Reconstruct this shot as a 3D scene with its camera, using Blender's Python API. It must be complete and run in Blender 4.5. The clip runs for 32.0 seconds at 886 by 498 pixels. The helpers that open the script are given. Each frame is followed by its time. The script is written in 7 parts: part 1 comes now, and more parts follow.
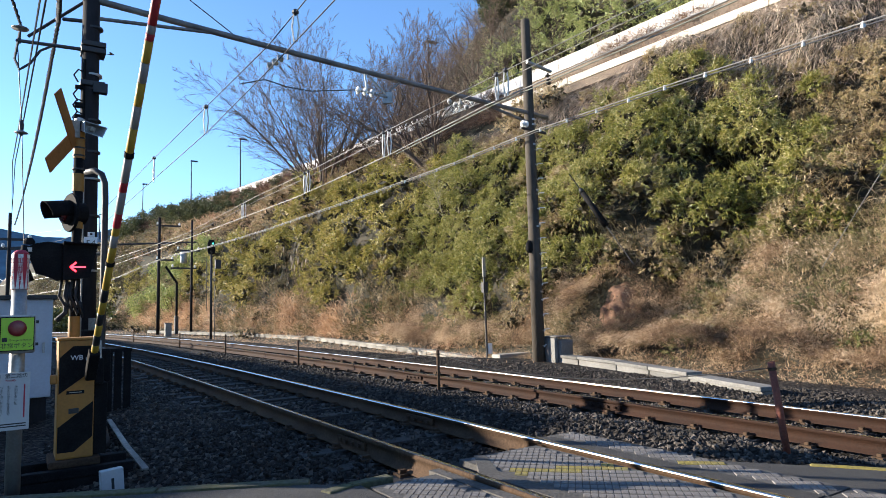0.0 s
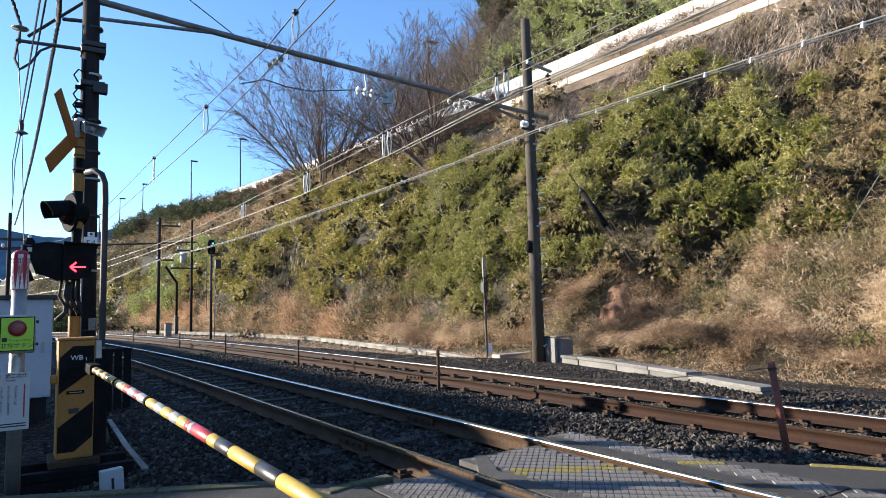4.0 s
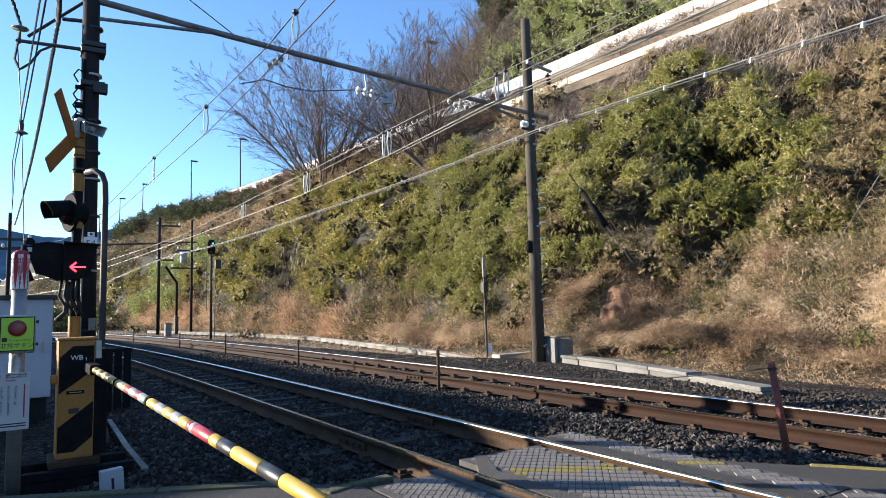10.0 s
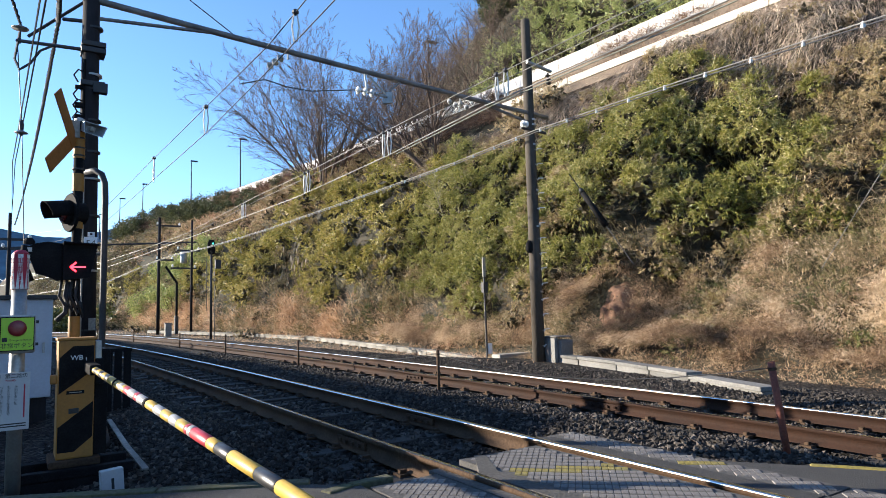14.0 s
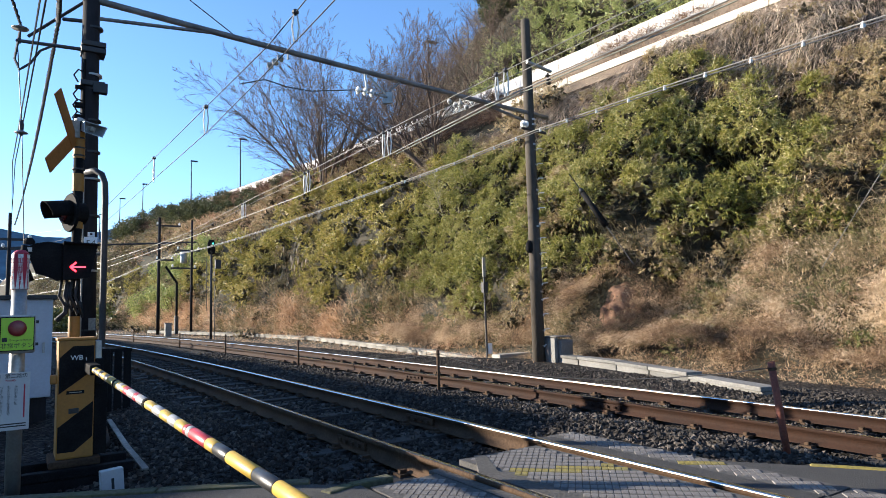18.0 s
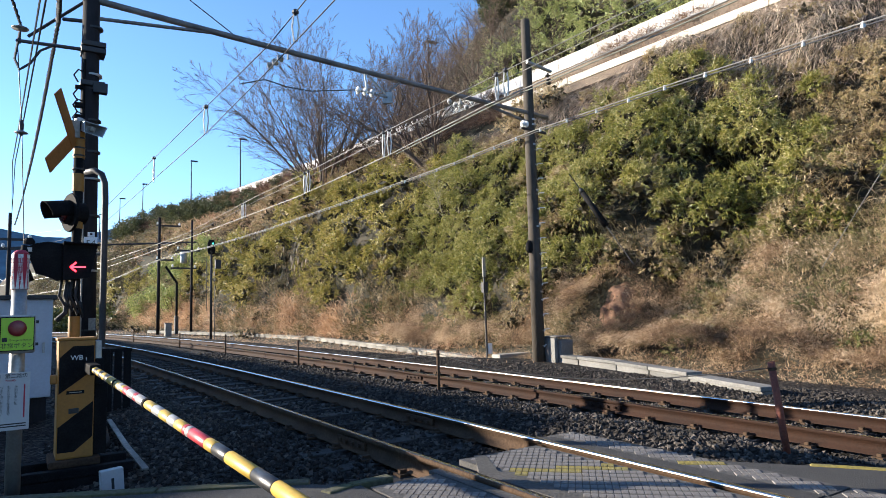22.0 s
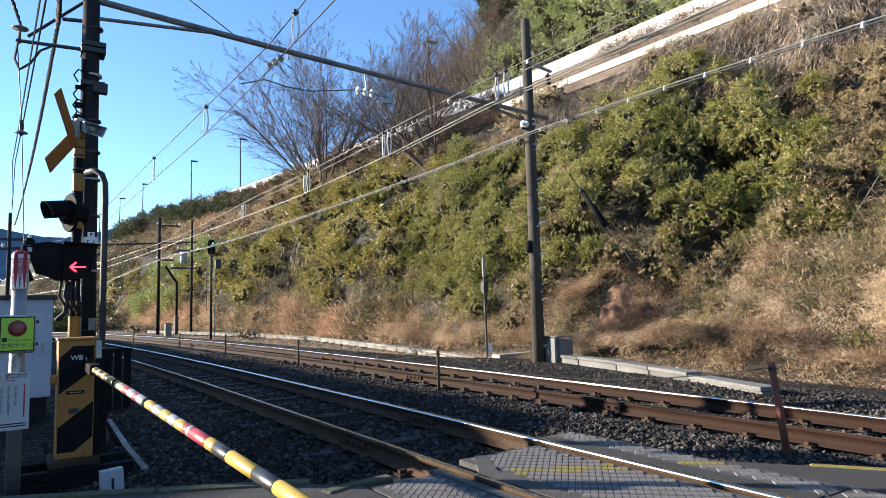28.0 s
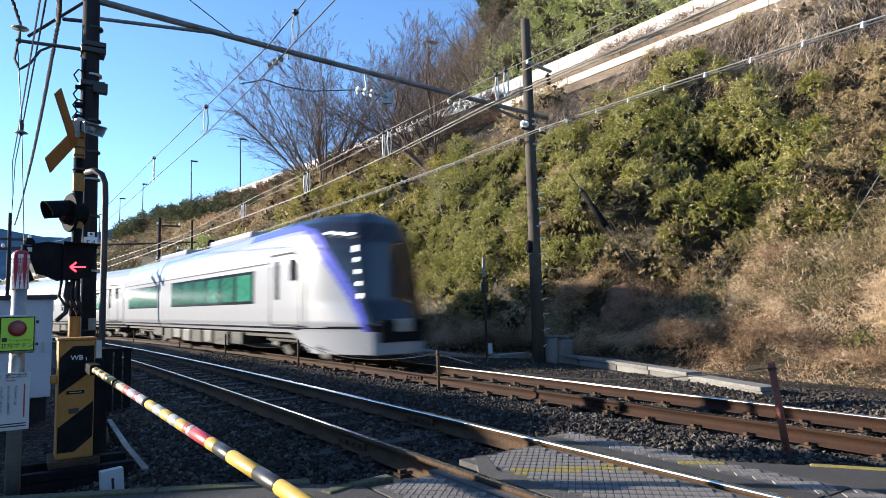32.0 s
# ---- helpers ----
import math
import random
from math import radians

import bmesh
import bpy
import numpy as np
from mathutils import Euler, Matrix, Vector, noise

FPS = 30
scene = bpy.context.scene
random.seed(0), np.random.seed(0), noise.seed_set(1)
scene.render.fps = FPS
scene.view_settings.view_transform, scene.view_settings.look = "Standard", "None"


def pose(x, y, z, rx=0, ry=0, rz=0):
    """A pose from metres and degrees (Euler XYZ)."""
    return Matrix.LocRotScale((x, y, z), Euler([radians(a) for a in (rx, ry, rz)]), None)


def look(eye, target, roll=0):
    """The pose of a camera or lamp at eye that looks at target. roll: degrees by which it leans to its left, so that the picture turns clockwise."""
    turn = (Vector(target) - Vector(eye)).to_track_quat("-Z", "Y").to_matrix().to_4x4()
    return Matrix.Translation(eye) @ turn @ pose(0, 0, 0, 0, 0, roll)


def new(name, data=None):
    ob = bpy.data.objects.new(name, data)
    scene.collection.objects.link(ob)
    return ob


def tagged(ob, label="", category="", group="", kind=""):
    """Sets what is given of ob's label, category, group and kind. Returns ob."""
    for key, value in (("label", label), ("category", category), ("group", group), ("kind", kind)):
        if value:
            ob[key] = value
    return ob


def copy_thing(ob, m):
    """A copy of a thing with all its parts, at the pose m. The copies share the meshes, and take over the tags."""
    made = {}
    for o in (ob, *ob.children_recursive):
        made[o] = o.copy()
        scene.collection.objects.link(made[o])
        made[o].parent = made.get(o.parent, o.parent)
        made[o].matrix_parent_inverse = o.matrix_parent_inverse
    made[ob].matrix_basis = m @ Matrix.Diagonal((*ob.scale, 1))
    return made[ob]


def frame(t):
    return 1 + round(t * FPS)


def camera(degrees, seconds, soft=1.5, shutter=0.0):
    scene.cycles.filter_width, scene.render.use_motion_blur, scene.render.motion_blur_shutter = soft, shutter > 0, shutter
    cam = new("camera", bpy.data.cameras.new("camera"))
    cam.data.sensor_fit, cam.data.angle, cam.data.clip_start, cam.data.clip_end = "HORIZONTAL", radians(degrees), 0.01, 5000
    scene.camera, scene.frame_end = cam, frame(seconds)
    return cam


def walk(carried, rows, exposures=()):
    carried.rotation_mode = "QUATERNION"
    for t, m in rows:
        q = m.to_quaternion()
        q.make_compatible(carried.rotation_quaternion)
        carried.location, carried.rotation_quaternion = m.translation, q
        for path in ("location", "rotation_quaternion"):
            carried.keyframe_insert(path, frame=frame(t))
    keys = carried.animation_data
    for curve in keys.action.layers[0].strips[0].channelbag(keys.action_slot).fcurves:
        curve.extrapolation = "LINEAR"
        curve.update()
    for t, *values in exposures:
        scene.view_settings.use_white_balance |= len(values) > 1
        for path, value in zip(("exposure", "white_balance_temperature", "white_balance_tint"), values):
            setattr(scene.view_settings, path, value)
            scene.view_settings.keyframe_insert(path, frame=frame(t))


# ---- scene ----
# ---- camera, fixed on a stand beside the crossing ----
cam = camera(69.58, 32.0, soft=0.5, shutter=0.5)
EYE = pose(0, 0, 1.1746, 95.4, 0, 0) @ pose(0, 0, 0, 0, 0, -1.4957)
walk(cam, [(0.0, EYE), (32.0, EYE)], exposures=[(0.0, 1.58, 5750, 10), (32.0, 1.58, 5750, 10)])

# ---- daylight ----
SUN_TO = Vector((0.955, -0.137, -0.262)).normalized()      # way of the light
SUN_EL = math.asin(-SUN_TO.z)
SUN_AZ = math.atan2(-SUN_TO.x, -SUN_TO.y)                   # from +y, clockwise
world = bpy.data.worlds.new("sky")
scene.world = world
world.use_nodes = True
wn = world.node_tree
sky = wn.nodes.new("ShaderNodeTexSky")
sky.sky_type = "NISHITA"
sky.sun_disc = False
sky.sun_elevation = SUN_EL
sky.sun_rotation = SUN_AZ
sky.altitude = 900
sky.air_density = 1.0
sky.dust_density = 0.0
sky.ozone_density = 3.0
wn.links.new(sky.outputs[0], wn.nodes["Background"].inputs[0])
wn.nodes["Background"].inputs[1].default_value = 0.106
sun = new("sun", bpy.data.lights.new("sun", "SUN"))
sun.data.energy = 5.0
sun.data.angle = radians(0.53)
sun.data.color = (1.0, 0.84, 0.62)
sun.matrix_world = look((-40, 10, 30), Vector((-40, 10, 30)) + SUN_TO)

# ---- plan: s along the rails (to the right), n across them (away from the camera) ----
YAW = -0.98154
UX, UY = math.cos(YAW), math.sin(YAW)
GRADE = -0.00751
NEAR, FAR = 0.0, 3.80          # offsets of the two tracks from the near one
FAR_Z = -0.099


def sn(s, n, z=0.0):
    return Vector((s * UX - n * UY, s * UY + n * UX, z))


_ss = np.linspace(-140, 40, 3601)
_sl = np.minimum(_ss + 10, 0)
_th = YAW - 0.00192 * _ss + 0.00012 * np.maximum(_sl, -75) ** 2
_dx = np.concatenate([[0], np.cumsum((np.cos(_th[1:]) + np.cos(_th[:-1])) / 2 * 0.05)])
_dy = np.concatenate([[0], np.cumsum((np.sin(_th[1:]) + np.sin(_th[:-1])) / 2 * 0.05)])
_i0 = int(np.argmin(abs(_ss)))
_dx, _dy = _dx - _dx[_i0] - UY * 3.272, _dy - _dy[_i0] + UX * 3.272


def trk(s, off=0.0, z=0.0):
    """A point beside the near track's centre line, z above its rails' tops."""
    th = np.interp(s, _ss, _th)
    return Vector((np.interp(s, _ss, _dx) - math.sin(th) * off, np.interp(s, _ss, _dy) + math.cos(th) * off, z + GRADE * s))


def heading(s):
    return float(np.interp(s, _ss, _th))


def trk_np(s, off):
    th = np.interp(s, _ss, _th)
    return np.interp(s, _ss, _dx) - np.sin(th) * off, np.interp(s, _ss, _dy) + np.cos(th) * off


# the hillside runs beside the rails with a gentler bend: m across it
PROFILE_M = (10.6, 11.4, 12.4, 13.4, 16.0, 20.0, 22.0, 23.0, 23.6, 24.4, 33.0, 36.0, 46.0, 60.0, 90.0)
PROFILE_Z = (-0.32, -0.28, 0.25, 1.35, 4.3, 8.75, 10.2, 10.9, 11.4, 12.3, 12.9, 12.9, 12.9, 12.9, 12.9)
UPPER_Z = (0, 0, 0, 0, 0, 0, 0, 0, 0, 0, 0, 5.0, 23.0, 38.0, 56.0)


def foot_shift(s):
    return np.clip((-11 - s) * 0.2, 0, 3.0)


def ditch(s):
    """How far the ground beyond the far track lies lower, away from the crossing."""
    return 0.30 * np.clip((-13.0 - s) / 6.0, 0, 1)


def hill_np(s, m):
    bend = 0.0011 * np.minimum(s, 0) ** 2
    bend = np.where(s < -95, 0.0011 * 95 ** 2 + (-95 - s) * 0.21, bend)
    n = m - bend
    m = m - foot_shift(s) * np.clip((18 - m) / 5, 0, 1)      # the foot draws back from the rails
    upper = np.clip((s + 92) / 46, 0.04, 1)
    z = np.interp(m, PROFILE_M, PROFILE_Z) + np.interp(m, PROFILE_M, UPPER_Z) * upper + GRADE * s - ditch(s) * np.clip((13.2 - m) / 1.2, 0, 1)
    return s * UX - n * UY, s * UY + n * UX, z


# ---- materials ----
def mat(name, base, rough=0.7, metal=0.0, second=None, scale=6.0, mix=0.5, fine=60.0, fine_amount=0.25, bump=0.15, bump_scale=None,
        spec=0.5, island=0.0, obj_random=0.0, detail=6.0, stretch=None, coat=0.0):
    """A surface with large stains, fine grain and relief."""
    m = bpy.data.materials.new(name)
    m.use_nodes = True
    t = m.node_tree
    b = t.nodes["Principled BSDF"]
    b.inputs["Roughness"].default_value = rough
    b.inputs["Metallic"].default_value = metal
    b.inputs["Specular IOR Level"].default_value = spec
    b.inputs["Coat Weight"].default_value = coat
    co = t.nodes.new("ShaderNodeTexCoord")
    src = co.outputs["Object"]
    if stretch:
        mp = t.nodes.new("ShaderNodeMapping")
        mp.inputs["Scale"].default_value = stretch
        t.links.new(src, mp.inputs[0])
        src = mp.outputs[0]
    big = t.nodes.new("ShaderNodeTexNoise")
    big.inputs["Scale"].default_value = scale
    big.inputs["Detail"].default_value = detail
    big.inputs["Roughness"].default_value = 0.6
    t.links.new(src, big.inputs["Vector"])
    small = t.nodes.new("ShaderNodeTexNoise")
    small.inputs["Scale"].default_value = fine
    small.inputs["Detail"].default_value = 4
    t.links.new(src, small.inputs["Vector"])
    if second is None:
        second = tuple(c * 0.55 for c in base)
    ramp = t.nodes.new("ShaderNodeMapRange")
    ramp.inputs[1].default_value = 0.5 - 0.22 * (1.2 - mix)
    ramp.inputs[2].default_value = 0.5 + 0.25 * (1.2 - mix)
    ramp.inputs[3].default_value = 0.0
    ramp.inputs[4].default_value = min(1.0, mix * 1.6)
    t.links.new(big.outputs[0], ramp.inputs[0])
    mx = t.nodes.new("ShaderNodeMix")
    mx.data_type = "RGBA"
    mx.inputs[6].default_value = (*base, 1)
    mx.inputs[7].default_value = (*second, 1)
    t.links.new(ramp.outputs[0], mx.inputs[0])
    hv = t.nodes.new("ShaderNodeHueSaturation")
    t.links.new(mx.outputs[2], hv.inputs["Color"])
    val = t.nodes.new("ShaderNodeMapRange")
    val.inputs[1].default_value, val.inputs[2].default_value = 0.3, 0.7
    val.inputs[3].default_value, val.inputs[4].default_value = 1 - fine_amount, 1 + fine_amount
    t.links.new(small.outputs[0], val.inputs[0])
    out = val.outputs[0]
    if island or obj_random:
        if island:
            g = t.nodes.new("ShaderNodeNewGeometry").outputs["Random Per Island"]
        else:
            g = t.nodes.new("ShaderNodeObjectInfo").outputs["Random"]
        k = island or obj_random
        r2 = t.nodes.new("ShaderNodeMapRange")
        r2.inputs[3].default_value, r2.inputs[4].default_value = 1 - k, 1 + k
        t.links.new(g, r2.inputs[0])
        mul = t.nodes.new("ShaderNodeMath")
        mul.operation = "MULTIPLY"
        t.links.new(out, mul.inputs[0])
        t.links.new(r2.outputs[0], mul.inputs[1])
        out = mul.outputs[0]
    t.links.new(out, hv.inputs["Value"])
    t.links.new(hv.outputs[0], b.inputs["Base Color"])
    if bump:
        bp = t.nodes.new("ShaderNodeBump")
        bp.inputs["Strength"].default_value = bump
        bp.inputs["Distance"].default_value = 0.02
        if bump_scale:
            bn = t.nodes.new("ShaderNodeTexNoise")
            bn.inputs["Scale"].default_value = bump_scale
            bn.inputs["Detail"].default_value = 5
            t.links.new(src, bn.inputs["Vector"])
            t.links.new(bn.outputs[0], bp.inputs["Height"])
        else:
            t.links.new(small.outputs[0], bp.inputs["Height"])
        t.links.new(bp.outputs[0], b.inputs["Normal"])
    return m


def leaf_mat(name, ramp_colors, rough=0.55, patch_scale=0.35, patch=0.25, translucent=0.25, patch_color=None):
    """Leaves: a colour for each leaf from a ramp, shifted in patches, with light passing through."""
    m = bpy.data.materials.new(name)
    m.use_nodes = True
    t = m.node_tree
    b = t.nodes["Principled BSDF"]
    b.inputs["Roughness"].default_value = rough
    geo = t.nodes.new("ShaderNodeNewGeometry")
    cr = t.nodes.new("ShaderNodeValToRGB")
    els = cr.color_ramp.elements
    while len(els) < len(ramp_colors):
        els.new(0.5)
    for i, (c, e) in enumerate(zip(ramp_colors, els)):
        e.position = i / (len(ramp_colors) - 1)
        e.color = (*c, 1)
    co = t.nodes.new("ShaderNodeTexCoord")
    nz = t.nodes.new("ShaderNodeTexNoise")
    nz.inputs["Scale"].default_value = patch_scale
    nz.inputs["Detail"].default_value = 3
    t.links.new(co.outputs["Object"], nz.inputs["Vector"])
    mr = t.nodes.new("ShaderNodeMapRange")
    mr.inputs[1].default_value, mr.inputs[2].default_value = 0.3, 0.7
    mr.inputs[3].default_value, mr.inputs[4].default_value = -patch, patch
    t.links.new(nz.outputs[0], mr.inputs[0])
    ad = t.nodes.new("ShaderNodeMath")
    ad.operation = "ADD"
    ad.use_clamp = True
    t.links.new(geo.outputs["Random Per Island"], ad.inputs[0])
    t.links.new(mr.outputs[0], ad.inputs[1])
    t.links.new(ad.outputs[0], cr.inputs[0])
    t.links.new(cr.outputs[0], b.inputs["Base Color"])
    tr = t.nodes.new("ShaderNodeBsdfTranslucent")
    t.links.new(cr.outputs[0], tr.inputs[0])
    ms = t.nodes.new("ShaderNodeMixShader")
    ms.inputs[0].default_value = translucent
    t.links.new(b.outputs[0], ms.inputs[1])
    t.links.new(tr.outputs[0], ms.inputs[2])
    t.links.new(ms.outputs[0], t.nodes["Material Output"].inputs[0])
    return m


def glow(name, color, strength):
    m = bpy.data.materials.new(name)
    m.use_nodes = True
    b = m.node_tree.nodes["Principled BSDF"]
    b.inputs["Base Color"].default_value = (*color, 1)
    b.inputs["Emission Color"].default_value = (*color, 1)
    b.inputs["Emission Strength"].default_value = strength
    return m


M_SOIL = mat("hill soil", (0.036, 0.028, 0.018), 0.95, second=(0.025, 0.026, 0.011), scale=0.8, fine=9, fine_amount=0.4, bump=0.6)
M_EARTH = mat("bare red earth", (0.20, 0.105, 0.06), 0.95, second=(0.13, 0.08, 0.05), scale=2.5, fine=18, bump=0.6)
M_GROUND = mat("ground earth", (0.12, 0.10, 0.065), 0.95, second=(0.07, 0.08, 0.03), scale=0.3, fine=4, fine_amount=0.4, bump=0.5)
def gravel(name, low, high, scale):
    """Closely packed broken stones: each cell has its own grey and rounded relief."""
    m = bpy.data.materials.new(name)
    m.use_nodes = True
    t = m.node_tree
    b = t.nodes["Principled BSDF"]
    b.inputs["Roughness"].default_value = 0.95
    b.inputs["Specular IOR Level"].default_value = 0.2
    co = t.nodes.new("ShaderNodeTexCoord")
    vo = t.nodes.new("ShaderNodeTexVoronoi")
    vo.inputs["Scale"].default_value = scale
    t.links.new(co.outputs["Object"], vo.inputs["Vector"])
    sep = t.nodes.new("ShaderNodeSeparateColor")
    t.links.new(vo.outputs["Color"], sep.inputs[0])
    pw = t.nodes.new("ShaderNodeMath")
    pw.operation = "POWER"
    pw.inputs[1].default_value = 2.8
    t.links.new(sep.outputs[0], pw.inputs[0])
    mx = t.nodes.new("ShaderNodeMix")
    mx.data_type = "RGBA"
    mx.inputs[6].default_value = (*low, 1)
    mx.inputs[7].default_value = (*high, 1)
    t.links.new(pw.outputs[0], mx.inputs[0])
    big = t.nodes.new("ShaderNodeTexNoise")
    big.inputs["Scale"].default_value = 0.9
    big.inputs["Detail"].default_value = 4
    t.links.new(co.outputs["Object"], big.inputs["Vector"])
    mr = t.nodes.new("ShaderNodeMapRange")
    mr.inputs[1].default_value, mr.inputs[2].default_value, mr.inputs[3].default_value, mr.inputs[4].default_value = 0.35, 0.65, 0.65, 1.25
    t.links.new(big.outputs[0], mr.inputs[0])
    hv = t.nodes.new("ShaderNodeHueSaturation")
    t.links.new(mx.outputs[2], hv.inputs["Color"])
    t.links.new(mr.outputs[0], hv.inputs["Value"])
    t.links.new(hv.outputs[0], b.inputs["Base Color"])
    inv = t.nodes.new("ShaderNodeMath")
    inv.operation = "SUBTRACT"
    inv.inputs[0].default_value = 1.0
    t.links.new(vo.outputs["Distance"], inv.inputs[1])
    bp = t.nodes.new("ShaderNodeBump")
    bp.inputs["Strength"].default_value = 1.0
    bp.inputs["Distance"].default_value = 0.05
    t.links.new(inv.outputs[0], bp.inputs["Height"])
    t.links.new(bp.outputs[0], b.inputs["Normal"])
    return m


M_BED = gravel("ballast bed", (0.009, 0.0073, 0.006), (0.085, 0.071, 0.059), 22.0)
M_STONE = leaf_mat("ballast stone", [(0.012, 0.0095, 0.0076), (0.0205, 0.0165, 0.0134), (0.032, 0.026, 0.0213), (0.05, 0.041, 0.0335), (0.118, 0.099, 0.082)], 0.95, patch_scale=0.6, patch=0.15, translucent=0.0)
M_LOOSE = mat("loose ballast stone", (0.032, 0.026, 0.0215), 0.95, spec=0.2, second=(0.016, 0.013, 0.0108), scale=1.5, fine=8, bump=0.3, obj_random=0.6)
M_RAILTOP = mat("polished rail head", (0.68, 0.66, 0.63), 0.23, 1.0, second=(0.45, 0.42, 0.38), scale=3, mix=0.3, fine=80, fine_amount=0.08, bump=0.02)
M_RUST = mat("rusty rail web", (0.030, 0.0125, 0.006), 0.8, spec=0.2, second=(0.015, 0.0075, 0.005), scale=2.2, fine=50, bump=0.3)
M_RUST_DARK = mat("dark rusty rail web", (0.085, 0.054, 0.034), 0.85, spec=0.1, second=(0.045, 0.031, 0.021), scale=2.2, fine=50, bump=0.3)
M_SLEEPER = mat("dark sleeper", (0.034, 0.028, 0.023), 0.9, second=(0.017, 0.014, 0.012), scale=3, fine=30, bump=0.5, obj_random=0.25)
M_CONC_DIM = mat("dark weathered concrete", (0.17, 0.165, 0.155), 0.9, second=(0.10, 0.095, 0.085), scale=1.8, fine=35, bump=0.4, obj_random=0.3)
M_CONC_MID = mat("pale worn concrete", (0.28, 0.265, 0.235), 0.9, second=(0.12, 0.115, 0.10), scale=1.8, fine=35, bump=0.4, obj_random=0.25)
M_CONC = mat("weathered concrete", (0.36, 0.34, 0.30), 0.9, second=(0.17, 0.16, 0.135), scale=1.6, fine=35, bump=0.35, obj_random=0.12)
M_POLE = mat("pole concrete", (0.09, 0.077, 0.063), 0.9, spec=0.2, second=(0.038, 0.032, 0.026), scale=2.0, fine=30, fine_amount=0.15, bump=0.25, stretch=(1, 1, 0.25))
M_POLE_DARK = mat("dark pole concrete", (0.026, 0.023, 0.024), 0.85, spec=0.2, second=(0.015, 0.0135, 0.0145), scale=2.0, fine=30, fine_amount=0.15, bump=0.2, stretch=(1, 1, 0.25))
M_STEEL = mat("galvanised steel", (0.40, 0.40, 0.39), 0.5, 0.7, second=(0.25, 0.235, 0.21), scale=5, fine=60, fine_amount=0.1, bump=0.05)
M_STEEL_DARK = mat("dull dark steel", (0.045, 0.045, 0.047), 0.6, 0.4, second=(0.04, 0.037, 0.037), scale=5, fine=60, fine_amount=0.15, bump=0.1)
M_BEAM = mat("weathered steel tube", (0.22, 0.205, 0.195), 0.6, 0.2, second=(0.085, 0.075, 0.068), scale=3, fine=50, fine_amount=0.15, bump=0.1)
M_BLACK = mat("black paint", (0.009, 0.009, 0.010), 0.75, spec=0.06, second=(0.018, 0.017, 0.017), scale=6, fine=70, bump=0.05)
M_RUBBER = mat("black rubber", (0.02, 0.02, 0.022), 0.75, second=(0.035, 0.034, 0.034), scale=8, fine=80, bump=0.1)
M_YELLOW = mat("warning yellow paint", (0.34, 0.155, 0.017), 0.6, second=(0.22, 0.105, 0.025), scale=4, mix=0.35, fine=50, fine_amount=0.1, bump=0.06)
M_BOARD = mat("aged orange board", (0.30, 0.125, 0.03), 0.7, spec=0.2, second=(0.20, 0.085, 0.025), scale=4, mix=0.35, fine=50, fine_amount=0.12, bump=0.06)
M_ARM_Y = mat("arm yellow", (0.43, 0.285, 0.028), 0.5, second=(0.32, 0.215, 0.04), scale=9, mix=0.3, fine=60, fine_amount=0.07, bump=0.04)
M_ARM_K = mat("arm grey black", (0.014, 0.0145, 0.016), 0.4, second=(0.04, 0.04, 0.042), scale=9, mix=0.4, fine=60, fine_amount=0.1, bump=0.04)
M_ARM_R = mat("arm red", (0.36, 0.022, 0.035), 0.45, second=(0.36, 0.04, 0.05), scale=9, mix=0.3, fine=60, fine_amount=0.08, bump=0.04)
M_ARM_W = mat("arm white", (0.29, 0.285, 0.28), 0.45, second=(0.22, 0.215, 0.21), scale=9, mix=0.3, fine=60, fine_amount=0.07, bump=0.04)
M_WHITE = mat("white paint", (0.78, 0.79, 0.80), 0.5, second=(0.62, 0.63, 0.63), scale=3, mix=0.35, fine=40, fine_amount=0.05, bump=0.05)
# Far track wires: sunlight on them is put into this brighter colour.
M_WIRE_BRIGHT = mat("wire brightened as sunlit", (0.27, 0.26, 0.24), 0.45, 0.6, second=(0.2, 0.19, 0.17), scale=4, bump=0)
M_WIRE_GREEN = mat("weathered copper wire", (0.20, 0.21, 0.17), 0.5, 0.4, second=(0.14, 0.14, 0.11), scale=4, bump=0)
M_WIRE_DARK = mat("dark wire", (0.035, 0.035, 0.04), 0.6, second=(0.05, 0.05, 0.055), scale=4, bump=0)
M_PORCELAIN = mat("white porcelain", (0.80, 0.79, 0.76), 0.2, second=(0.66, 0.64, 0.6), scale=10, mix=0.3, bump=0)
M_ASPHALT = mat("asphalt", (0.036, 0.035, 0.035), 0.9, second=(0.052, 0.05, 0.047), scale=2, fine=120, fine_amount=0.35, bump=0.5)
M_TIMBER = mat("worn flangeway guard", (0.085, 0.078, 0.070), 0.85, second=(0.05, 0.046, 0.042), scale=3, fine=40, bump=0.4)
M_PANEL = mat("crossing panel", (0.20, 0.185, 0.172), 0.85, second=(0.105, 0.094, 0.086), scale=2.2, fine=45, fine_amount=0.2, bump=0.3)
M_PANEL_GAP = mat("panel groove", (0.085, 0.078, 0.072), 0.9, second=(0.05, 0.05, 0.05), scale=4, fine=45, bump=0.3)
M_PANEL_Y = mat("worn yellow line paint", (0.27, 0.21, 0.03), 0.8, second=(0.16, 0.145, 0.08), scale=5, fine=45, fine_amount=0.25, bump=0.3)
M_MOSS = mat("mossy kerb concrete", (0.075, 0.072, 0.05), 0.95, second=(0.07, 0.075, 0.018), scale=4, fine=30, fine_amount=0.3, bump=0.5)
M_POST_RUST = mat("rusty red post", (0.19, 0.052, 0.03), 0.8, second=(0.15, 0.055, 0.035), scale=7, fine=60, bump=0.25)
M_BARK = mat("bare bark", (0.118, 0.082, 0.062), 0.9, second=(0.066, 0.047, 0.036), scale=5, fine=30, bump=0.3)


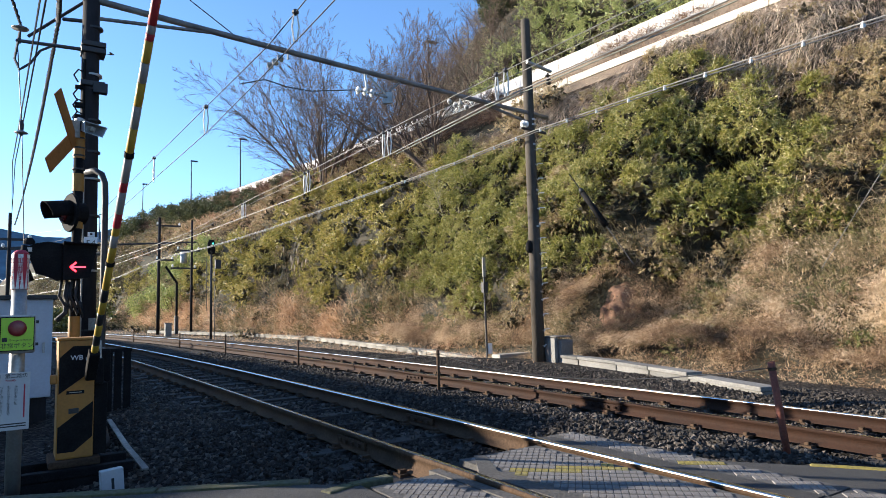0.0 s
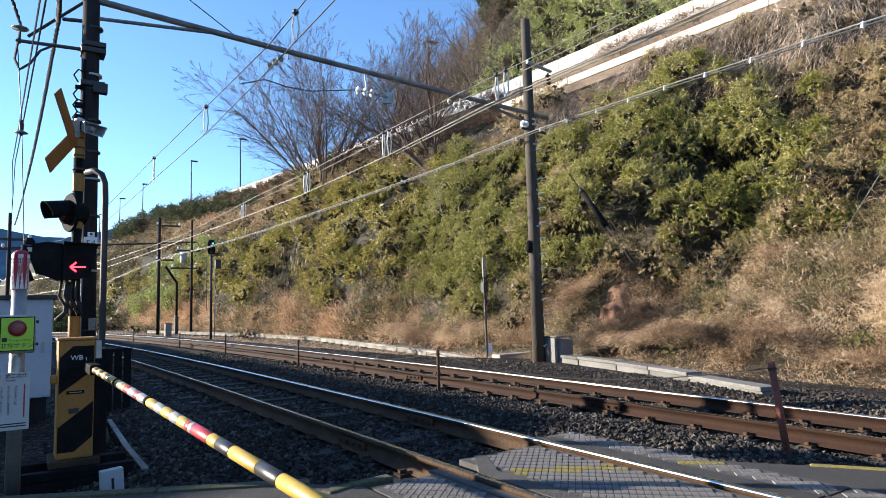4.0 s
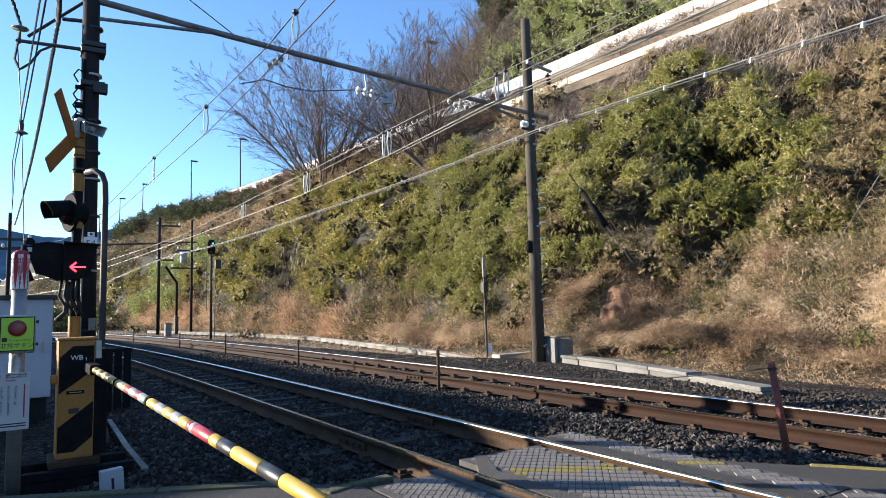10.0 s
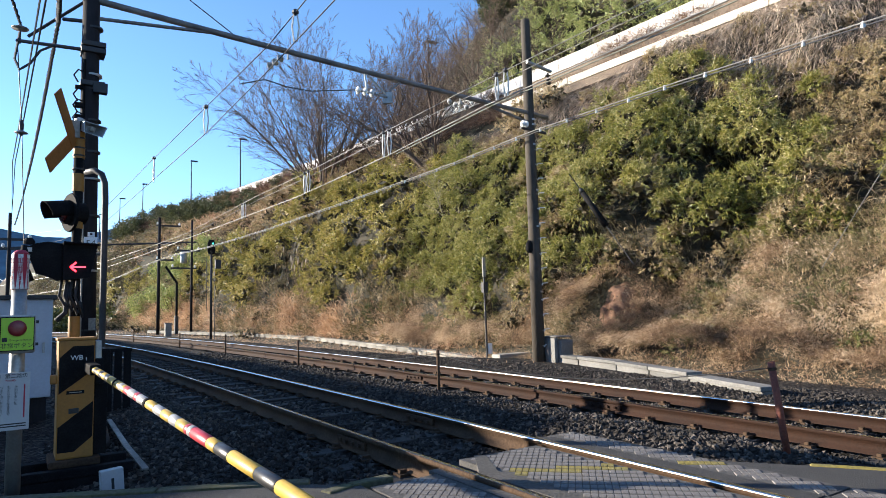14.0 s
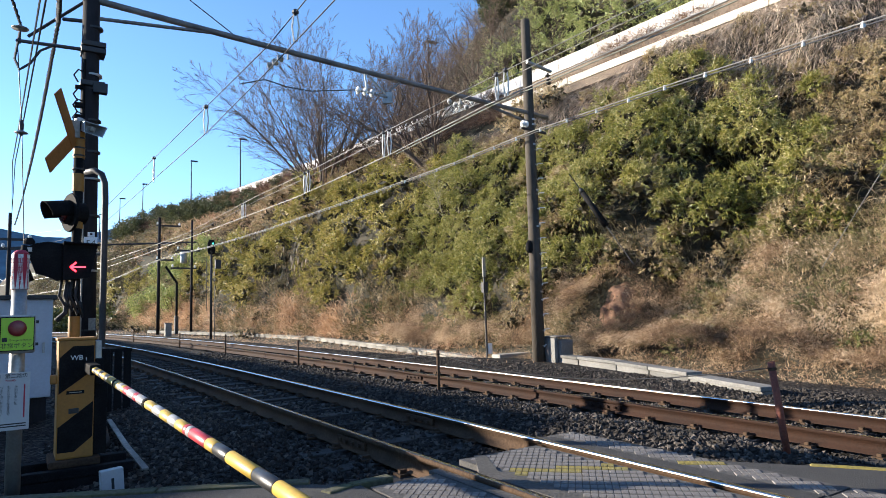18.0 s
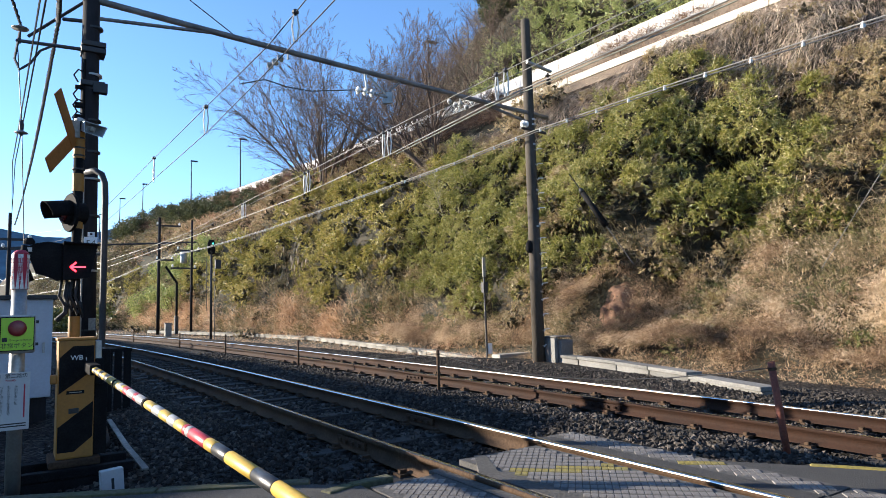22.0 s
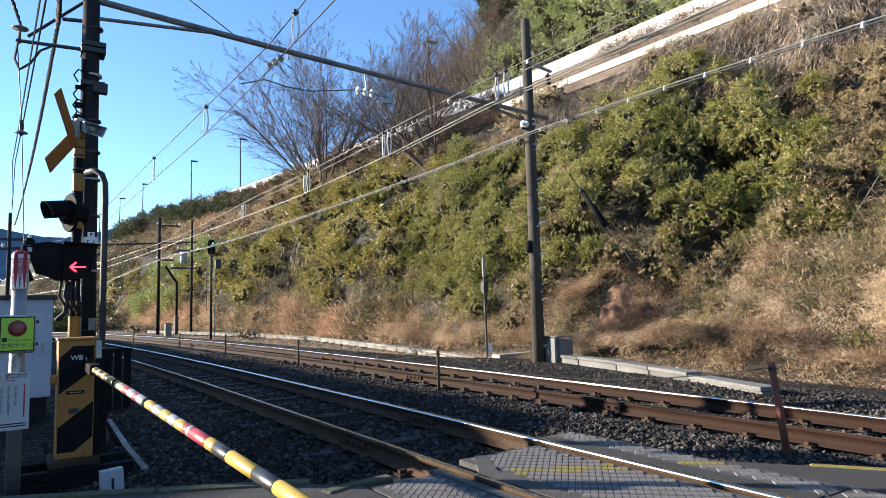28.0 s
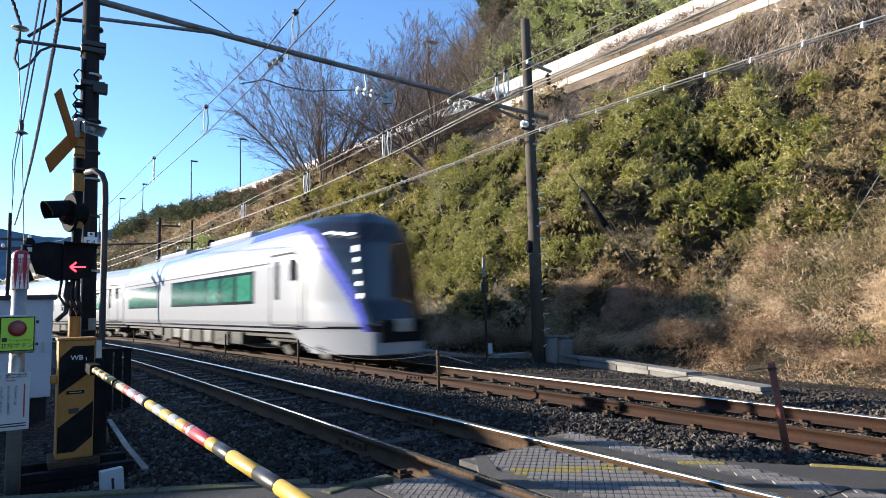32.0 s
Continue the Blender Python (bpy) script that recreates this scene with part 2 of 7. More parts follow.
# ---- mesh helpers ----
def finish(bm, name, material, smooth=False):
    me = bpy.data.meshes.new(name)
    bm.to_mesh(me)
    bm.free()
    for mm in (material if isinstance(material, (list, tuple)) else [material]):
        me.materials.append(mm)
    if smooth:
        me.polygons.foreach_set("use_smooth", [True] * len(me.polygons))
    return me


def part(name, bm, material, parent=None, label="", smooth=False, at=None):
    ob = new(name, finish(bm, name, material, smooth))
    if parent is not None:
        ob.parent = parent
    if at is not None:
        ob.matrix_basis = at
    if label:
        ob["label"] = label
    return ob


def thing(name, at, label, category, group="", kind=""):
    ob = new(name)
    ob.empty_display_size = 0.1
    ob.matrix_basis = at
    return tagged(ob, label, category, group, kind)


def box(bm, x0, x1, y0, y1, z0, z1, bevel=0.0, m=None):
    r = bmesh.ops.create_cube(bm, size=1.0)
    vs = r["verts"]
    for v in vs:
        v.co = Vector(((x0 + x1) / 2 + v.co.x * (x1 - x0), (y0 + y1) / 2 + v.co.y * (y1 - y0), (z0 + z1) / 2 + v.co.z * (z1 - z0)))
    if bevel:
        es = list({e for v in vs for e in v.link_edges})
        r2 = bmesh.ops.bevel(bm, geom=es, offset=bevel, segments=2, profile=0.6, affect="EDGES")
        vs = list({v for f in r2["faces"] for v in f.verts} | {v for v in vs if v.is_valid})
    if m is not None:
        bmesh.ops.transform(bm, matrix=m, verts=vs)
    return bm


def bx(*a, bevel=0.0, m=None):
    return box(bmesh.new(), *a, bevel=bevel, m=m)


def tube(bm, pts, r0, r1=None, seg=10, caps=True, radii=None):
    """A tube along a line of points, with its radius going from r0 to r1."""
    pts = [Vector(p) for p in pts]
    r1 = r0 if r1 is None else r1
    rings = []
    ref = Vector((0.13, 0.31, 0.94))
    for i, p in enumerate(pts):
        d = (pts[min(i + 1, len(pts) - 1)] - pts[max(i - 1, 0)]).normalized()
        if abs(d.dot(ref)) > 0.97:
            ref = Vector((0.94, 0.2, 0.27))
        a = d.cross(ref).normalized()
        b = d.cross(a).normalized()
        ref = ref - d * d.dot(ref)
        ref.normalize()
        r = radii[i] if radii else r0 + (r1 - r0) * i / max(1, len(pts) - 1)
        rings.append([bm.verts.new(p + (a * math.cos(2 * math.pi * k / seg) + b * math.sin(2 * math.pi * k / seg)) * r) for k in range(seg)])
    for q, w in zip(rings, rings[1:]):
        for k in range(seg):
            bm.faces.new((q[k], q[(k + 1) % seg], w[(k + 1) % seg], w[k]))
    if caps and seg > 2:
        bm.faces.new(rings[0][::-1])
        bm.faces.new(rings[-1])
    return bm


def tb(pts, r0, r1=None, seg=10, radii=None):
    return tube(bmesh.new(), pts, r0, r1, seg, radii=radii)


def lathe(bm, prof, seg=16, m=None):
    """A turned body: prof is (radius, height) from the bottom up."""
    rings = [[bm.verts.new((r * math.cos(2 * math.pi * k / seg), r * math.sin(2 * math.pi * k / seg), z)) for k in range(seg)] for r, z in prof]
    for q, w in zip(rings, rings[1:]):
        for k in range(seg):
            bm.faces.new((q[k], q[(k + 1) % seg], w[(k + 1) % seg], w[k]))
    bm.faces.new(rings[0][::-1])
    bm.faces.new(rings[-1])
    if m is not None:
        bmesh.ops.transform(bm, matrix=m, verts=[v for r in rings for v in r])
    return bm


def prism(bm, outline, y0, y1, m=None):
    """An outline in x, z made thick along y."""
    a = [bm.verts.new((x, y0, z)) for x, z in outline]
    b = [bm.verts.new((x, y1, z)) for x, z in outline]
    n = len(outline)
    bm.faces.new(a)
    bm.faces.new(b[::-1])
    for i in range(n):
        bm.faces.new((a[i], b[i], b[(i + 1) % n], a[(i + 1) % n]))
    if m is not None:
        bmesh.ops.transform(bm, matrix=m, verts=a + b)
    bmesh.ops.recalc_face_normals(bm, faces=bm.faces[:])
    return bm


def mesh_np(name, verts, faces, material, smooth=False):
    """A mesh from arrays; faces all have the same number of corners."""
    me = bpy.data.meshes.new(name)
    k = faces.shape[1]
    me.vertices.add(len(verts))
    me.vertices.foreach_set("co", np.ascontiguousarray(verts, dtype=np.float32).ravel())
    me.loops.add(faces.size)
    me.loops.foreach_set("vertex_index", np.ascontiguousarray(faces, dtype=np.int32).ravel())
    me.polygons.add(len(faces))
    me.polygons.foreach_set("loop_start", np.arange(0, faces.size, k, dtype=np.int32))
    me.polygons.foreach_set("use_smooth", np.full(len(faces), bool(smooth)))
    me.materials.append(material)
    me.update(calc_edges=True)
    return me


def strip(name, svals, rows, material, smooth=False):
    """A sheet along the rails: rows of (offset, height) across, at each s."""
    s = np.asarray(svals, float)
    v = []
    for off, z in rows:
        x, y = trk_np(s, off)
        v.append(np.c_[x, y, z + GRADE * s])
    v = np.stack(v, 1)
    n, k = v.shape[:2]
    idx = np.arange(n * k).reshape(n, k)
    f = np.stack([idx[:-1, :-1], idx[1:, :-1], idx[1:, 1:], idx[:-1, 1:]], -1).reshape(-1, 4)
    return mesh_np(name, v.reshape(-1, 3), f, material, smooth)


def text(body, size, material, parent, m, name="lettering", extrude=0.001, align="CENTER"):
    cu = bpy.data.curves.new(name, "FONT")
    cu.body, cu.size, cu.extrude, cu.align_x, cu.align_y = body, size, extrude, align, "CENTER"
    cu.materials.append(material)
    ob = new(name, cu)
    bpy.context.view_layer.update()
    me = bpy.data.meshes.new_from_object(ob)
    bpy.data.objects.remove(ob)
    o2 = new(name, me)
    if not me.materials:
        me.materials.append(material)
    o2.parent = parent
    o2.matrix_basis = m
    return o2


S_ALL = np.concatenate([np.arange(-120, -40, 2.0), np.arange(-40, 14.01, 0.5)])


# ---- ground, hillside and track bed ----
def grid_noise(x, y, scale, seed):
    """Smooth value noise in 0..1 over a plane."""
    rng = np.random.RandomState(seed)
    g = rng.rand(128, 128)
    u, v = np.asarray(x) / scale + 1000.3, np.asarray(y) / scale + 1000.7
    i, j = np.floor(u).astype(int), np.floor(v).astype(int)
    a, b = u - i, v - j
    a, b = a * a * (3 - 2 * a), b * b * (3 - 2 * b)
    i, j, i2, j2 = i % 128, j % 128, (i + 1) % 128, (j + 1) % 128
    return (g[i, j] * (1 - a) + g[i2, j] * a) * (1 - b) + (g[i, j2] * (1 - a) + g[i2, j2] * a) * b


# dark hollows in the slope: s, m, radius, depth
HOLLOWS = ((-11.6, 14.5, 0.40, 0.7), (-12.8, 14.55, 0.32, 0.6), (-13.0, 16.2, 0.45, 0.5), (-10.9, 15.5, 0.4, 0.5), (-10.2, 16.3, 0.5, 0.6), (-6.2, 14.6, 0.6, 0.6),
           (-10.2, 13.5, 0.35, 0.55), (-9.65, 13.2, 0.33, 0.5), (-9.1, 12.95, 0.3, 0.4))


def hill_bumps(s, m):
    rise = np.clip((m - 11.6 - foot_shift(s) * np.clip((18 - m) / 5, 0, 1)) / 3.2, 0, 1)
    flat = np.clip((np.abs(m - 28.5) - 5.3) / 2.0, 0, 1)
    b = (grid_noise(s, m, 2.8, 5) - 0.5) * 2.3 + (grid_noise(s, m, 1.2, 6) - 0.5) * 0.7 + (grid_noise(s, m, 9.0, 7) - 0.5) * 1.2
    for hs, hm, r, d in HOLLOWS:
        b = b - d * np.exp(-(((s - hs) / r) ** 2 + ((m - hm) / r) ** 2))
    return b * rise * flat * np.interp(s, (-22, -14), (0.6, 1.0))


def hill_point(s, m, lift=0.0):
    """World points on the hillside; lift is measured outwards from the slope."""
    x, y, z = hill_np(s, m)
    b = hill_bumps(s, m)
    out = (b + lift) * 0.7
    return np.stack([x + UY * out, y - UX * out, z + out], -1)


ground = new("ground", mesh_np("ground", np.array([(-3000, -3000, -0.62), (3000, -3000, -0.62), (3000, 3000, -0.62), (-3000, 3000, -0.62)], float),
                               np.array([(0, 1, 2, 3)]), M_GROUND))
tagged(ground, "flat brown earth reaching to the horizon", "ground", kind="structure")

sg = np.concatenate([np.arange(-150, -60, 2.0), np.arange(-60, 30.1, 0.4)])
mg = np.concatenate([np.arange(10.6, 24.5, 0.3), np.arange(25, 90.1, 2.5)])
gs, gm = np.meshgrid(sg, mg, indexing="ij")
gv = hill_point(gs, gm).reshape(-1, 3)
gi = np.arange(gs.size).reshape(gs.shape)
gf = np.stack([gi[:-1, :-1], gi[1:, :-1], gi[1:, 1:], gi[:-1, 1:]], -1).reshape(-1, 4)
hillside = new("hillside", mesh_np("hillside", gv, gf, M_SOIL, True))
tagged(hillside, "steep overgrown brown earth slope beside the railway", "hillside", kind="structure")

BED = ((-4.6, -0.60), (-3.4, -0.40), (-2.2, -0.30), (-1.5, -0.21), (-0.9, -0.188), (0, -0.196), (0.9, -0.188), (1.35, -0.13), (1.9, -0.10), (2.3, -0.14), (2.85, -0.30),
       (3.8, -0.31), (4.7, -0.29), (5.1, -0.20), (5.6, -0.17), (6.4, -0.20), (7.6, -0.24), (9.6, -0.36))
def bed_z(off, s=0.0):
    return np.interp(off, [b[0] for b in BED], [b[1] for b in BED]) - ditch(s) * np.clip((off - 5.6) / 2.0, 0, 1)


bs, bo = np.meshgrid(S_ALL, np.array([b[0] for b in BED]), indexing="ij")
bx_, by_ = trk_np(bs, bo)
bi = np.arange(bs.size).reshape(bs.shape)
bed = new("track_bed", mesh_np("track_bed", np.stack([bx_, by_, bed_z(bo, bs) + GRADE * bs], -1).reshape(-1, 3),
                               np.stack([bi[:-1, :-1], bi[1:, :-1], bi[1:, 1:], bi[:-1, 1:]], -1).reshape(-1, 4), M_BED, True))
tagged(bed, "dark crushed stone bed under two railway tracks", "track bed", kind="structure")


def stones(name, count, s0, s1, o0, o1, size, seed, label):
    """Loose broken stones lying on the bed, joined."""
    rng = np.random.RandomState(seed)
    s = s1 - (s1 - s0) * rng.rand(count) ** 1.0
    o = o0 + (o1 - o0) * rng.rand(count)
    keep = np.ones(count, bool)
    for rail in (-0.566, 0.566, FAR - 0.566, FAR + 0.566):
        keep &= abs(o - rail) > 0.09
    keep &= ~((s > -4.2) & (o < 1.35) & (o > -0.5))
    keep &= ~((s > -3.9) & (o < 1.35))
    keep &= ~((s > -2.5) & (o < 2.6) & (o < 1.15 + (s + 3.1) * 0.72))
    keep &= ~((o + 3.272 < 1.76 + (s + 4.38) * 1.95) & (s > -9))
    over = (abs((6.0 - s + 0.31) % 0.62 - 0.31) < 0.13) & ((abs(o) < 1.0) | (abs(o - FAR) < 1.0))
    keep &= ~(over & (rng.rand(count) > 0.55))
    s, o, over = s[keep], o[keep], over[keep]
    n = len(s)
    x, y = trk_np(s, o)
    c = np.c_[x, y, bed_z(o, s) + GRADE * s + np.where(over, 0.028, 0.0) + rng.uniform(-0.012, 0.018, n)]
    base = np.array([(1, 0, 0), (-1, 0, 0), (0, 1, 0), (0, -1, 0), (0, 0, 1), (0, 0, -1)], float)
    tri = np.array([(0, 2, 4), (2, 1, 4), (1, 3, 4), (3, 0, 4), (2, 0, 5), (1, 2, 5), (3, 1, 5), (0, 3, 5)])
    q = rng.randn(n, 3, 3)
    q, _ = np.linalg.qr(q)
    sc = size * rng.uniform(0.55, 1.25, (n, 1, 1)) * rng.uniform(0.6, 1.15, (n, 6, 1))
    v = c[:, None, :] + np.einsum("vk,nkj->nvj", base, q) * sc
    f = tri[None] + (np.arange(n) * 6)[:, None, None]
    ob = new(name, mesh_np(name, v.reshape(-1, 3), f.reshape(-1, 3), M_STONE))
    return tagged(ob, label, "ballast", kind="stuff")


stones("ballast_stones", 26000, -9, 1, -2.9, 2.9, 0.030, 11, "loose dark grey crushed ballast stones between the rails")
stones("ballast_stones", 17000, -9, 0, 2.4, 6.6, 0.030, 12, "loose grey brown ballast stones along the far track")
stones("ballast_stones", 12000, -20, -9, -2.6, 6.8, 0.034, 13, "loose dark ballast stones further along the line")

# stones beside the near rail that can be told apart
rs = random.Random(19)
stone_kinds = []
for k in range(8):
    bm = bmesh.new()
    bmesh.ops.create_icosphere(bm, subdivisions=1, radius=1.0)
    for v in bm.verts:
        v.co = Vector((v.co.x * rs.uniform(0.75, 1.2), v.co.y * rs.uniform(0.65, 1.1), v.co.z * rs.uniform(0.55, 0.95)))
    stone_kinds.append(finish(bm, "stone", M_LOOSE))
for k in range(290):
    q, o = rs.uniform(-7.6, -4.7), rs.uniform(-1.75, -0.72)
    st = new("stone", stone_kinds[k % 8])
    st.parent = bed
    p = trk(q, o, float(bed_z(o)) + rs.uniform(0.004, 0.02))
    st.matrix_basis = Matrix.Translation(p) @ pose(0, 0, 0, rs.uniform(0, 360), rs.uniform(0, 360), rs.uniform(0, 360)) @ Matrix.Scale(rs.uniform(0.02, 0.036), 4)

RAIL = ((-0.0625, -0.153), (-0.0625, -0.143), (-0.012, -0.125), (-0.008, -0.045), (-0.0325, -0.036), (-0.0325, -0.014), (-0.0305, -0.006), (-0.0265, -0.0025), (-0.019, -0.0005), (0.0, 0.0),
        (0.019, -0.0005), (0.0265, -0.0025), (0.0305, -0.006), (0.0325, -0.014), (0.0325, -0.036), (0.008, -0.045), (0.012, -0.125), (0.0625, -0.143), (0.0625, -0.153))


def rail_mesh(off, z, web, gauge):
    me = strip("rail", S_ALL, [(off + a, z + b) for a, b in RAIL], M_RAILTOP, True)
    me.materials.append(web)
    k = len(RAIL) - 1
    shiny = (5, 6, 7, 8, 9, 10) if gauge < 0 else (8, 9, 10, 11, 12)
    idx = np.array([0 if j in shiny else 1 for j in range(k)] * (len(S_ALL) - 1), dtype=np.int32)
    me.polygons.foreach_set("material_index", idx)
    return me


def sleeper_mesh():
    bm = bmesh.new()
    box(bm, -0.11, 0.11, -1.03, 1.03, -0.14, 0.0, bevel=0.012)
    return finish(bm, "sleeper", M_SLEEPER)


def clip_mesh():
    bm = bmesh.new()
    box(bm, -0.055, 0.055, -0.05, 0.05, 0.0, 0.022)
    box(bm, -0.02, 0.02, -0.03, 0.03, 0.02, 0.05)
    return finish(bm, "rail_clip", M_RUST_DARK)


def track(name, off, z, web, label):
    t = thing(name, Matrix(), label, "railway track")
    for k, sgn in enumerate((-1, 1)):
        r = new("rail", rail_mesh(off + sgn * 0.566, z, web, -sgn))
        r.parent = t
    sm, cm = sleeper_mesh(), clip_mesh()
    rng = random.Random(3 + int(off))
    for i in range(112):
        s = 6.0 - i * 0.62
        o = new("sleeper", sm)
        o.parent = t
        p = trk(s + rng.uniform(-0.03, 0.03), off, z - 0.165 + rng.uniform(-0.014, 0.004))
        o.matrix_basis = Matrix.Translation(p) @ Matrix.Rotation(heading(s) + rng.uniform(-0.02, 0.02), 4, "Z")
        if -17 < s < -1.5:
            for sgn in (-1, 1):
                for side in (-1, 1):
                    c = new("rail_clip", cm)
                    c.parent = t
                    p = trk(s, off + sgn * 0.566 + side * 0.10, z - 0.166)
                    c.matrix_basis = Matrix.Translation(p) @ Matrix.Rotation(heading(s), 4, "Z")
    return t


near_track = track("railway_track", NEAR, 0.0, M_RUST_DARK, "narrow gauge track with polished rails on dark sleepers")
far_track = track("railway_track", FAR, FAR_Z, M_RUST, "narrow gauge track with rust brown rails and dark sleepers")


def fishplate(t, off, s, z, web):
    """Joint bars with bolts at a rail joint."""
    for side in (-1, 1):
        bm = bmesh.new()
        box(bm, -0.28, 0.28, -0.012, 0.012, -0.12, -0.05, bevel=0.004)
        for k in (-0.2, -0.07, 0.07, 0.2):
            lathe(bm, [(0.018, 0), (0.018, 0.03)], 6, Matrix.Translation((k, side * 0.005, -0.085)) @ Matrix.Rotation(-side * math.pi / 2, 4, "X"))
        part("fishplate", bm, web, t, "bolted rusty joint bar",
             at=Matrix.Translation(trk(s, off + side * 0.028, z)) @ Matrix.Rotation(heading(s), 4, "Z"))


fishplate(near_track, NEAR - 0.566, -5.6, 0, M_RUST_DARK)
fishplate(near_track, NEAR + 0.566, -6.2, 0, M_RUST_DARK)
fishplate(far_track, FAR - 0.566, -5.9, FAR_Z, M_RUST)
fishplate(far_track, FAR - 0.566, -10.6, FAR_Z, M_RUST)

# ---- road over the crossing ----
def flat_poly(name, pts, z0, z1, material, parent=None):
    bm = bmesh.new()
    lo = [bm.verts.new(sn(s, n, z0)) for s, n in pts]
    hi = [bm.verts.new(sn(s, n, z1)) for s, n in pts]
    bm.faces.new(hi)
    k = len(pts)
    for i in range(k):
        bm.faces.new((lo[i], lo[(i + 1) % k], hi[(i + 1) % k], hi[i]))
    bmesh.ops.recalc_face_normals(bm, faces=bm.faces[:])
    return part(name, bm, material, parent)


road = flat_poly("road", [(-12, -14), (12, -14), (12, 2.0), (-4.1, 2.0), (-4.32, 1.74), (-5.25, -0.06), (-5.6, -0.75), (-12, -4.0)], -0.6, -0.012, M_ASPHALT)
tagged(road, "worn dark asphalt road leading onto the level crossing", "road", kind="structure")
road2 = flat_poly("road", [(-3.1, 4.425), (12, 4.425), (12, 6.35), (-0.3, 6.35), (-1.2, 5.72), (-2.5, 4.86)], -0.5, -0.03, M_ASPHALT)
tagged(road2, "dark asphalt strip between the two tracks", "road", kind="structure")


deck = thing("level_crossing_deck", Matrix(), "grey studded crossing deck between the rails with a worn yellow line", "crossing deck")


def pad_mesh(wa, wb, material):
    """One low pad with sloping sides."""
    bm = bmesh.new()
    lo = [bm.verts.new((p * 0.48 * wa, r * 0.45 * wb, -0.008)) for p, r in ((-1, -1), (1, -1), (1, 1), (-1, 1))]
    hi = [bm.verts.new((p * 0.42 * wa, r * 0.40 * wb, 0.0)) for p, r in ((-1, -1), (1, -1), (1, 1), (-1, 1))]
    bm.faces.new(hi)
    for i in range(4):
        bm.faces.new((lo[i], lo[(i + 1) % 4], hi[(i + 1) % 4], hi[i]))
    return finish(bm, "pad", material)


def panel(s0, s1, n0, n1, z, w=0.047, single=False):
    """A deck panel: a grey slab with a diagonal grid of low worn pads, yellow along the road's edge line."""
    t = flat_poly("panel", [(s0, n0), (s1, n0), (s1, n1), (s0, n1)], z - 0.14, z - 0.007, M_PANEL_GAP, deck)
    wa, wb = w, w * 2.1
    a, b = [v.ravel() for v in np.meshgrid(np.arange(-90, 90) * wa, np.arange(-45, 45) * wb, indexing="ij")]
    cs, cn = (a + b) / math.sqrt(2) + (s0 + s1) / 2, (a - b) / math.sqrt(2) + (n0 + n1) / 2
    e = wb * 0.52
    inside = (cs > s0 + e) & (cs < s1 - e) & (cn > n0 + e) & (cn < n1 - e)
    at_ = np.c_[cs, cn][inside]
    line = abs(at_[:, 0] + 3.71 - 0.55 * (at_[:, 1] - 2.93)) < 0.08
    g = math.sqrt(0.5)
    for nm, lst, mm in (("pad", at_[~line], M_PANEL), ("yellow_pad", at_[line], M_PANEL_Y)):
        if not len(lst):
            continue
        if single:
            pm = pad_mesh(wa, wb, mm)
            for q in lst:
                o = new("pad", pm)
                o.parent = t
                o.matrix_basis = Matrix.Translation(sn(q[0], q[1], z)) @ Matrix.Rotation(YAW + math.pi / 4, 4, "Z")
            continue
        ring = lambda u, v: np.array([(g * (p * u * wa + r * v * wb), g * (p * u * wa - r * v * wb)) for p, r in ((-1, -1), (-1, 1), (1, 1), (1, -1))]) * 0.5
        v2 = np.concatenate([lst[:, None, :] + ring(0.96, 0.90), lst[:, None, :] + ring(0.84, 0.80)], 1)
        zz = np.concatenate([np.full((len(lst), 4), z - 0.008), np.full((len(lst), 4), z)], 1)
        v = np.stack([v2[..., 0] * UX - v2[..., 1] * UY, v2[..., 0] * UY + v2[..., 1] * UX, zz], -1)
        fc = np.array([(4, 5, 6, 7), (0, 1, 5, 4), (1, 2, 6, 5), (2, 3, 7, 6), (3, 0, 4, 7)])
        f = fc[None] + (np.arange(len(lst)) * 8)[:, None, None]
        o = new(nm, mesh_np(nm, v.reshape(-1, 3), f.reshape(-1, 4), mm))
        o.parent = t
        o["kind"] = "stuff"


for k, (s0, s1) in enumerate([(-4.24, -2.05), (-2.03, 0.4), (0.42, 3.0)]):
    panel(s0, s1, 2.935, 3.74, 0.0, single=k == 0)
    e0 = s0 - (0.25 if k == 0 else 0)
    flat_poly("edge_strip", [(e0, 3.98), (s0 + (0.35 if k == 0 else 0), 3.90), (s1, 3.90), (s1, 4.095), (e0 + (0.1 if k == 0 else 0), 4.095)], -0.15, -0.004, M_ASPHALT, deck)
    panel(e0, s1, 4.10, 4.42, -0.005)
    panel(s0 + (0.24 if k == 0 else 0), s1, 2.03, 2.56, -0.005)
    flat_poly("edge_strip", [(s0 + (0.14 if k == 0 else 0), 2.565), (s1, 2.565), (s1, 2.655), (s0 + (0.14 if k == 0 else 0), 2.655)], -0.15, -0.004, M_TIMBER, deck)
flat_poly("flangeway_guard", [(-4.25, 3.09), (-3.78, 2.79), (3.0, 2.79), (3.0, 2.93), (-3.74, 2.93), (-4.20, 3.17)], -0.22, 0.002, M_TIMBER, deck)


def kerb(pts, w, z0, z1, material, label):
    bm = bmesh.new()
    pv = [sn(s, n) for s, n in pts]
    for a, b in zip(pv, pv[1:]):
        d = (b - a)
        L = d.length
        m = Matrix.Translation(a) @ Matrix.Rotation(math.atan2(d.y, d.x), 4, "Z")
        box(bm, 0, L - 0.01, -w / 2, w / 2, z0, z1, bevel=0.015, m=m)
    return tagged(part("kerb", bm, material), label, "kerb", kind="structure")


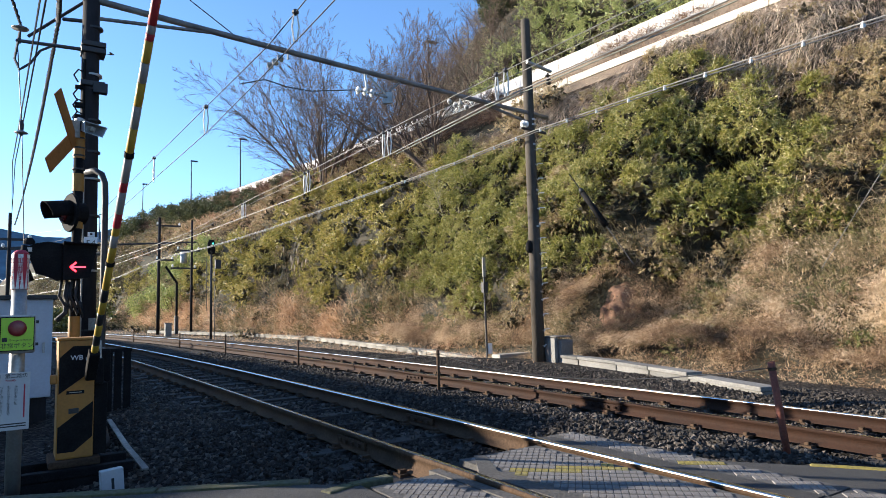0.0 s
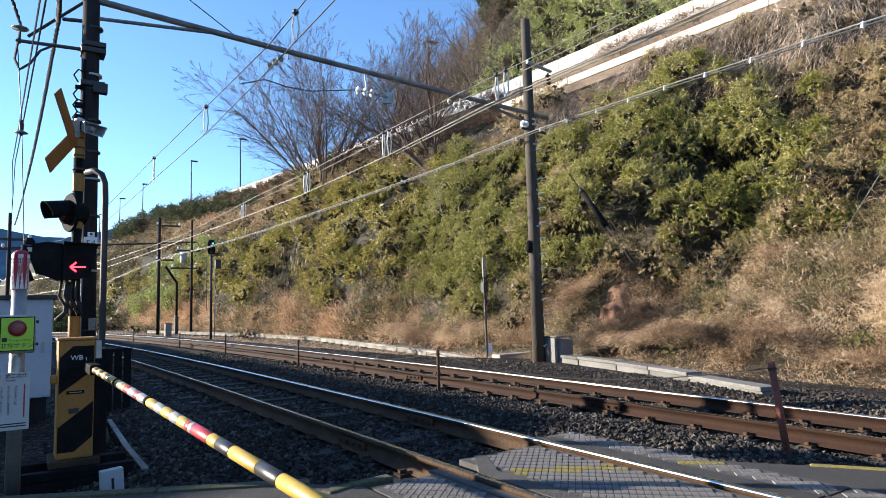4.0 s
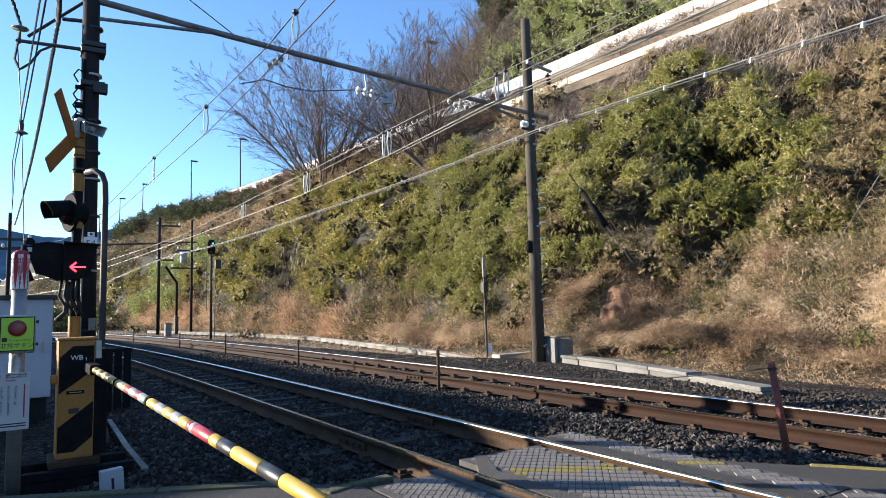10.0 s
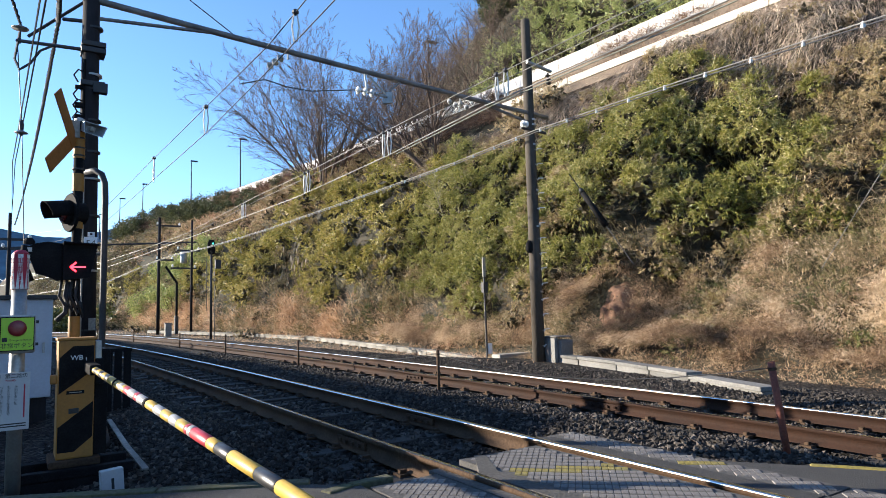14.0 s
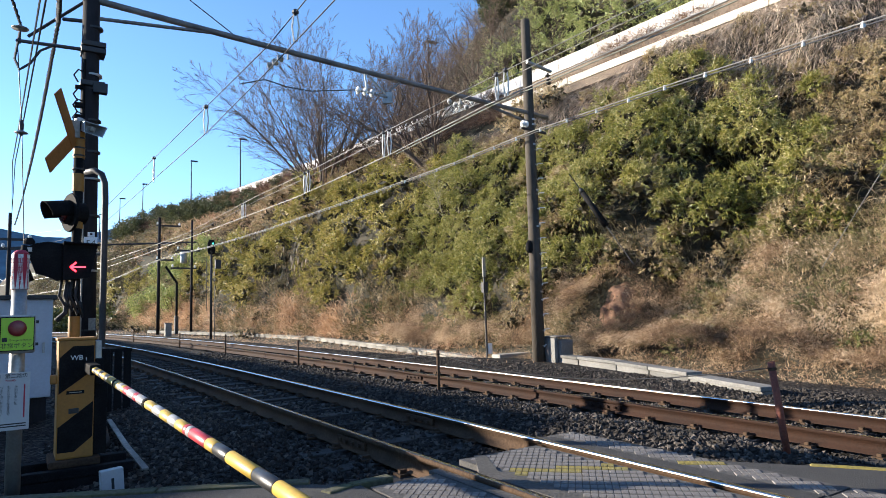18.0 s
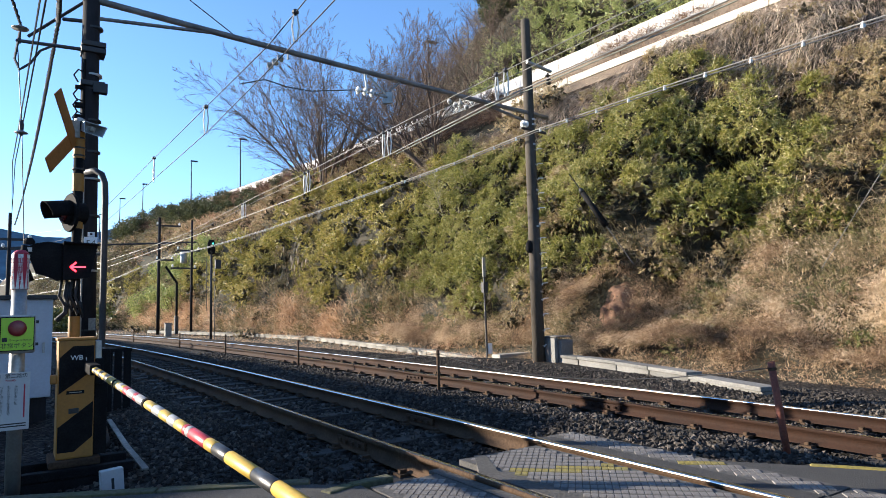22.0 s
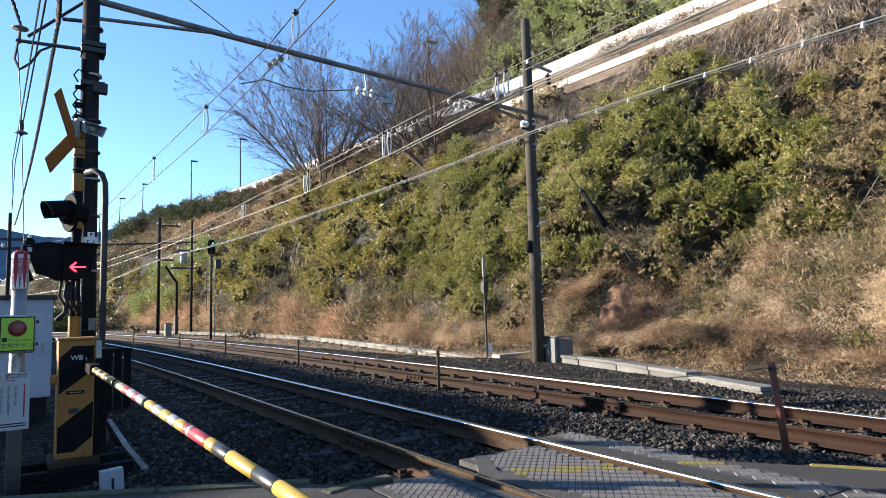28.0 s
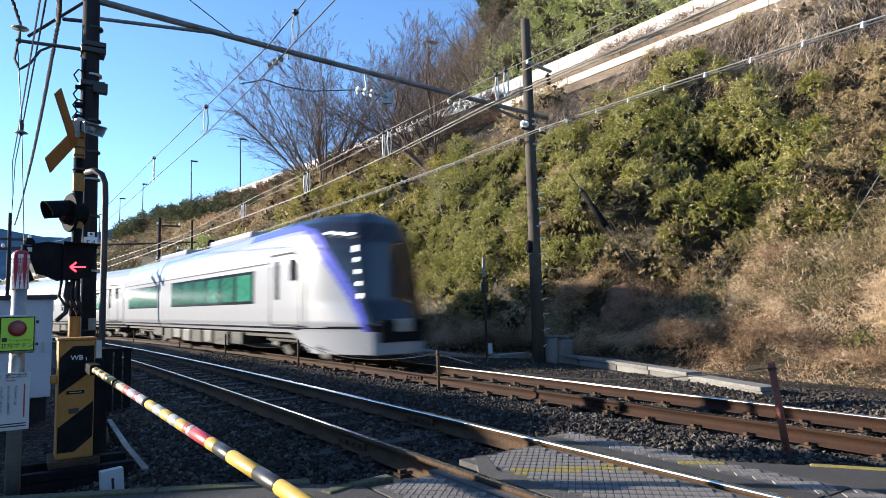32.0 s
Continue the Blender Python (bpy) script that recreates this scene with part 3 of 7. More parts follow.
kerb([(-5.75, -0.95), (-5.30, -0.08), (-4.84, 0.84), (-4.38, 1.76)], 0.12, -0.5, 0.004, M_MOSS, "mossy concrete road kerb with worn yellow paint")
kerb([(-2.52, 4.86), (-1.2, 5.74), (-0.3, 6.34)], 0.07, -0.4, -0.02, M_PANEL_Y, "worn yellow edge of the asphalt")
kerb([(-4.06, 1.73), (-4.13, 1.95), (-4.16, 2.28)], 0.10, -0.4, 0.0, M_MOSS, "mossy worn edge of the asphalt")

# added unseen houses: those before the sun shade the near track, others cut skylight
for k, (s0, s1, n0, n1, h, rf) in enumerate([(-5, 8, -24, -8.5, 9.0, 1.5), (9, 24, -24, -8.5, 9.0, 1.5), (-48, -38, -16, -6.9, 4.06, 1.2), (-37.5, -27, -16, -6.7, 4.12, 1.3), (-26.5, -15.9, -16, -6.6, 4.18, 0.3)]):
    t = thing("house", Matrix(), "plain rendered house added out of view to block light", "house", "houses by the line")
    flat_poly("wall", [(s0, n0), (s1, n0), (s1, n1), (s0, n1)], -0.6, h, M_CONC, t)
    bm = bmesh.new()
    L, D = s1 - s0, n1 - n0
    prism(bm, [(-0.4, h), (D + 0.05, h), (D / 2, h + rf)], -0.4, L + 0.3,
          Matrix.Translation(sn(s0, n0)) @ Matrix.Rotation(YAW, 4, "Z") @ Matrix(((0, 1, 0, 0), (1, 0, 0, 0), (0, 0, 1, 0), (0, 0, 0, 1))))
    part("roof", bm, M_STEEL_DARK, t)


# ---- poles and overhead line ----
FACE = YAW + math.pi / 2          # turn that makes a thing face along the line, x away across the rails


def at(x, y, z, turn=FACE):
    return Matrix.Translation((x, y, z)) @ Matrix.Rotation(turn, 4, "Z")


def band(parent, z, r, material, h=0.03, name="band"):
    return part(name, lathe(bmesh.new(), [(r, z - h / 2), (r, z + h / 2)], 16), material, parent, smooth=False)


PL = Vector((-5.46, 9.75, -0.30))
PR = Vector((2.27, 15.58, -0.36))
left_pole = thing("catenary_pole", at(*PL), "weathered concrete catenary pole, darkened as shade, with steel bands and cables", "catenary pole", "catenary poles")
# Shade on the side facing the camera is put into this near-black concrete.
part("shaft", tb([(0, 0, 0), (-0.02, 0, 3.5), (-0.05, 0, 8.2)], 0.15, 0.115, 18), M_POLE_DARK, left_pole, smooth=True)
for z in (1.3, 2.2, 3.05, 3.62, 4.05, 4.55, 5.05, 5.28, 5.75, 6.05):
    band(left_pole, z, 0.147 if z < 4 else 0.138, M_STEEL if z in (3.62, 5.28, 2.2) else M_STEEL_DARK, 0.03)
for z in (5.62, 5.72, 5.08):
    part("clamp", bx(-0.17, 0.17, -0.16, 0.16, z, z + 0.08, bevel=0.01), M_STEEL_DARK, left_pole)
part("junction_box", bx(0.02, 0.11, -0.22, -0.12, 1.3, 1.48, bevel=0.008), M_CONC, left_pole, "small pale junction box")
part("cable_cover", tb([(-0.12, -0.10, 0.9), (-0.12, -0.10, 5.5)], 0.02, seg=8), M_BLACK, left_pole)
part("conduit", tb([(-0.08, -0.15, 0.9), (-0.09, -0.15, 3.6)], 0.012, seg=6), M_STEEL, left_pole)
# bracket on the pole with insulators
arm_at = left_pole.matrix_basis.inverted()


def lp(x, y, z):
    return arm_at @ Vector((x, y, z))


part("bracket_arm", tb([lp(-5.5, 9.75, 5.40), lp(-6.68, 9.75, 5.60)], 0.028, seg=8), M_STEEL_DARK, left_pole)
part("bracket_brace", tb([lp(-5.5, 9.75, 6.28), lp(-6.5, 9.75, 5.66)], 0.025, seg=8), M_STEEL_DARK, left_pole)
part("bracket_arm", tb([lp(-5.55, 9.75, 5.88), lp(-5.95, 9.75, 5.93)], 0.03, seg=8), M_STEEL_DARK, left_pole)


def disc_insulator(parent, p, r, way=(0, 0, 1), n=1, gap=0.1, material=None):
    q = Vector(way).normalized().to_track_quat("Z", "Y").to_matrix().to_4x4()
    for i in range(n):
        bm = lathe(bmesh.new(), [(0.02, -0.05), (0.03, -0.02), (r, -0.012), (r, 0.0), (r * 0.55, 0.02), (0.03, 0.035), (0.025, 0.06)], 18,
                   Matrix.Translation(Vector(p) + q.to_3x3() @ Vector((0, 0, gap * i))) @ q)
        part("insulator_disc", bm, material or M_PORCELAIN, parent, "white porcelain insulator disc", smooth=True)


# Porcelain disc given steel grey: its shade is put into the colour.
disc_insulator(left_pole, lp(-6.63, 9.75, 5.80), 0.12, material=M_STEEL)
part("insulator_pin", tb([lp(-6.63, 9.75, 5.55), lp(-6.63, 9.75, 5.9)], 0.016, seg=6), M_STEEL_DARK, left_pole)
# switch gear on the pole
for z, w in ((4.35, 0.09), (4.72, 0.08), (4.55, 0.06), (5.02, 0.05)):
    bm = bmesh.new()
    box(bm, -0.24, -0.13, -0.12, -0.04, z, z + w, bevel=0.01)
    tube(bm, [(-0.2, -0.1, z + 0.1), (-0.26, -0.1, z + 0.2), (-0.2, -0.1, z + 0.3), (-0.14, -0.08, z + 0.28)], 0.012, seg=6)
    part("cable_clamp", bm, M_BLACK, left_pole)
part("switch_box", bx(0.0, 0.2, -0.2, -0.08, 4.97, 5.13, bevel=0.01), M_STEEL_DARK, left_pole)

right_pole = thing("catenary_pole", at(*PR), "weathered grey brown concrete catenary pole with step bolts", "catenary pole", "catenary poles")
part("shaft", tb([(-0.03, 0, 0), (-0.03, 0, 3.5), (-0.05, 0, 8.74), (-0.05, 0, 8.78)], 0.155, radii=[0.155, 0.14, 0.112, 0.098], seg=18), M_POLE, right_pole, smooth=True)
for i in range(14):
    z = 0.62 + i * 0.37
    sb = part("step_bolt", tb([(0.03, -0.15, z - 0.05), (0.045, -0.155, z), (0.20, -0.16, z + 0.015)], 0.012, seg=6), M_WHITE, right_pole, "pale step bolt")
    band(right_pole, z - 0.02, 0.158 - 0.0045 * z, M_CONC if i % 3 else M_WHITE, 0.012)
for z in (1.9, 3.5, 4.4, 5.55, 6.05, 6.18, 7.6):
    band(right_pole, z, 0.15 if z < 4 else 0.138, M_STEEL, 0.045)
part("crossarm", tb([(-0.15, -0.12, 7.62), (0.62, -0.16, 7.5)], 0.045, seg=8), M_STEEL, right_pole)
part("crossarm", tb([(-0.45, -0.14, 5.9), (0.35, -0.14, 5.86)], 0.035, seg=8), M_STEEL_DARK, right_pole)
part("lamp_bulge", lathe(bmesh.new(), [(0.05, 0), (0.085, 0.06), (0.085, 0.22), (0.04, 0.3)], 12, Matrix.Translation((-0.2, 0, 2.85))), M_BLACK, right_pole, smooth=True)
for k in range(2):
    disc_insulator(right_pole, (-0.42 + 0.09 * k, -0.2, 5.98), 0.085, (1, 0.2, 0), 1)
for k in range(3):
    disc_insulator(right_pole, (0.50 + 0.01 * k, -0.16, 7.38 - 0.1 * k), 0.07, (0, 0, 1), 1, material=M_STEEL_DARK)

beam = thing("catenary_beam", Matrix(), "long grey steel tube beam spanning both tracks", "catenary beam")
BL, BR = Vector((-5.80, 9.47, 6.24)), Vector((2.75, 15.92, 5.98))
part("tube", tb([BL + (BR - BL) * (i / 12) + Vector((0, 0, -0.03 * math.sin(math.pi * i / 12))) for i in range(13)], 0.053, 0.05, 14), M_BEAM, beam, smooth=True)
part("stay", tb([(-5.45, 9.72, 5.92), (-4.0, 10.83, 6.14)], 0.03, seg=8), M_BEAM, beam)
part("stay", tb([(2.2, 15.5, 5.75), (1.1, 14.75, 5.99)], 0.035, seg=8), M_BEAM, beam)


def on_beam(f):
    return BL + (BR - BL) * f + Vector((0, 0, -0.03 * math.sin(math.pi * f)))


ins = thing("wire_support", Matrix(), "steel bracket with porcelain insulators hung from the beam", "wire support", "wire supports")
b0 = on_beam(0.345)
part("hanger", tb([b0, b0 + Vector((0, 0, -0.16))], 0.02, seg=6), M_STEEL, ins)
for k in range(3):
    disc_insulator(ins, b0 + Vector((-0.10 - 0.12 * k, -0.16 + 0.15 * k * 0.6, -0.20 - 0.03 * k)), 0.07, (-0.7, 0.6, -0.1), 1, material=M_STEEL)
ins2 = thing("wire_support", Matrix(), "steel bracket frame with white insulators hung from the beam", "wire support", "wire supports")
b1, b2 = on_beam(0.50), on_beam(0.585)
part("strut", tb([b1, b1 + Vector((0.05, 0.04, -0.42))], 0.022, seg=6), M_STEEL, ins2)
part("strut", tb([b2, b1 + Vector((0.42, 0.28, -0.40))], 0.022, seg=6), M_STEEL, ins2)
part("strut", tb([b1 + Vector((0.05, 0.04, -0.05)), b1 + Vector((0.42, 0.28, -0.40))], 0.02, seg=6), M_STEEL, ins2)
part("mount_plate", bx(-0.10, 0.10, -0.03, 0.03, -0.12, 0.12, m=Matrix.Translation(b1 + Vector((0.45, 0.3, -0.47)))), M_STEEL, ins2)
part("bracket", tb([b1 + Vector((-0.15, -0.12, -0.42)), b1 + Vector((0.5, 0.32, -0.46))], 0.02, seg=6), M_STEEL, ins2)
for k in range(3):
    disc_insulator(ins2, b1 + Vector((-0.12 + 0.13 * k, -0.1 + 0.09 * k, -0.43)), 0.08, (0.8, 0.55, 0), 1)
part("steady_arm", tb([b1 + Vector((-0.1, -0.1, -0.42)), (-2.6, 12.6, 5.66), (-3.0, 12.4, 5.68), (-3.4, 12.1, 5.74), (-3.78, 11.8, 5.55)], 0.011, seg=6), M_STEEL_DARK, ins2)
ins3 = thing("wire_support", Matrix(), "cluster of small insulators clamped under the beam", "wire support", "wire supports")
b3 = on_beam(0.735)
for k in range(4):
    disc_insulator(ins3, b3 + Vector((-0.25 + 0.13 * k, -0.18 + 0.1 * k, -0.18 - 0.05 * (k % 2))), 0.07, (0.8, 0.5, 0.2), 1, material=M_STEEL)
part("hanger", tb([b3, b3 + Vector((0, 0, -0.2))], 0.02, seg=6), M_STEEL, ins3)


def wire(name, pts, r, material, label, sag=0.0, n=10, seg=5):
    """A line through support points with sag between them."""
    out = []
    for a, b in zip(pts, pts[1:]):
        a, b = Vector(a), Vector(b)
        for i in range(n):
            f = i / n
            out.append(a + (b - a) * f - Vector((0, 0, 4 * sag * f * (1 - f))))
    out.append(Vector(pts[-1]))
    return tagged(part(name, tube(bmesh.new(), out, r, seg=seg), material), label, "wire", "overhead wires"), out


def track_wire(off, zs, r, material, label, name="overhead_wire"):
    pts = [trk(s, off, 0).to_2d().to_3d() + Vector((0, 0, z)) for s, z in zs]
    return wire(name, pts, r, material, label, 0.0, 6)


MESS_N = ((16, 5.9), (-2, 5.62), (-8.1, 5.5), (-9.6, 5.40), (-13.2, 5.43), (-18.4, 5.4), (-25, 5.12), (-34, 5.25), (-42, 5.9))
CONT_N = ((16, 5.2), (-7.1, 5.1), (-9.7, 4.99), (-13, 4.88), (-25, 4.58), (-34, 4.8), (-42, 5.1))
MESS_F = ((16, 5.5), (-5.3, 5.3), (-9.8, 5.32), (-17, 5.17), (-21, 5.12), (-28.6, 4.74), (-33.8, 4.64), (-40.7, 4.46), (-62, 4.2))
CONT_F = ((16, 4.9), (-4.2, 4.81), (-8.9, 4.85), (-12.4, 4.69), (-17.7, 4.57), (-28.6, 4.50), (-35.2, 4.32), (-40.7, 4.10), (-62, 3.7))
FEED_F = ((16, 5.2), (-3.7, 5.21), (-7.1, 5.32), (-11.0, 5.37), (-14.3, 5.25), (-19.4, 5.17), (-28, 4.98), (-34.4, 4.86), (-39.9, 4.82), (-42.8, 4.58), (-49.3, 3.75), (-62, 3.2))
M_CABLE = mat("grey feeder cable", (0.20, 0.19, 0.18), 0.6, second=(0.10, 0.10, 0.095), scale=3, fine=40, bump=0)
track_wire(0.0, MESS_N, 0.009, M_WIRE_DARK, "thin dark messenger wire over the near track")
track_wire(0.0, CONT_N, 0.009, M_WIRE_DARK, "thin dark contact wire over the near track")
track_wire(3.8, MESS_F, 0.008, M_WIRE_BRIGHT, "messenger wire above the far track, coloured bright as sunlit")
track_wire(3.95, [(s, z - 0.07) for s, z in MESS_F], 0.007, M_WIRE_BRIGHT, "second messenger wire over the far track, coloured bright as sunlit")
track_wire(3.8, CONT_F, 0.011, M_WIRE_BRIGHT, "contact wire over the far track, coloured bright as sunlit")
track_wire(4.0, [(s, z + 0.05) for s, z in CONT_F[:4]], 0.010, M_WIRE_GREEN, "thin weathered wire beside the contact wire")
track_wire(7.0, FEED_F, 0.013, M_CABLE, "sunlit feeder line on the hill side")
fd, fpts = track_wire(7.03, [(s, z - 0.045) for s, z in FEED_F], 0.013, M_WIRE_DARK, "lower dark line of the feeder pair")
zf = [(s, z) for s, z in FEED_F][::-1]
for i in range(44):
    s = -38 + i * 0.85
    z = float(np.interp(s, [a for a, b in zf], [b for a, b in zf]))
    p = trk(s, 7.015, 0).to_2d().to_3d() + Vector((0, 0, z - 0.025))
    part("spacer", bx(-0.02, 0.02, -0.025, 0.025, -0.045, 0.045, m=Matrix.Translation(p)), M_PORCELAIN, fd, "white spacer clip")


# Hangers are coloured white: their glare in the sun is put into the colour.
M_HANGER = mat("hanger wire whitened as sunlit", (0.75, 0.74, 0.70), 0.5, second=(0.6, 0.58, 0.54), scale=8, bump=0)


def dropper(s, off, top, bot, label="hanger wires between messenger and contact wire, whitened as sunlit", w=0.05):
    a = trk(s, off, 0).to_2d().to_3d()
    zt = float(np.interp(s, [q for q, _ in top[::-1]], [q for _, q in top[::-1]]))
    zb = float(np.interp(s, [q for q, _ in bot[::-1]], [q for _, q in bot[::-1]]))
    t = thing("hanger", Matrix.Translation(a), label, "hanger", "wire hangers")
    part("ear", lathe(bmesh.new(), [(0.02, 0), (0.05, 0.03), (0.05, 0.06), (0.02, 0.09)], 10, Matrix.Translation((0, 0, zt - 0.04))), M_WIRE_DARK, t)
    for dx in (-w, w):
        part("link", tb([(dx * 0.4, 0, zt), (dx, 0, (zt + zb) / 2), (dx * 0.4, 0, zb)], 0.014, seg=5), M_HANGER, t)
    return t


for s in (-8.45, -13.25):
    dropper(s, 0.0, MESS_N, CONT_N)
dropper(-18.2, 0.0, MESS_N, CONT_N, w=0.01)
for s in (-8.3, -12.35, -16.8, -22.0):
    dropper(s, 3.8, MESS_F, CONT_F)
    dropper(s - 0.25, 3.8, MESS_F, CONT_F, w=0.03)
wire("overhead_wire", [(-4.62, 10.5, 6.9), (-3.574, 11.1, 6.122)], 0.010, M_WIRE_DARK, "thin dark stay wire down to the beam")
# lines beside the near side pole
ca, cpts = wire("overhead_cable", [(-3.9, 6.3, 5.2), (-4.63, 7.5, 5.30), (-6.03, 9.75, 5.88), (-11.8, 18.0, 5.6), (-17.6, 26.0, 5.1)], 0.026, M_WIRE_DARK, "thick twisted black cable along the line", 0.12)
def wrap(cable, pts, r, pitch, thick, name="wrapping"):
    """A strand wound round a cable."""
    line, out, run = [Vector(p) for p in pts], [], 0.0
    for a, b in zip(line, line[1:]):
        d = (b - a).normalized()
        u = d.orthogonal().normalized()
        w = d.cross(u)
        k = max(1, int((b - a).length / (pitch / 6)))
        for i in range(k):
            q = 6.283 * (run + (b - a).length * i / k) / pitch
            out.append(a + (b - a) * (i / k) + (u * math.cos(q) + w * math.sin(q)) * r)
        run += (b - a).length
    part(name, tube(bmesh.new(), out, thick, seg=4), M_WIRE_DARK, cable)


wrap(ca, cpts[5:32], 0.026, 0.16, 0.014)
cb_, bpts = wire("overhead_wire", [(-5.2, 6.0, 7.2), (-6.63, 9.75, 5.87)], 0.022, M_WIRE_DARK, "dark cable ending at the insulator")
wrap(cb_, bpts, 0.02, 0.14, 0.011)
wire("jumper_loop", [(-6.63, 9.75, 5.75), (-6.70, 9.75, 5.3), (-6.62, 9.75, 5.12), (-6.45, 9.75, 5.22), (-6.3, 9.75, 5.42), (-6.1, 9.75, 5.5)], 0.02, M_WIRE_DARK, "black jumper cable looping under the insulator", 0.0, 3)
for d in (0.0, 0.06):
    wire("overhead_wire", [(-3.2 + d, 5.0, 4.5), (-3.89 + d, 6.0, 4.36), (-9.58 + d, 14.0, 4.72), (-17.6, 25.8, 5.5)], 0.010, M_WIRE_DARK, "thin dark line running along the railway", 0.05)
wire("overhead_wire", [(-6.66, 9.75, 5.50), (-6.62, 9.85, 4.30), (-6.58, 9.95, 2.4)], 0.008, M_WIRE_DARK, "thin stay wire below the bracket", 0.0)
gi_ = thing("guy_insulator", Matrix(), "guy insulator on a stay wire, greyed as shade", "insulator")
# Also steel grey in place of white, as the disc's shade.
disc_insulator(gi_, (-6.62, 9.85, 4.13), 0.09, material=M_STEEL)
part("cap", lathe(bmesh.new(), [(0.03, 0), (0.035, 0.1), (0.015, 0.16)], 10, Matrix.Translation((-6.62, 9.85, 4.17))), M_STEEL_DARK, gi_)
wire("guy_wire", [(7.82, 10.66, 3.80), (7.0, 11.803, 1.747)], 0.007, M_CABLE, "pale guy wire anchored in the slope")


def far_pole(x, y, z, h, r, label, arms=()):
    t = thing("line_pole", at(x, y, z), label, "pole", "line poles")
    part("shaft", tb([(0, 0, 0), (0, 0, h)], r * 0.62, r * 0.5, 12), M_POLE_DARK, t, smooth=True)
    for zz, a, b in arms:
        part("crossarm", bx(a, b, -0.05, 0.05, zz - 0.05, zz + 0.05), M_STEEL_DARK, t)
        for q in (a + 0.1, b - 0.1):
            part("insulator", lathe(bmesh.new(), [(0.03, 0), (0.07, 0.06), (0.07, 0.1), (0.03, 0.18)], 8, Matrix.Translation((q, 0, zz + 0.05))), M_PORCELAIN, t)
    return t


far_pole(-17.99, 40.19, 0.05, 7.4, 0.17, "dark concrete line pole with crossarms beside the track", [(6.9, -0.2, 1.3), (4.7, -0.2, 0.9)])
p330 = far_pole(-15.6, 39.4, 0.2, 6.9, 0.13, "dark line pole carrying a grey transformer", [(5.0, -0.9, 0.5), (3.9, -1.2, 0.3)])
part("transformer", lathe(bmesh.new(), [(0.18, 0), (0.20, 0.05), (0.20, 0.65), (0.14, 0.73)], 14, Matrix.Translation((-0.5, -0.1, 4.2))), M_STEEL, p330, "grey cylindrical transformer", smooth=True)
part("side_box", bx(-0.95, -0.75, -0.15, 0.15, -0.1, 1.0, bevel=0.03), M_STEEL_DARK, p330)
part("switch_post", tb([(-0.85, 0, 0.9), (-0.85, 0, 3.0), (-1.5, 0, 4.0)], 0.07, seg=8), M_BLACK, p330)
far_pole(-17.8, 26.0, -0.5, 6.1, 0.13, "dark line pole with crossarms beyond the near track", [(5.0, -0.8, 0.8), (4.6, -0.3, 1.5)])
fb = thing("catenary_beam", Matrix(), "far steel beam spanning the tracks between line poles", "catenary beam")
part("tube", tb([(-27.5, 38.6, 5.6), (-15.4, 39.6, 5.75)], 0.055, seg=8), M_STEEL_DARK, fb)

# railway signal on the hill side
sig = thing("railway_signal", at(-12.61, 34.55, -0.1), "black railway colour signal with a green light on a post", "railway signal")
part("post", tb([(0, 0, 0), (0, 0, 4.7)], 0.065, seg=10), M_STEEL_DARK, sig, smooth=True)
bm = bmesh.new()
prism(bm, [(-0.20, 4.72), (-0.14, 4.58), (0.14, 4.58), (0.20, 4.72), (0.20, 5.18), (0.12, 5.38), (-0.12, 5.38), (-0.20, 5.18)], -0.05, 0.05)
part("backboard", bm, M_BLACK, sig)
for k, z in enumerate((4.74, 4.94, 5.14)):
    bm = bmesh.new()
    lathe(bm, [(0.075, 0), (0.085, 0.25)], 12, Matrix.Translation((0, -0.05, z)) @ Matrix.Rotation(math.pi / 2, 4, "X"))
    part("hood", bm, M_BLACK, sig)
part("lit_lens", lathe(bmesh.new(), [(0.045, 0), (0.045, 0.02), (0.03, 0.03)], 14, Matrix.Translation((0, -0.31, 5.14)) @ Matrix.Rotation(math.pi / 2, 4, "X")), glow("green signal light", (0.1, 0.9, 0.65), 0.9), sig, "glowing green lens")
part("ladder_rail", tb([(0.22, 0.1, 0), (0.22, 0.1, 4.4)], 0.018, seg=6), M_STEEL_DARK, sig)
part("ladder_rail", tb([(-0.22, 0.1, 1.5), (-0.22, 0.1, 4.4)], 0.018, seg=6), M_STEEL_DARK, sig)
part("relay_box", bx(0.2, 0.5, -0.1, 0.1, 3.8, 4.3, bevel=0.02), M_STEEL_DARK, sig)
lc = thing("relay_cabinet", at(-16.1, 37.3, -0.05), "small pale relay cabinet at the track side", "cabinet")
part("body", bx(-0.17, 0.17, -0.15, 0.15, 0.0, 0.80, bevel=0.02), M_CONC_MID, lc)
part("lid", bx(-0.20, 0.20, -0.18, 0.18, 0.8, 0.86, bevel=0.02), M_CONC_MID, lc)

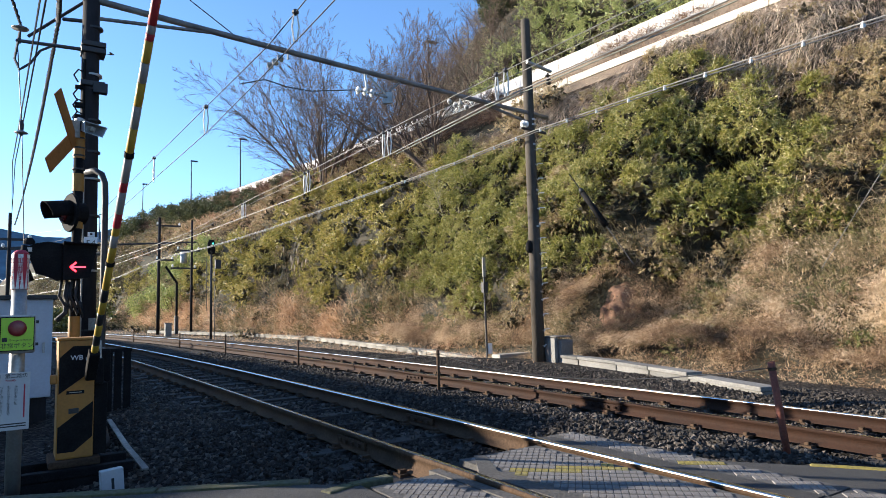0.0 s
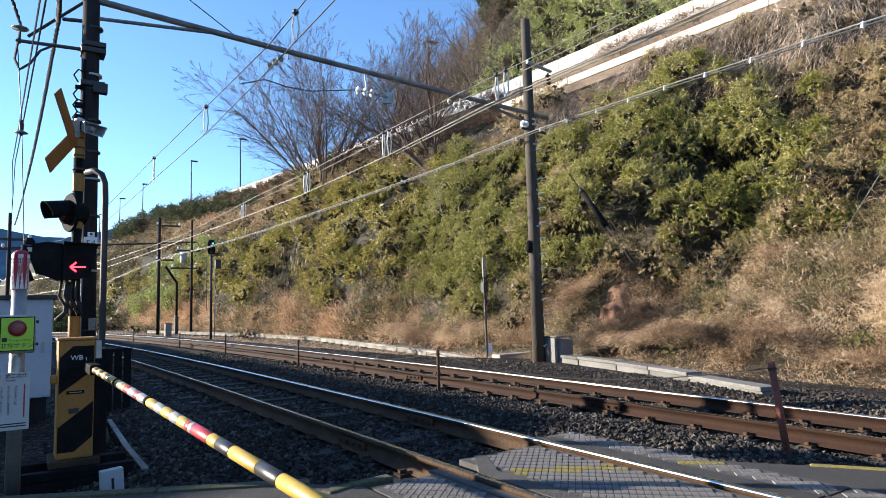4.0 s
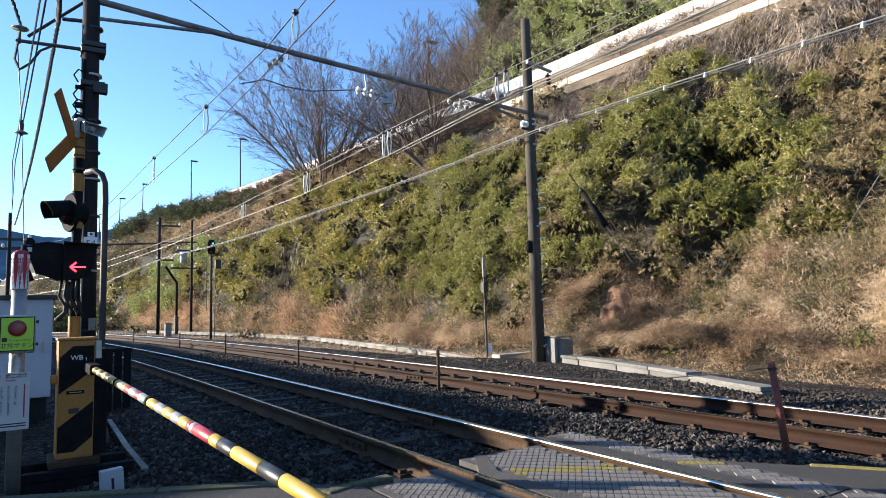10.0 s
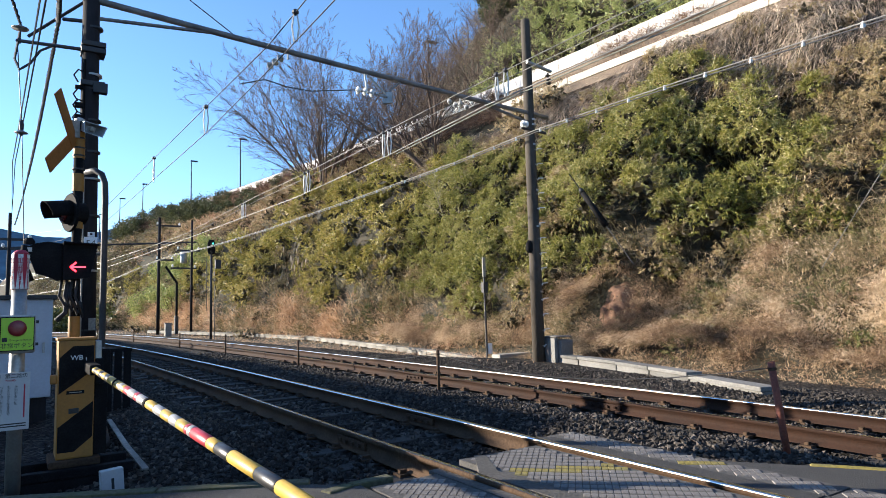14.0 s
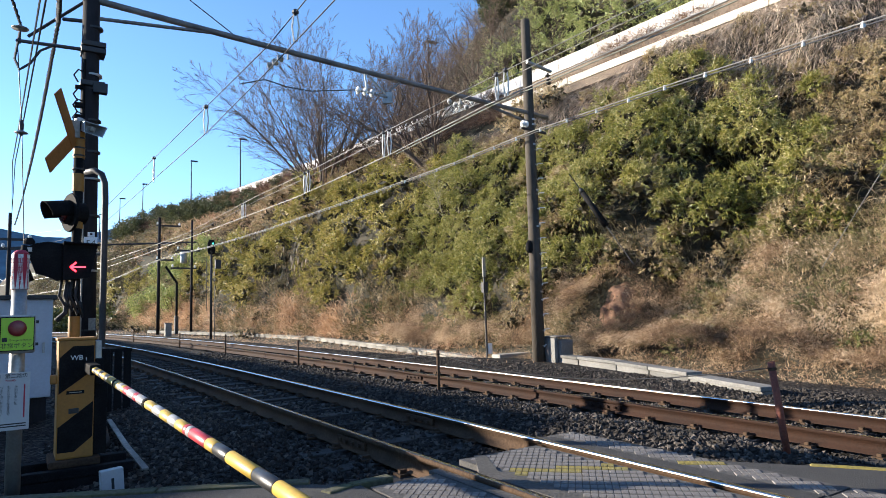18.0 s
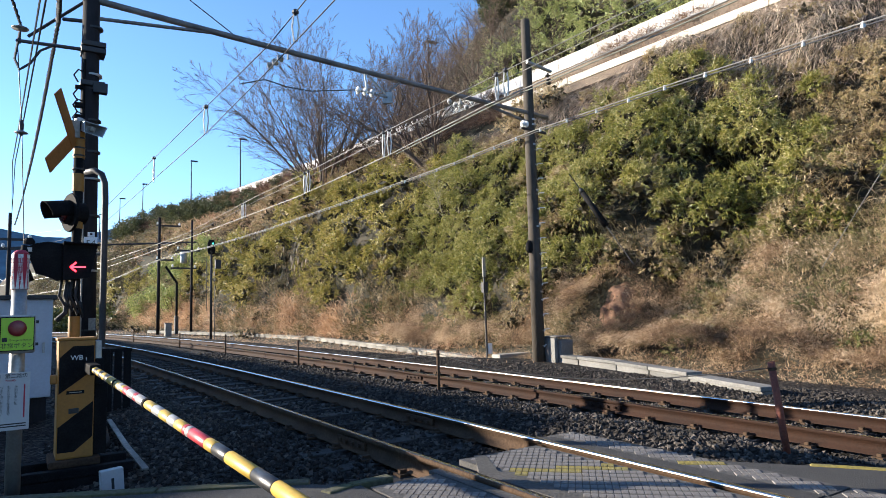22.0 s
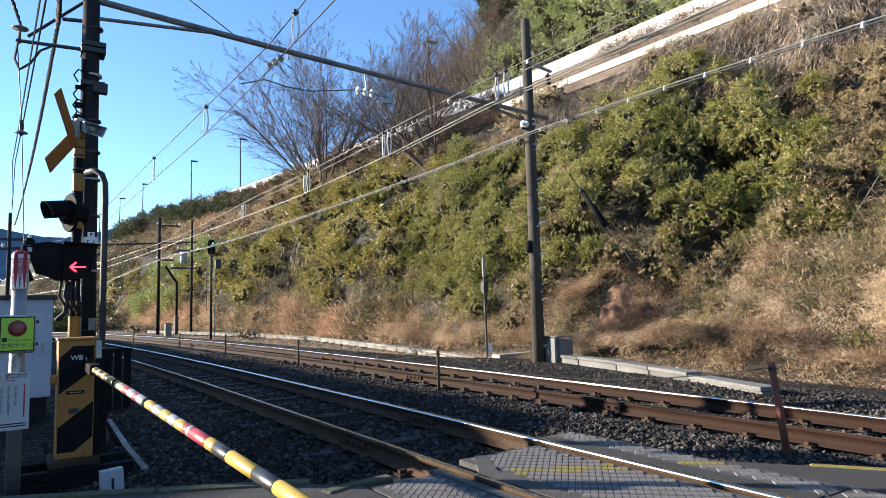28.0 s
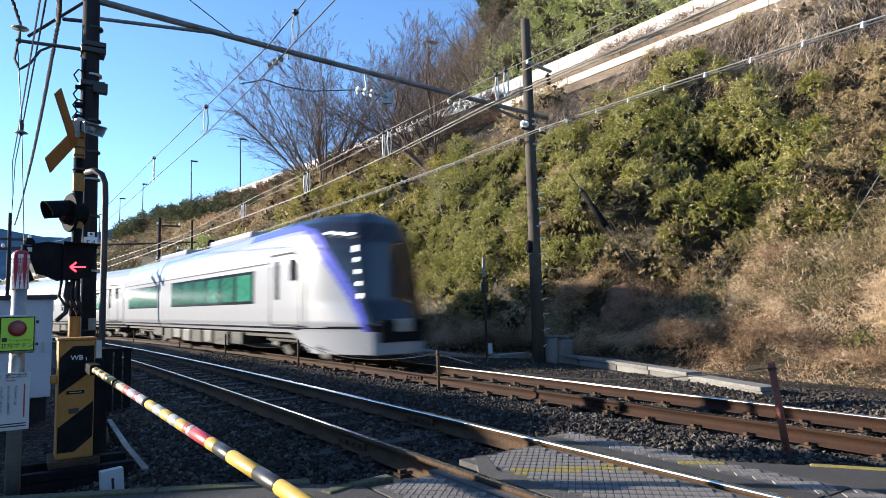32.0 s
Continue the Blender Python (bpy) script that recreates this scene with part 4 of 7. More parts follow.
# ---- along the foot of the slope ----
def trough(pts, w, h, material, step, label, name="cable_trough", gapy=0.02):
    """A row of concrete trough blocks with lids, laid end to end."""
    t = thing(name, Matrix(), label, "cable trough")
    pv = [Vector(p) for p in pts]
    rng = random.Random(4)
    me_b = finish(bx(-step / 2 + gapy, step / 2 - gapy, -w / 2, w / 2, -h, 0, bevel=0.015), "block", material)
    me_l = finish(bx(-step / 2 + 0.008, step / 2 - 0.008, -w / 2 - 0.03, w / 2 + 0.03, 0.004, 0.07, bevel=0.012), "lid", material)
    for a, b in zip(pv, pv[1:]):
        d = b - a
        k = max(1, int(d.length / step))
        fit_x = Matrix.Diagonal((d.length / k / step, 1, 1, 1))
        for i in range(k):
            p = a + d * ((i + 0.5) / k)
            r = math.atan2(d.y, d.x)
            o = new("block", me_b)
            o.parent = t
            o.matrix_basis = Matrix.Translation(p) @ Matrix.Rotation(r, 4, "Z") @ fit_x
            l = new("lid", me_l)
            l.parent = t
            l.matrix_basis = Matrix.Translation(p + Vector((0, 0, rng.uniform(-0.006, 0.006)))) @ Matrix.Rotation(r + rng.uniform(-0.012, 0.012), 4, "Z") @ fit_x
    return t


trough([(4.50, 9.0, -0.12), (4.13, 10.75, -0.04), (3.56, 13.12, -0.03), (2.62, 16.0, -0.05)], 0.24, 0.38, M_CONC_DIM, 1.2, "pale weathered concrete cable trough along the slope")
duct = trough([(1.0, 18.9, -0.31), (-1.35, 24.6, -0.31), (-6.6, 33.0, -0.12), (-11.6, 39.5, -0.08), (-15.5, 43.5, -0.05), (-24.0, 52.0, 0.02)], 0.26, 0.13, M_CONC_MID, 0.9,
              "long raised row of pale concrete duct lids on short stands")
me_s = finish(bx(-0.06, 0.06, -0.12, 0.12, -0.55, -0.10, bevel=0.01), "stand", M_CONC_DIM)
dp = [Vector(v) for v in ((1.0, 18.9, -0.31), (-1.35, 24.6, -0.31), (-6.6, 33.0, -0.12), (-11.6, 39.5, -0.08), (-15.5, 43.5, -0.05))]
for a, b in zip(dp, dp[1:]):
    k = int((b - a).length / 1.0)
    for i in range(k):
        o = new("stand", me_s)
        o.parent = duct
        o.matrix_basis = Matrix.Translation(a + (b - a) * (i / k)) @ Matrix.Rotation(math.atan2(b.y - a.y, b.x - a.x), 4, "Z")
bw = thing("service_box", at(2.72, 15.35, -0.36, YAW), "weathered concrete service box by the pole, side coloured as lit, front as shaded", "service box")
# Sunlit side slab coloured paler; the front's shade is put into dimmer concrete.
part("front_slab", bx(-0.36, 0.0, -0.16, -0.06, 0, 0.78, bevel=0.015), M_CONC_DIM, bw)
part("side_slab", bx(-0.45, -0.37, -0.16, 0.30, 0, 0.80, bevel=0.015), M_CONC, bw)
part("body", bx(-0.36, 0.10, -0.05, 0.34, 0, 0.74, bevel=0.02), M_CONC_DIM, bw)
part("cap", bx(-0.46, 0.06, -0.17, 0.34, 0.80, 0.825, bevel=0.008), M_CONC_DIM, bw)
ps = thing("marker_post", at(1.15, 17.9, -0.35), "thin grey post with a white topped sign holder", "post")
part("pole", tb([(0, 0, 0), (-0.03, 0, 2.9)], 0.03, seg=8), M_STEEL_DARK, ps)
part("sign", bx(-0.07, 0.03, -0.03, 0.03, 2.4, 2.95, bevel=0.02), M_CONC, ps, "narrow white weathered plate")
part("clamp_box", bx(-0.09, 0.06, -0.06, 0.06, 1.95, 2.25, bevel=0.015), M_STEEL_DARK, ps)
part("foot_box", bx(0.02, 0.15, -0.06, 0.06, 0.25, 0.55, bevel=0.015), M_WHITE, ps)
slabs = thing("concrete_slabs", at(1.75, 17.3, -0.35), "stacked old concrete slabs at the foot of the slope", "slabs")
part("slab", bx(-0.7, 0.6, -0.2, 0.2, 0.0, 0.16, bevel=0.02), M_POLE_DARK, slabs)
part("slab", bx(-0.5, 0.5, -0.15, 0.2, 0.165, 0.30, bevel=0.02), M_CONC, slabs)
lean = thing("leaning_pole", Matrix(), "short black capped pipe leaning out of the bamboo", "pipe")
La, Lb = Vector((3.42, 15.26, 3.892)), Vector((3.875, 14.98, 3.041))
part("pipe", tb([La, Lb], 0.065, 0.075, 12), M_BLACK, lean, smooth=True)
part("cap", tb([La + (La - Lb).normalized() * 0.02, La + (La - Lb).normalized() * 0.14], 0.075, 0.04, 12), M_STEEL_DARK, lean, smooth=True)
part("stay_wire", tb([La + (La - Lb) * 0.6, Lb + (Lb - La) * 1.1], 0.012, seg=5), M_WIRE_DARK, lean)

# rusty posts between the tracks, linked by a sagging rope
posts = [(-2.94, 5.36, -0.1, 0.77, 6), (-8.22, 5.35, -0.08, 0.64, 0), (-14.03, 5.35, -0.05, 0.62, 0), (-19.56, 5.2, 0.0, 0.6, 0), (-24.99, 5.0, 0.06, 0.5, 0), (-31.0, 4.3, 0.1, 0.5, 0), (-36.5, 3.4, 0.15, 0.5, 0)]
tops = []
for k, (s, n, z, h, tilt) in enumerate(posts):
    t = thing("guard_post", Matrix.Translation(sn(s, n, z - 0.15)) @ Matrix.Rotation(radians(-tilt), 4, "Y"),
              "rusty red steel post beside the far track" if k == 0 else "dark rusty brown guard post between the two tracks", "post", "guard posts")
    part("shaft", tb([(0, 0, 0), (0, 0, h + 0.15)], 0.029 if k == 0 else 0.024, seg=10), M_POST_RUST if k == 0 else M_RUST_DARK, t, smooth=True)
    part("top_ring", lathe(bmesh.new(), [(0.036 if k == 0 else 0.034, 0), (0.036 if k == 0 else 0.034, 0.025)], 10, Matrix.Translation((0, 0, h + 0.08))), M_RUST_DARK, t)
    tops.append(t.matrix_basis @ Vector((0, 0, h + 0.1)))
for a, b in zip(tops, tops[1:]):
    wire("guard_rope", [a, b], 0.005, M_STEEL_DARK, "thin dark rope sagging between guard posts", 0.22, 10, 4)

# ---- road on top of the slope ----
def hill_line(s, m, z):
    return Vector(hill_np(np.float64(s), np.float64(m))[:2]).to_3d() + Vector((0, 0, z + GRADE * s))


M_PARAPET = mat("stained parapet concrete", (0.80, 0.78, 0.75), 0.9, second=(0.24, 0.19, 0.15), scale=0.9, mix=0.5, fine=7, fine_amount=0.3, bump=0.3)
M_GIRDER = mat("pale beam concrete", (0.72, 0.66, 0.56), 0.9, second=(0.42, 0.34, 0.25), scale=1.2, mix=0.5, fine=9, fine_amount=0.25, bump=0.2)
# Beam underside's shade is put into this brown; the backing wall shares it.
M_UNDER = mat("concrete in underside shade brown", (0.15, 0.11, 0.08), 0.9, second=(0.14, 0.11, 0.08), scale=0.9, fine=12, bump=0.3)


def wall_run(name, s0, s1, step, m0, m1, z0, z1, material, label, parent=None):
    """Parapet sections end to end along the road."""
    t = thing(name, Matrix(), label, "road wall", kind="structure")
    s = s0
    while s < s1 - 0.01:
        e = min(s + step, s1)
        bm = bmesh.new()
        c = [hill_line(s + 0.02, m0, 0), hill_line(e - 0.02, m0, 0), hill_line(e - 0.02, m1, 0), hill_line(s + 0.02, m1, 0)]
        lo = [bm.verts.new(v + Vector((0, 0, z0))) for v in c]
        hi = [bm.verts.new(v + Vector((0, 0, z1))) for v in c]
        bm.faces.new(hi)
        bm.faces.new(lo[::-1])
        for i in range(4):
            bm.faces.new((lo[i], lo[(i + 1) % 4], hi[(i + 1) % 4], hi[i]))
        bmesh.ops.recalc_face_normals(bm, faces=bm.faces[:])
        part("section", bm, material, t)
        s = e
    return t


wall_run("road_parapet", -100, 6, 4.0, 24.45, 24.75, 13.55, 14.2, M_PARAPET, "white stained concrete parapet of the road above")
wall_run("retaining_wall", -100, 6, 8.0, 24.5, 24.74, 12.2, 13.54, M_UNDER, "brown backing wall added below the parapet")
wall_run("road_girder", -27, 6, 5.0, 22.95, 23.5, 11.96, 12.3, M_GIRDER, "pale concrete edge beam below the parapet")
wall_run("road_underside", -27, 6, 10.0, 23.02, 24.3, 11.55, 11.955, M_UNDER, "underside of the road beam, coloured brown as shade")
wall_run("upper_road", -100, 6, 8.0, 24.76, 33.0, 12.6, 13.2, M_ASPHALT, "asphalt road along the hill")


def road_lamp(s, m, z, h, label="tall thin street lamp on the upper road"):
    p = hill_line(s, m, z)
    t = thing("street_lamp", at(p.x, p.y, p.z), label, "street lamp", "street lamps")
    part("pole", tb([(0, 0, 0), (0, 0, h)], 0.09, 0.05, 8), M_STEEL_DARK, t)
    part("head", bx(-0.1, 0.75, -0.12, 0.12, h - 0.04, h + 0.12, bevel=0.03), M_STEEL_DARK, t)
    return t


# ---- the crossing's equipment ----
M_RED_LED = glow("red light arrow", (1.0, 0.02, 0.03), 3.2)
M_LIME = mat("fluorescent green sign", (0.42, 0.68, 0.03), 0.5, second=(0.37, 0.60, 0.035), scale=5, mix=0.3, fine=40, fine_amount=0.04, bump=0.02)
M_REDSIGN = mat("red sign paint", (0.40, 0.02, 0.05), 0.45, second=(0.32, 0.02, 0.045), scale=6, mix=0.3, fine=40, fine_amount=0.05, bump=0.03)
M_REDBTN = mat("dark red button", (0.19, 0.018, 0.02), 0.3, second=(0.22, 0.015, 0.018), scale=9, mix=0.3, bump=0.02)
M_NOTICE = mat("faded white plate", (0.50, 0.50, 0.50), 0.6, second=(0.40, 0.40, 0.40), scale=5, mix=0.3, fine=40, fine_amount=0.05, bump=0.03)
M_INK = mat("black lettering", (0.02, 0.02, 0.02), 0.6, bump=0)
M_INK_W = mat("white lettering", (0.75, 0.75, 0.73), 0.6, bump=0)
M_CABINET = mat("pale blue grey cabinet", (0.42, 0.46, 0.53), 0.45, second=(0.36, 0.39, 0.45), scale=2, mix=0.35, fine=30, fine_amount=0.05, bump=0.04)

G0 = at(-3.42, 5.95, -0.12)
gate = thing("barrier_machine", G0, "yellow and black striped crossing barrier machine", "barrier machine")
FY = -0.17      # front face
part("housing", bx(-0.145, 0.145, FY, 0.17, 0.06, 1.10, bevel=0.012), M_YELLOW, gate)
part("top_cap", bx(-0.155, 0.155, FY - 0.01, 0.18, 1.10, 1.125, bevel=0.008), M_YELLOW, gate)
part("base_plate", bx(-0.2, 0.2, -0.24, 0.24, 0.0, 0.06, bevel=0.01), M_RUST_DARK, gate)
for o in ([(-0.135, 0.63), (0.137, 0.83), (0.137, 1.05), (-0.03, 1.05), (-0.135, 0.95)], [(-0.135, 0.12), (-0.006, 0.12), (0.137, 0.24), (0.137, 0.55), (-0.135, 0.34)]):
    part("black_stripe", prism(bmesh.new(), o, FY - 0.005, FY + 0.001), M_BLACK, gate)
text("WB", 0.062, M_INK_W, gate, Matrix.Translation((0.0, FY - 0.007, 0.945)) @ Matrix.Rotation(math.pi / 2, 4, "X"))
text("1", 0.045, M_INK_W, gate, Matrix.Translation((0.075, FY - 0.007, 0.93)) @ Matrix.Rotation(math.pi / 2, 4, "X"))
part("maker_plate", bx(-0.075, 0.065, FY - 0.008, FY - 0.001, 0.625, 0.655), M_BLACK, gate)
part("plate_bar", bx(-0.055, 0.045, FY - 0.011, FY - 0.0085, 0.637, 0.643), M_STEEL, gate)
part("hatch", bx(-0.055, 0.025, FY - 0.012, FY - 0.001, 0.455, 0.50, bevel=0.004), M_STEEL_DARK, gate)
part("side_lug", bx(-0.20, -0.145, -0.14, -0.06, 0.72, 0.80, bevel=0.01), M_YELLOW, gate)
part("shaft_box", bx(0.147, 0.22, -0.16, 0.10, 0.70, 0.93, bevel=0.01), M_BLACK, gate)
part("motor_cover", bx(0.147, 0.20, -0.15, 0.05, 0.92, 1.09, bevel=0.008), M_STEEL, gate, "pale grey side box")
part("side_frame", bx(0.15, 0.26, -0.10, 0.14, 0.06, 0.70, bevel=0.01), M_BLACK, gate)
part("counterweight", bx(0.21, 0.31, 0.16, 0.55, 0.68, 1.0, bevel=0.02), M_BLACK, gate)
plinth = thing("concrete_plinth", G0 @ Matrix.Translation((0, 0, -0.38)), "dark concrete plinth under the barrier machine", "plinth")
part("block", bx(-0.42, 0.42, -0.30, 0.5, 0, 0.30, bevel=0.02), M_BLACK, plinth)
for q in (-0.26, 0.18):
    part("channel", bx(-0.46, 0.46, q - 0.05, q + 0.05, 0.30, 0.378, bevel=0.01), M_BLACK, plinth, "dark steel channel")

PIV = Vector((-3.13, 5.70, 0.74))
G0I = G0.inverted()
arm = new("barrier_arm")
arm.parent = gate
arm.matrix_basis = G0I @ Matrix.Translation(PIV) @ Matrix.Rotation(radians(-53), 4, "Z")
arm["label"] = "striped yellow and black barrier arm with red and white bands"
part("clamp", bx(-0.12, 0.20, -0.045, 0.045, -0.045, 0.045, bevel=0.018), M_BLACK, arm)
BANDS = ((0.30, "Y"), (0.42, "K"), (0.55, "Y"), (0.68, "K"), (0.82, "Y"), (0.96, "K"), (1.22, "Y"), (1.26, "B"), (1.42, "Y"), (1.54, "W"), (1.62, "Y"), (1.76, "R"), (1.97, "W"), (2.06, "R"),
         (2.28, "W"), (2.33, "B"), (2.53, "Y"), (2.71, "W"), (2.89, "Y"), (3.04, "W"), (3.20, "Y"), (3.25, "R"), (3.31, "W"), (3.57, "R"), (3.69, "Y"), (3.86, "K"), (4.16, "Y"), (4.36, "K"),
         (4.68, "Y"), (4.92, "K"), (5.24, "K"), (5.48, "Y"), (5.66, "W"), (5.84, "R"), (6.0, "Y"), (6.25, "K"))
MB = {"Y": M_ARM_Y, "K": M_ARM_K, "R": M_ARM_R, "W": M_ARM_W, "B": M_BLACK}
x0 = 0.18
for x1, c in BANDS:
    x1 = float(np.interp(x1, (0, 2.31, 3.66, 4.54, 5.13, 6.0, 6.3), (0, 2.16, 3.48, 4.38, 5.0, 5.94, 6.24)))
    r = 0.034 if c == "B" else 0.0285
    bm = lathe(bmesh.new(), [(r - 0.003, x0 + 0.0005), (r, x0 + 0.004), (r, x1 - 0.004), (r - 0.003, x1 - 0.0005)], 28, Matrix.Rotation(math.pi / 2, 4, "Y"))
    part("arm_band", bm, MB[c], arm, smooth=True)
    x0 = x1

# emergency button post
eb = thing("emergency_button_post", at(-3.315, 4.98, -0.14), "grey steel post with a red emergency button and signs", "button post")
part("post", tb([(0, 0, 0), (0, 0, 1.58)], 0.052, seg=20), M_STEEL, eb, smooth=True)
bm = bmesh.new()
lathe(bm, [(0.058, 1.555), (0.058, 1.80), (0.055, 1.84), (0.03, 1.862)], 24)
part("red_cap_sleeve", bm, M_REDSIGN, eb, "red sleeve with white pointed flags", smooth=False)
for k in (-1, 0, 1):
    a = radians(-90 + k * 58)
    ca, sa = math.cos(a), math.sin(a)
    bm = bmesh.new()
    for lo_, hi_ in ((-0.4, 0.4),):
        vs = []
        for ang, z in ((a - 0.46, 1.558), (a - 0.02, 1.558), (a - 0.24, 1.70)):
            vs.append(bm.verts.new((0.0605 * math.cos(ang), 0.0605 * math.sin(ang), z)))
        bm.faces.new(vs)
        vs = []
        for ang, z in ((a + 0.02, 1.558), (a + 0.46, 1.558), (a + 0.24, 1.70)):
            vs.append(bm.verts.new((0.0605 * math.cos(ang), 0.0605 * math.sin(ang), z)))
        bm.faces.new(vs)
    part("white_flag", bm, M_INK_W, eb)
    for i, ch in enumerate("非常ボタン"):
        text(ch, 0.040, M_INK_W, eb, Matrix.Rotation(a + math.pi / 2, 4, "Z") @ Matrix.Translation((0, -0.0605, 1.775 - i * 0.037)) @ Matrix.Rotation(math.pi / 2, 4, "X"))
    part("pictogram", bx(-0.018, 0.018, -0.0615, -0.0602, 1.797, 1.827, m=Matrix.Rotation(a + math.pi / 2, 4, "Z")), M_INK_W, eb)
gb = part("button_box", bx(-0.118, 0.118, -0.13, -0.06, 1.065, 1.355, bevel=0.018), M_STEEL, eb, "grey steel button box", at=Matrix.Translation((-0.004, 0, 0)))
part("green_face", bx(-0.105, 0.105, -0.135, -0.1305, 1.09, 1.335), M_LIME, gb, "fluorescent yellow green face with black border")
for b_ in ((-0.110, -0.104, 1.084, 1.341), (0.104, 0.110, 1.084, 1.341), (-0.104, 0.104, 1.084, 1.091), (-0.104, 0.104, 1.334, 1.341)):
    part("black_border", bx(b_[0], b_[1], -0.1365, -0.1308, b_[2], b_[3]), M_BLACK, gb)
part("red_button", lathe(bmesh.new(), [(0.060, 0), (0.060, 0.012), (0.045, 0.02), (0.025, 0.022)], 28, Matrix.Translation((0.0, -0.135, 1.255)) @ Matrix.Rotation(math.pi / 2, 4, "X")), M_REDBTN, gb, "dark red push button", smooth=True)
text("非常ボタン", 0.042, M_INK, gb, Matrix.Translation((0.0, -0.137, 1.122)) @ Matrix.Rotation(math.pi / 2, 4, "X"))
text("Emergency Button", 0.0185, M_INK, gb, Matrix.Translation((0.022, -0.137, 1.166)) @ Matrix.Rotation(math.pi / 2, 4, "X"))
part("pictogram", bx(-0.095, -0.064, -0.1375, -0.1352, 1.155, 1.186), M_INK, gb)
for z in (1.13, 1.30):
    part("bolt", tb([(0.118, -0.09, z), (0.138, -0.09, z)], 0.012, seg=8), M_STEEL_DARK, gb)
sg2 = part("notice_plate", bx(-0.135, 0.135, -0.075, -0.067, 0.49, 0.92, bevel=0.003), M_NOTICE, eb, "white notice plate with black and red writing", at=Matrix.Translation((-0.045, 0, 0)))
text("第二踏切", 0.036, M_INK, sg2, Matrix.Translation((0.045, -0.077, 0.893)) @ Matrix.Rotation(math.pi / 2, 4, "X"))
part("name_bar", bx(-0.125, -0.055, -0.0775, -0.0752, 0.88, 0.906), M_INK, sg2)
text("No.45", 0.026, M_REDSIGN, sg2, Matrix.Translation((0.01, -0.077, 0.862)) @ Matrix.Rotation(math.pi / 2, 4, "X"))
for body, x in (("上のボタンを", 0.045), ("もとらなくなるまで", 0.0), ("つよく押して下さい", -0.045)):
    for i, ch in enumerate(body):
        text(ch, 0.026, M_INK, sg2, Matrix.Translation((x, -0.077, 0.81 - i * 0.0245)) @ Matrix.Rotation(math.pi / 2, 4, "X"))
part("text_bar", bx(0.095, 0.105, -0.0775, -0.0752, 0.58, 0.83), M_REDSIGN, sg2)
part("text_bar", bx(-0.082, -0.076, -0.0775, -0.0752, 0.56, 0.82), M_INK, sg2)
part("text_bar", bx(-0.104, -0.098, -0.0775, -0.0752, 0.56, 0.82), M_INK, sg2)
part("text_bar", bx(-0.122, -0.117, -0.0775, -0.0752, 0.56, 0.80), M_INK, sg2)
for z in (0.515, 0.533):
    part("text_bar", bx(-0.115, 0.115, -0.0775, -0.0752, z, z + 0.009), M_INK, sg2)
part("cable_pipe", tb([(0.03, 0.03, 0.0), (0.03, 0.06, 0.5), (0.03, 0.055, 1.08)], 0.022, seg=10), M_STEEL_DARK, eb)

# warning signal mast
M0 = at(-3.69, 6.38, -0.12)
mast = thing("crossing_signal", M0, "black and yellow crossing warning mast with lamps, loudspeaker and crossed boards", "crossing signal")
part("pole", tb([(0, 0, 0), (0, 0, 3.30)], 0.046, seg=18), M_BLACK, mast, smooth=True)
for z0, z1 in ((2.92, 3.19), (2.58, 2.76), (2.20, 2.28), (1.12, 1.32), (0.55, 0.8)):
    part("yellow_sleeve", lathe(bmesh.new(), [(0.053, z0), (0.053, z1)], 18), M_YELLOW, mast)
for z in (2.94, 3.02, 3.12, 2.80):
    part("clamp_ring", lathe(bmesh.new(), [(0.059, z), (0.059, z + 0.016)], 18), M_STEEL_DARK, mast)
part("cap", lathe(bmesh.new(), [(0.05, 3.3), (0.05, 3.33), (0.02, 3.345)], 14), M_STEEL, mast)
for sgn in (1, -1):
    bm = bx(-0.50 if sgn > 0 else -0.60, 0.06, -0.006, 0.006, -0.075, 0.075, m=Matrix.Translation((-0.062, -0.075 - 0.014 * (sgn > 0), 3.10)) @ Matrix.Rotation(radians(62), 4, "Z") @ Matrix.Rotation(radians(44 * sgn + 5), 4, "Y"))
    cb = part("crossed_board", bm, M_BOARD, mast, "yellow board of the crossing sign, seen from the side")
mouth = [Vector(v) for v in ((0.030, -0.13, 3.29), (0.245, -0.09, 3.252), (0.20, -0.11, 3.137), (0.026, -0.15, 3.165))]
throat = [Vector((0.02, 0.06, 3.26)) + (v - Vector((0.125, -0.12, 3.21))) * 0.35 for v in mouth]
bm = bmesh.new()
va, vb = [bm.verts.new(v) for v in throat], [bm.verts.new(v) for v in mouth]
mc = sum(mouth, Vector()) / 4
vc = [bm.verts.new(mc + (v - mc) * 0.9) for v in mouth]
vd = [bm.verts.new(mc + (v - mc) * 0.45 + Vector((-0.03, 0.07, 0.02))) for v in mouth]
for i in range(4):
    k = (i + 1) % 4
    bm.faces.new((va[i], va[k], vb[k], vb[i]))
    bm.faces.new((vb[i], vb[k], vc[k], vc[i]))
    bm.faces.new((vc[i], vc[k], vd[k], vd[i]))
bm.faces.new(vd)
bm.faces.new(va[::-1])
bmesh.ops.recalc_face_normals(bm, faces=bm.faces[:])
sp = part("loudspeaker", bm, M_STEEL, mast, "grey square horn loudspeaker")
part("driver", tb([(-0.01, 0.10, 3.28), (-0.05, 0.16, 3.30)], 0.05, seg=14), M_STEEL, sp)
part("horn_core", lathe(bmesh.new(), [(0.03, 0), (0.026, 0.03), (0.01, 0.04)], 14, Matrix.Translation(mc + Vector((-0.02, 0.05, 0.01))) @ Matrix.Rotation(math.pi / 2, 4, "X")), M_CONC, sp)
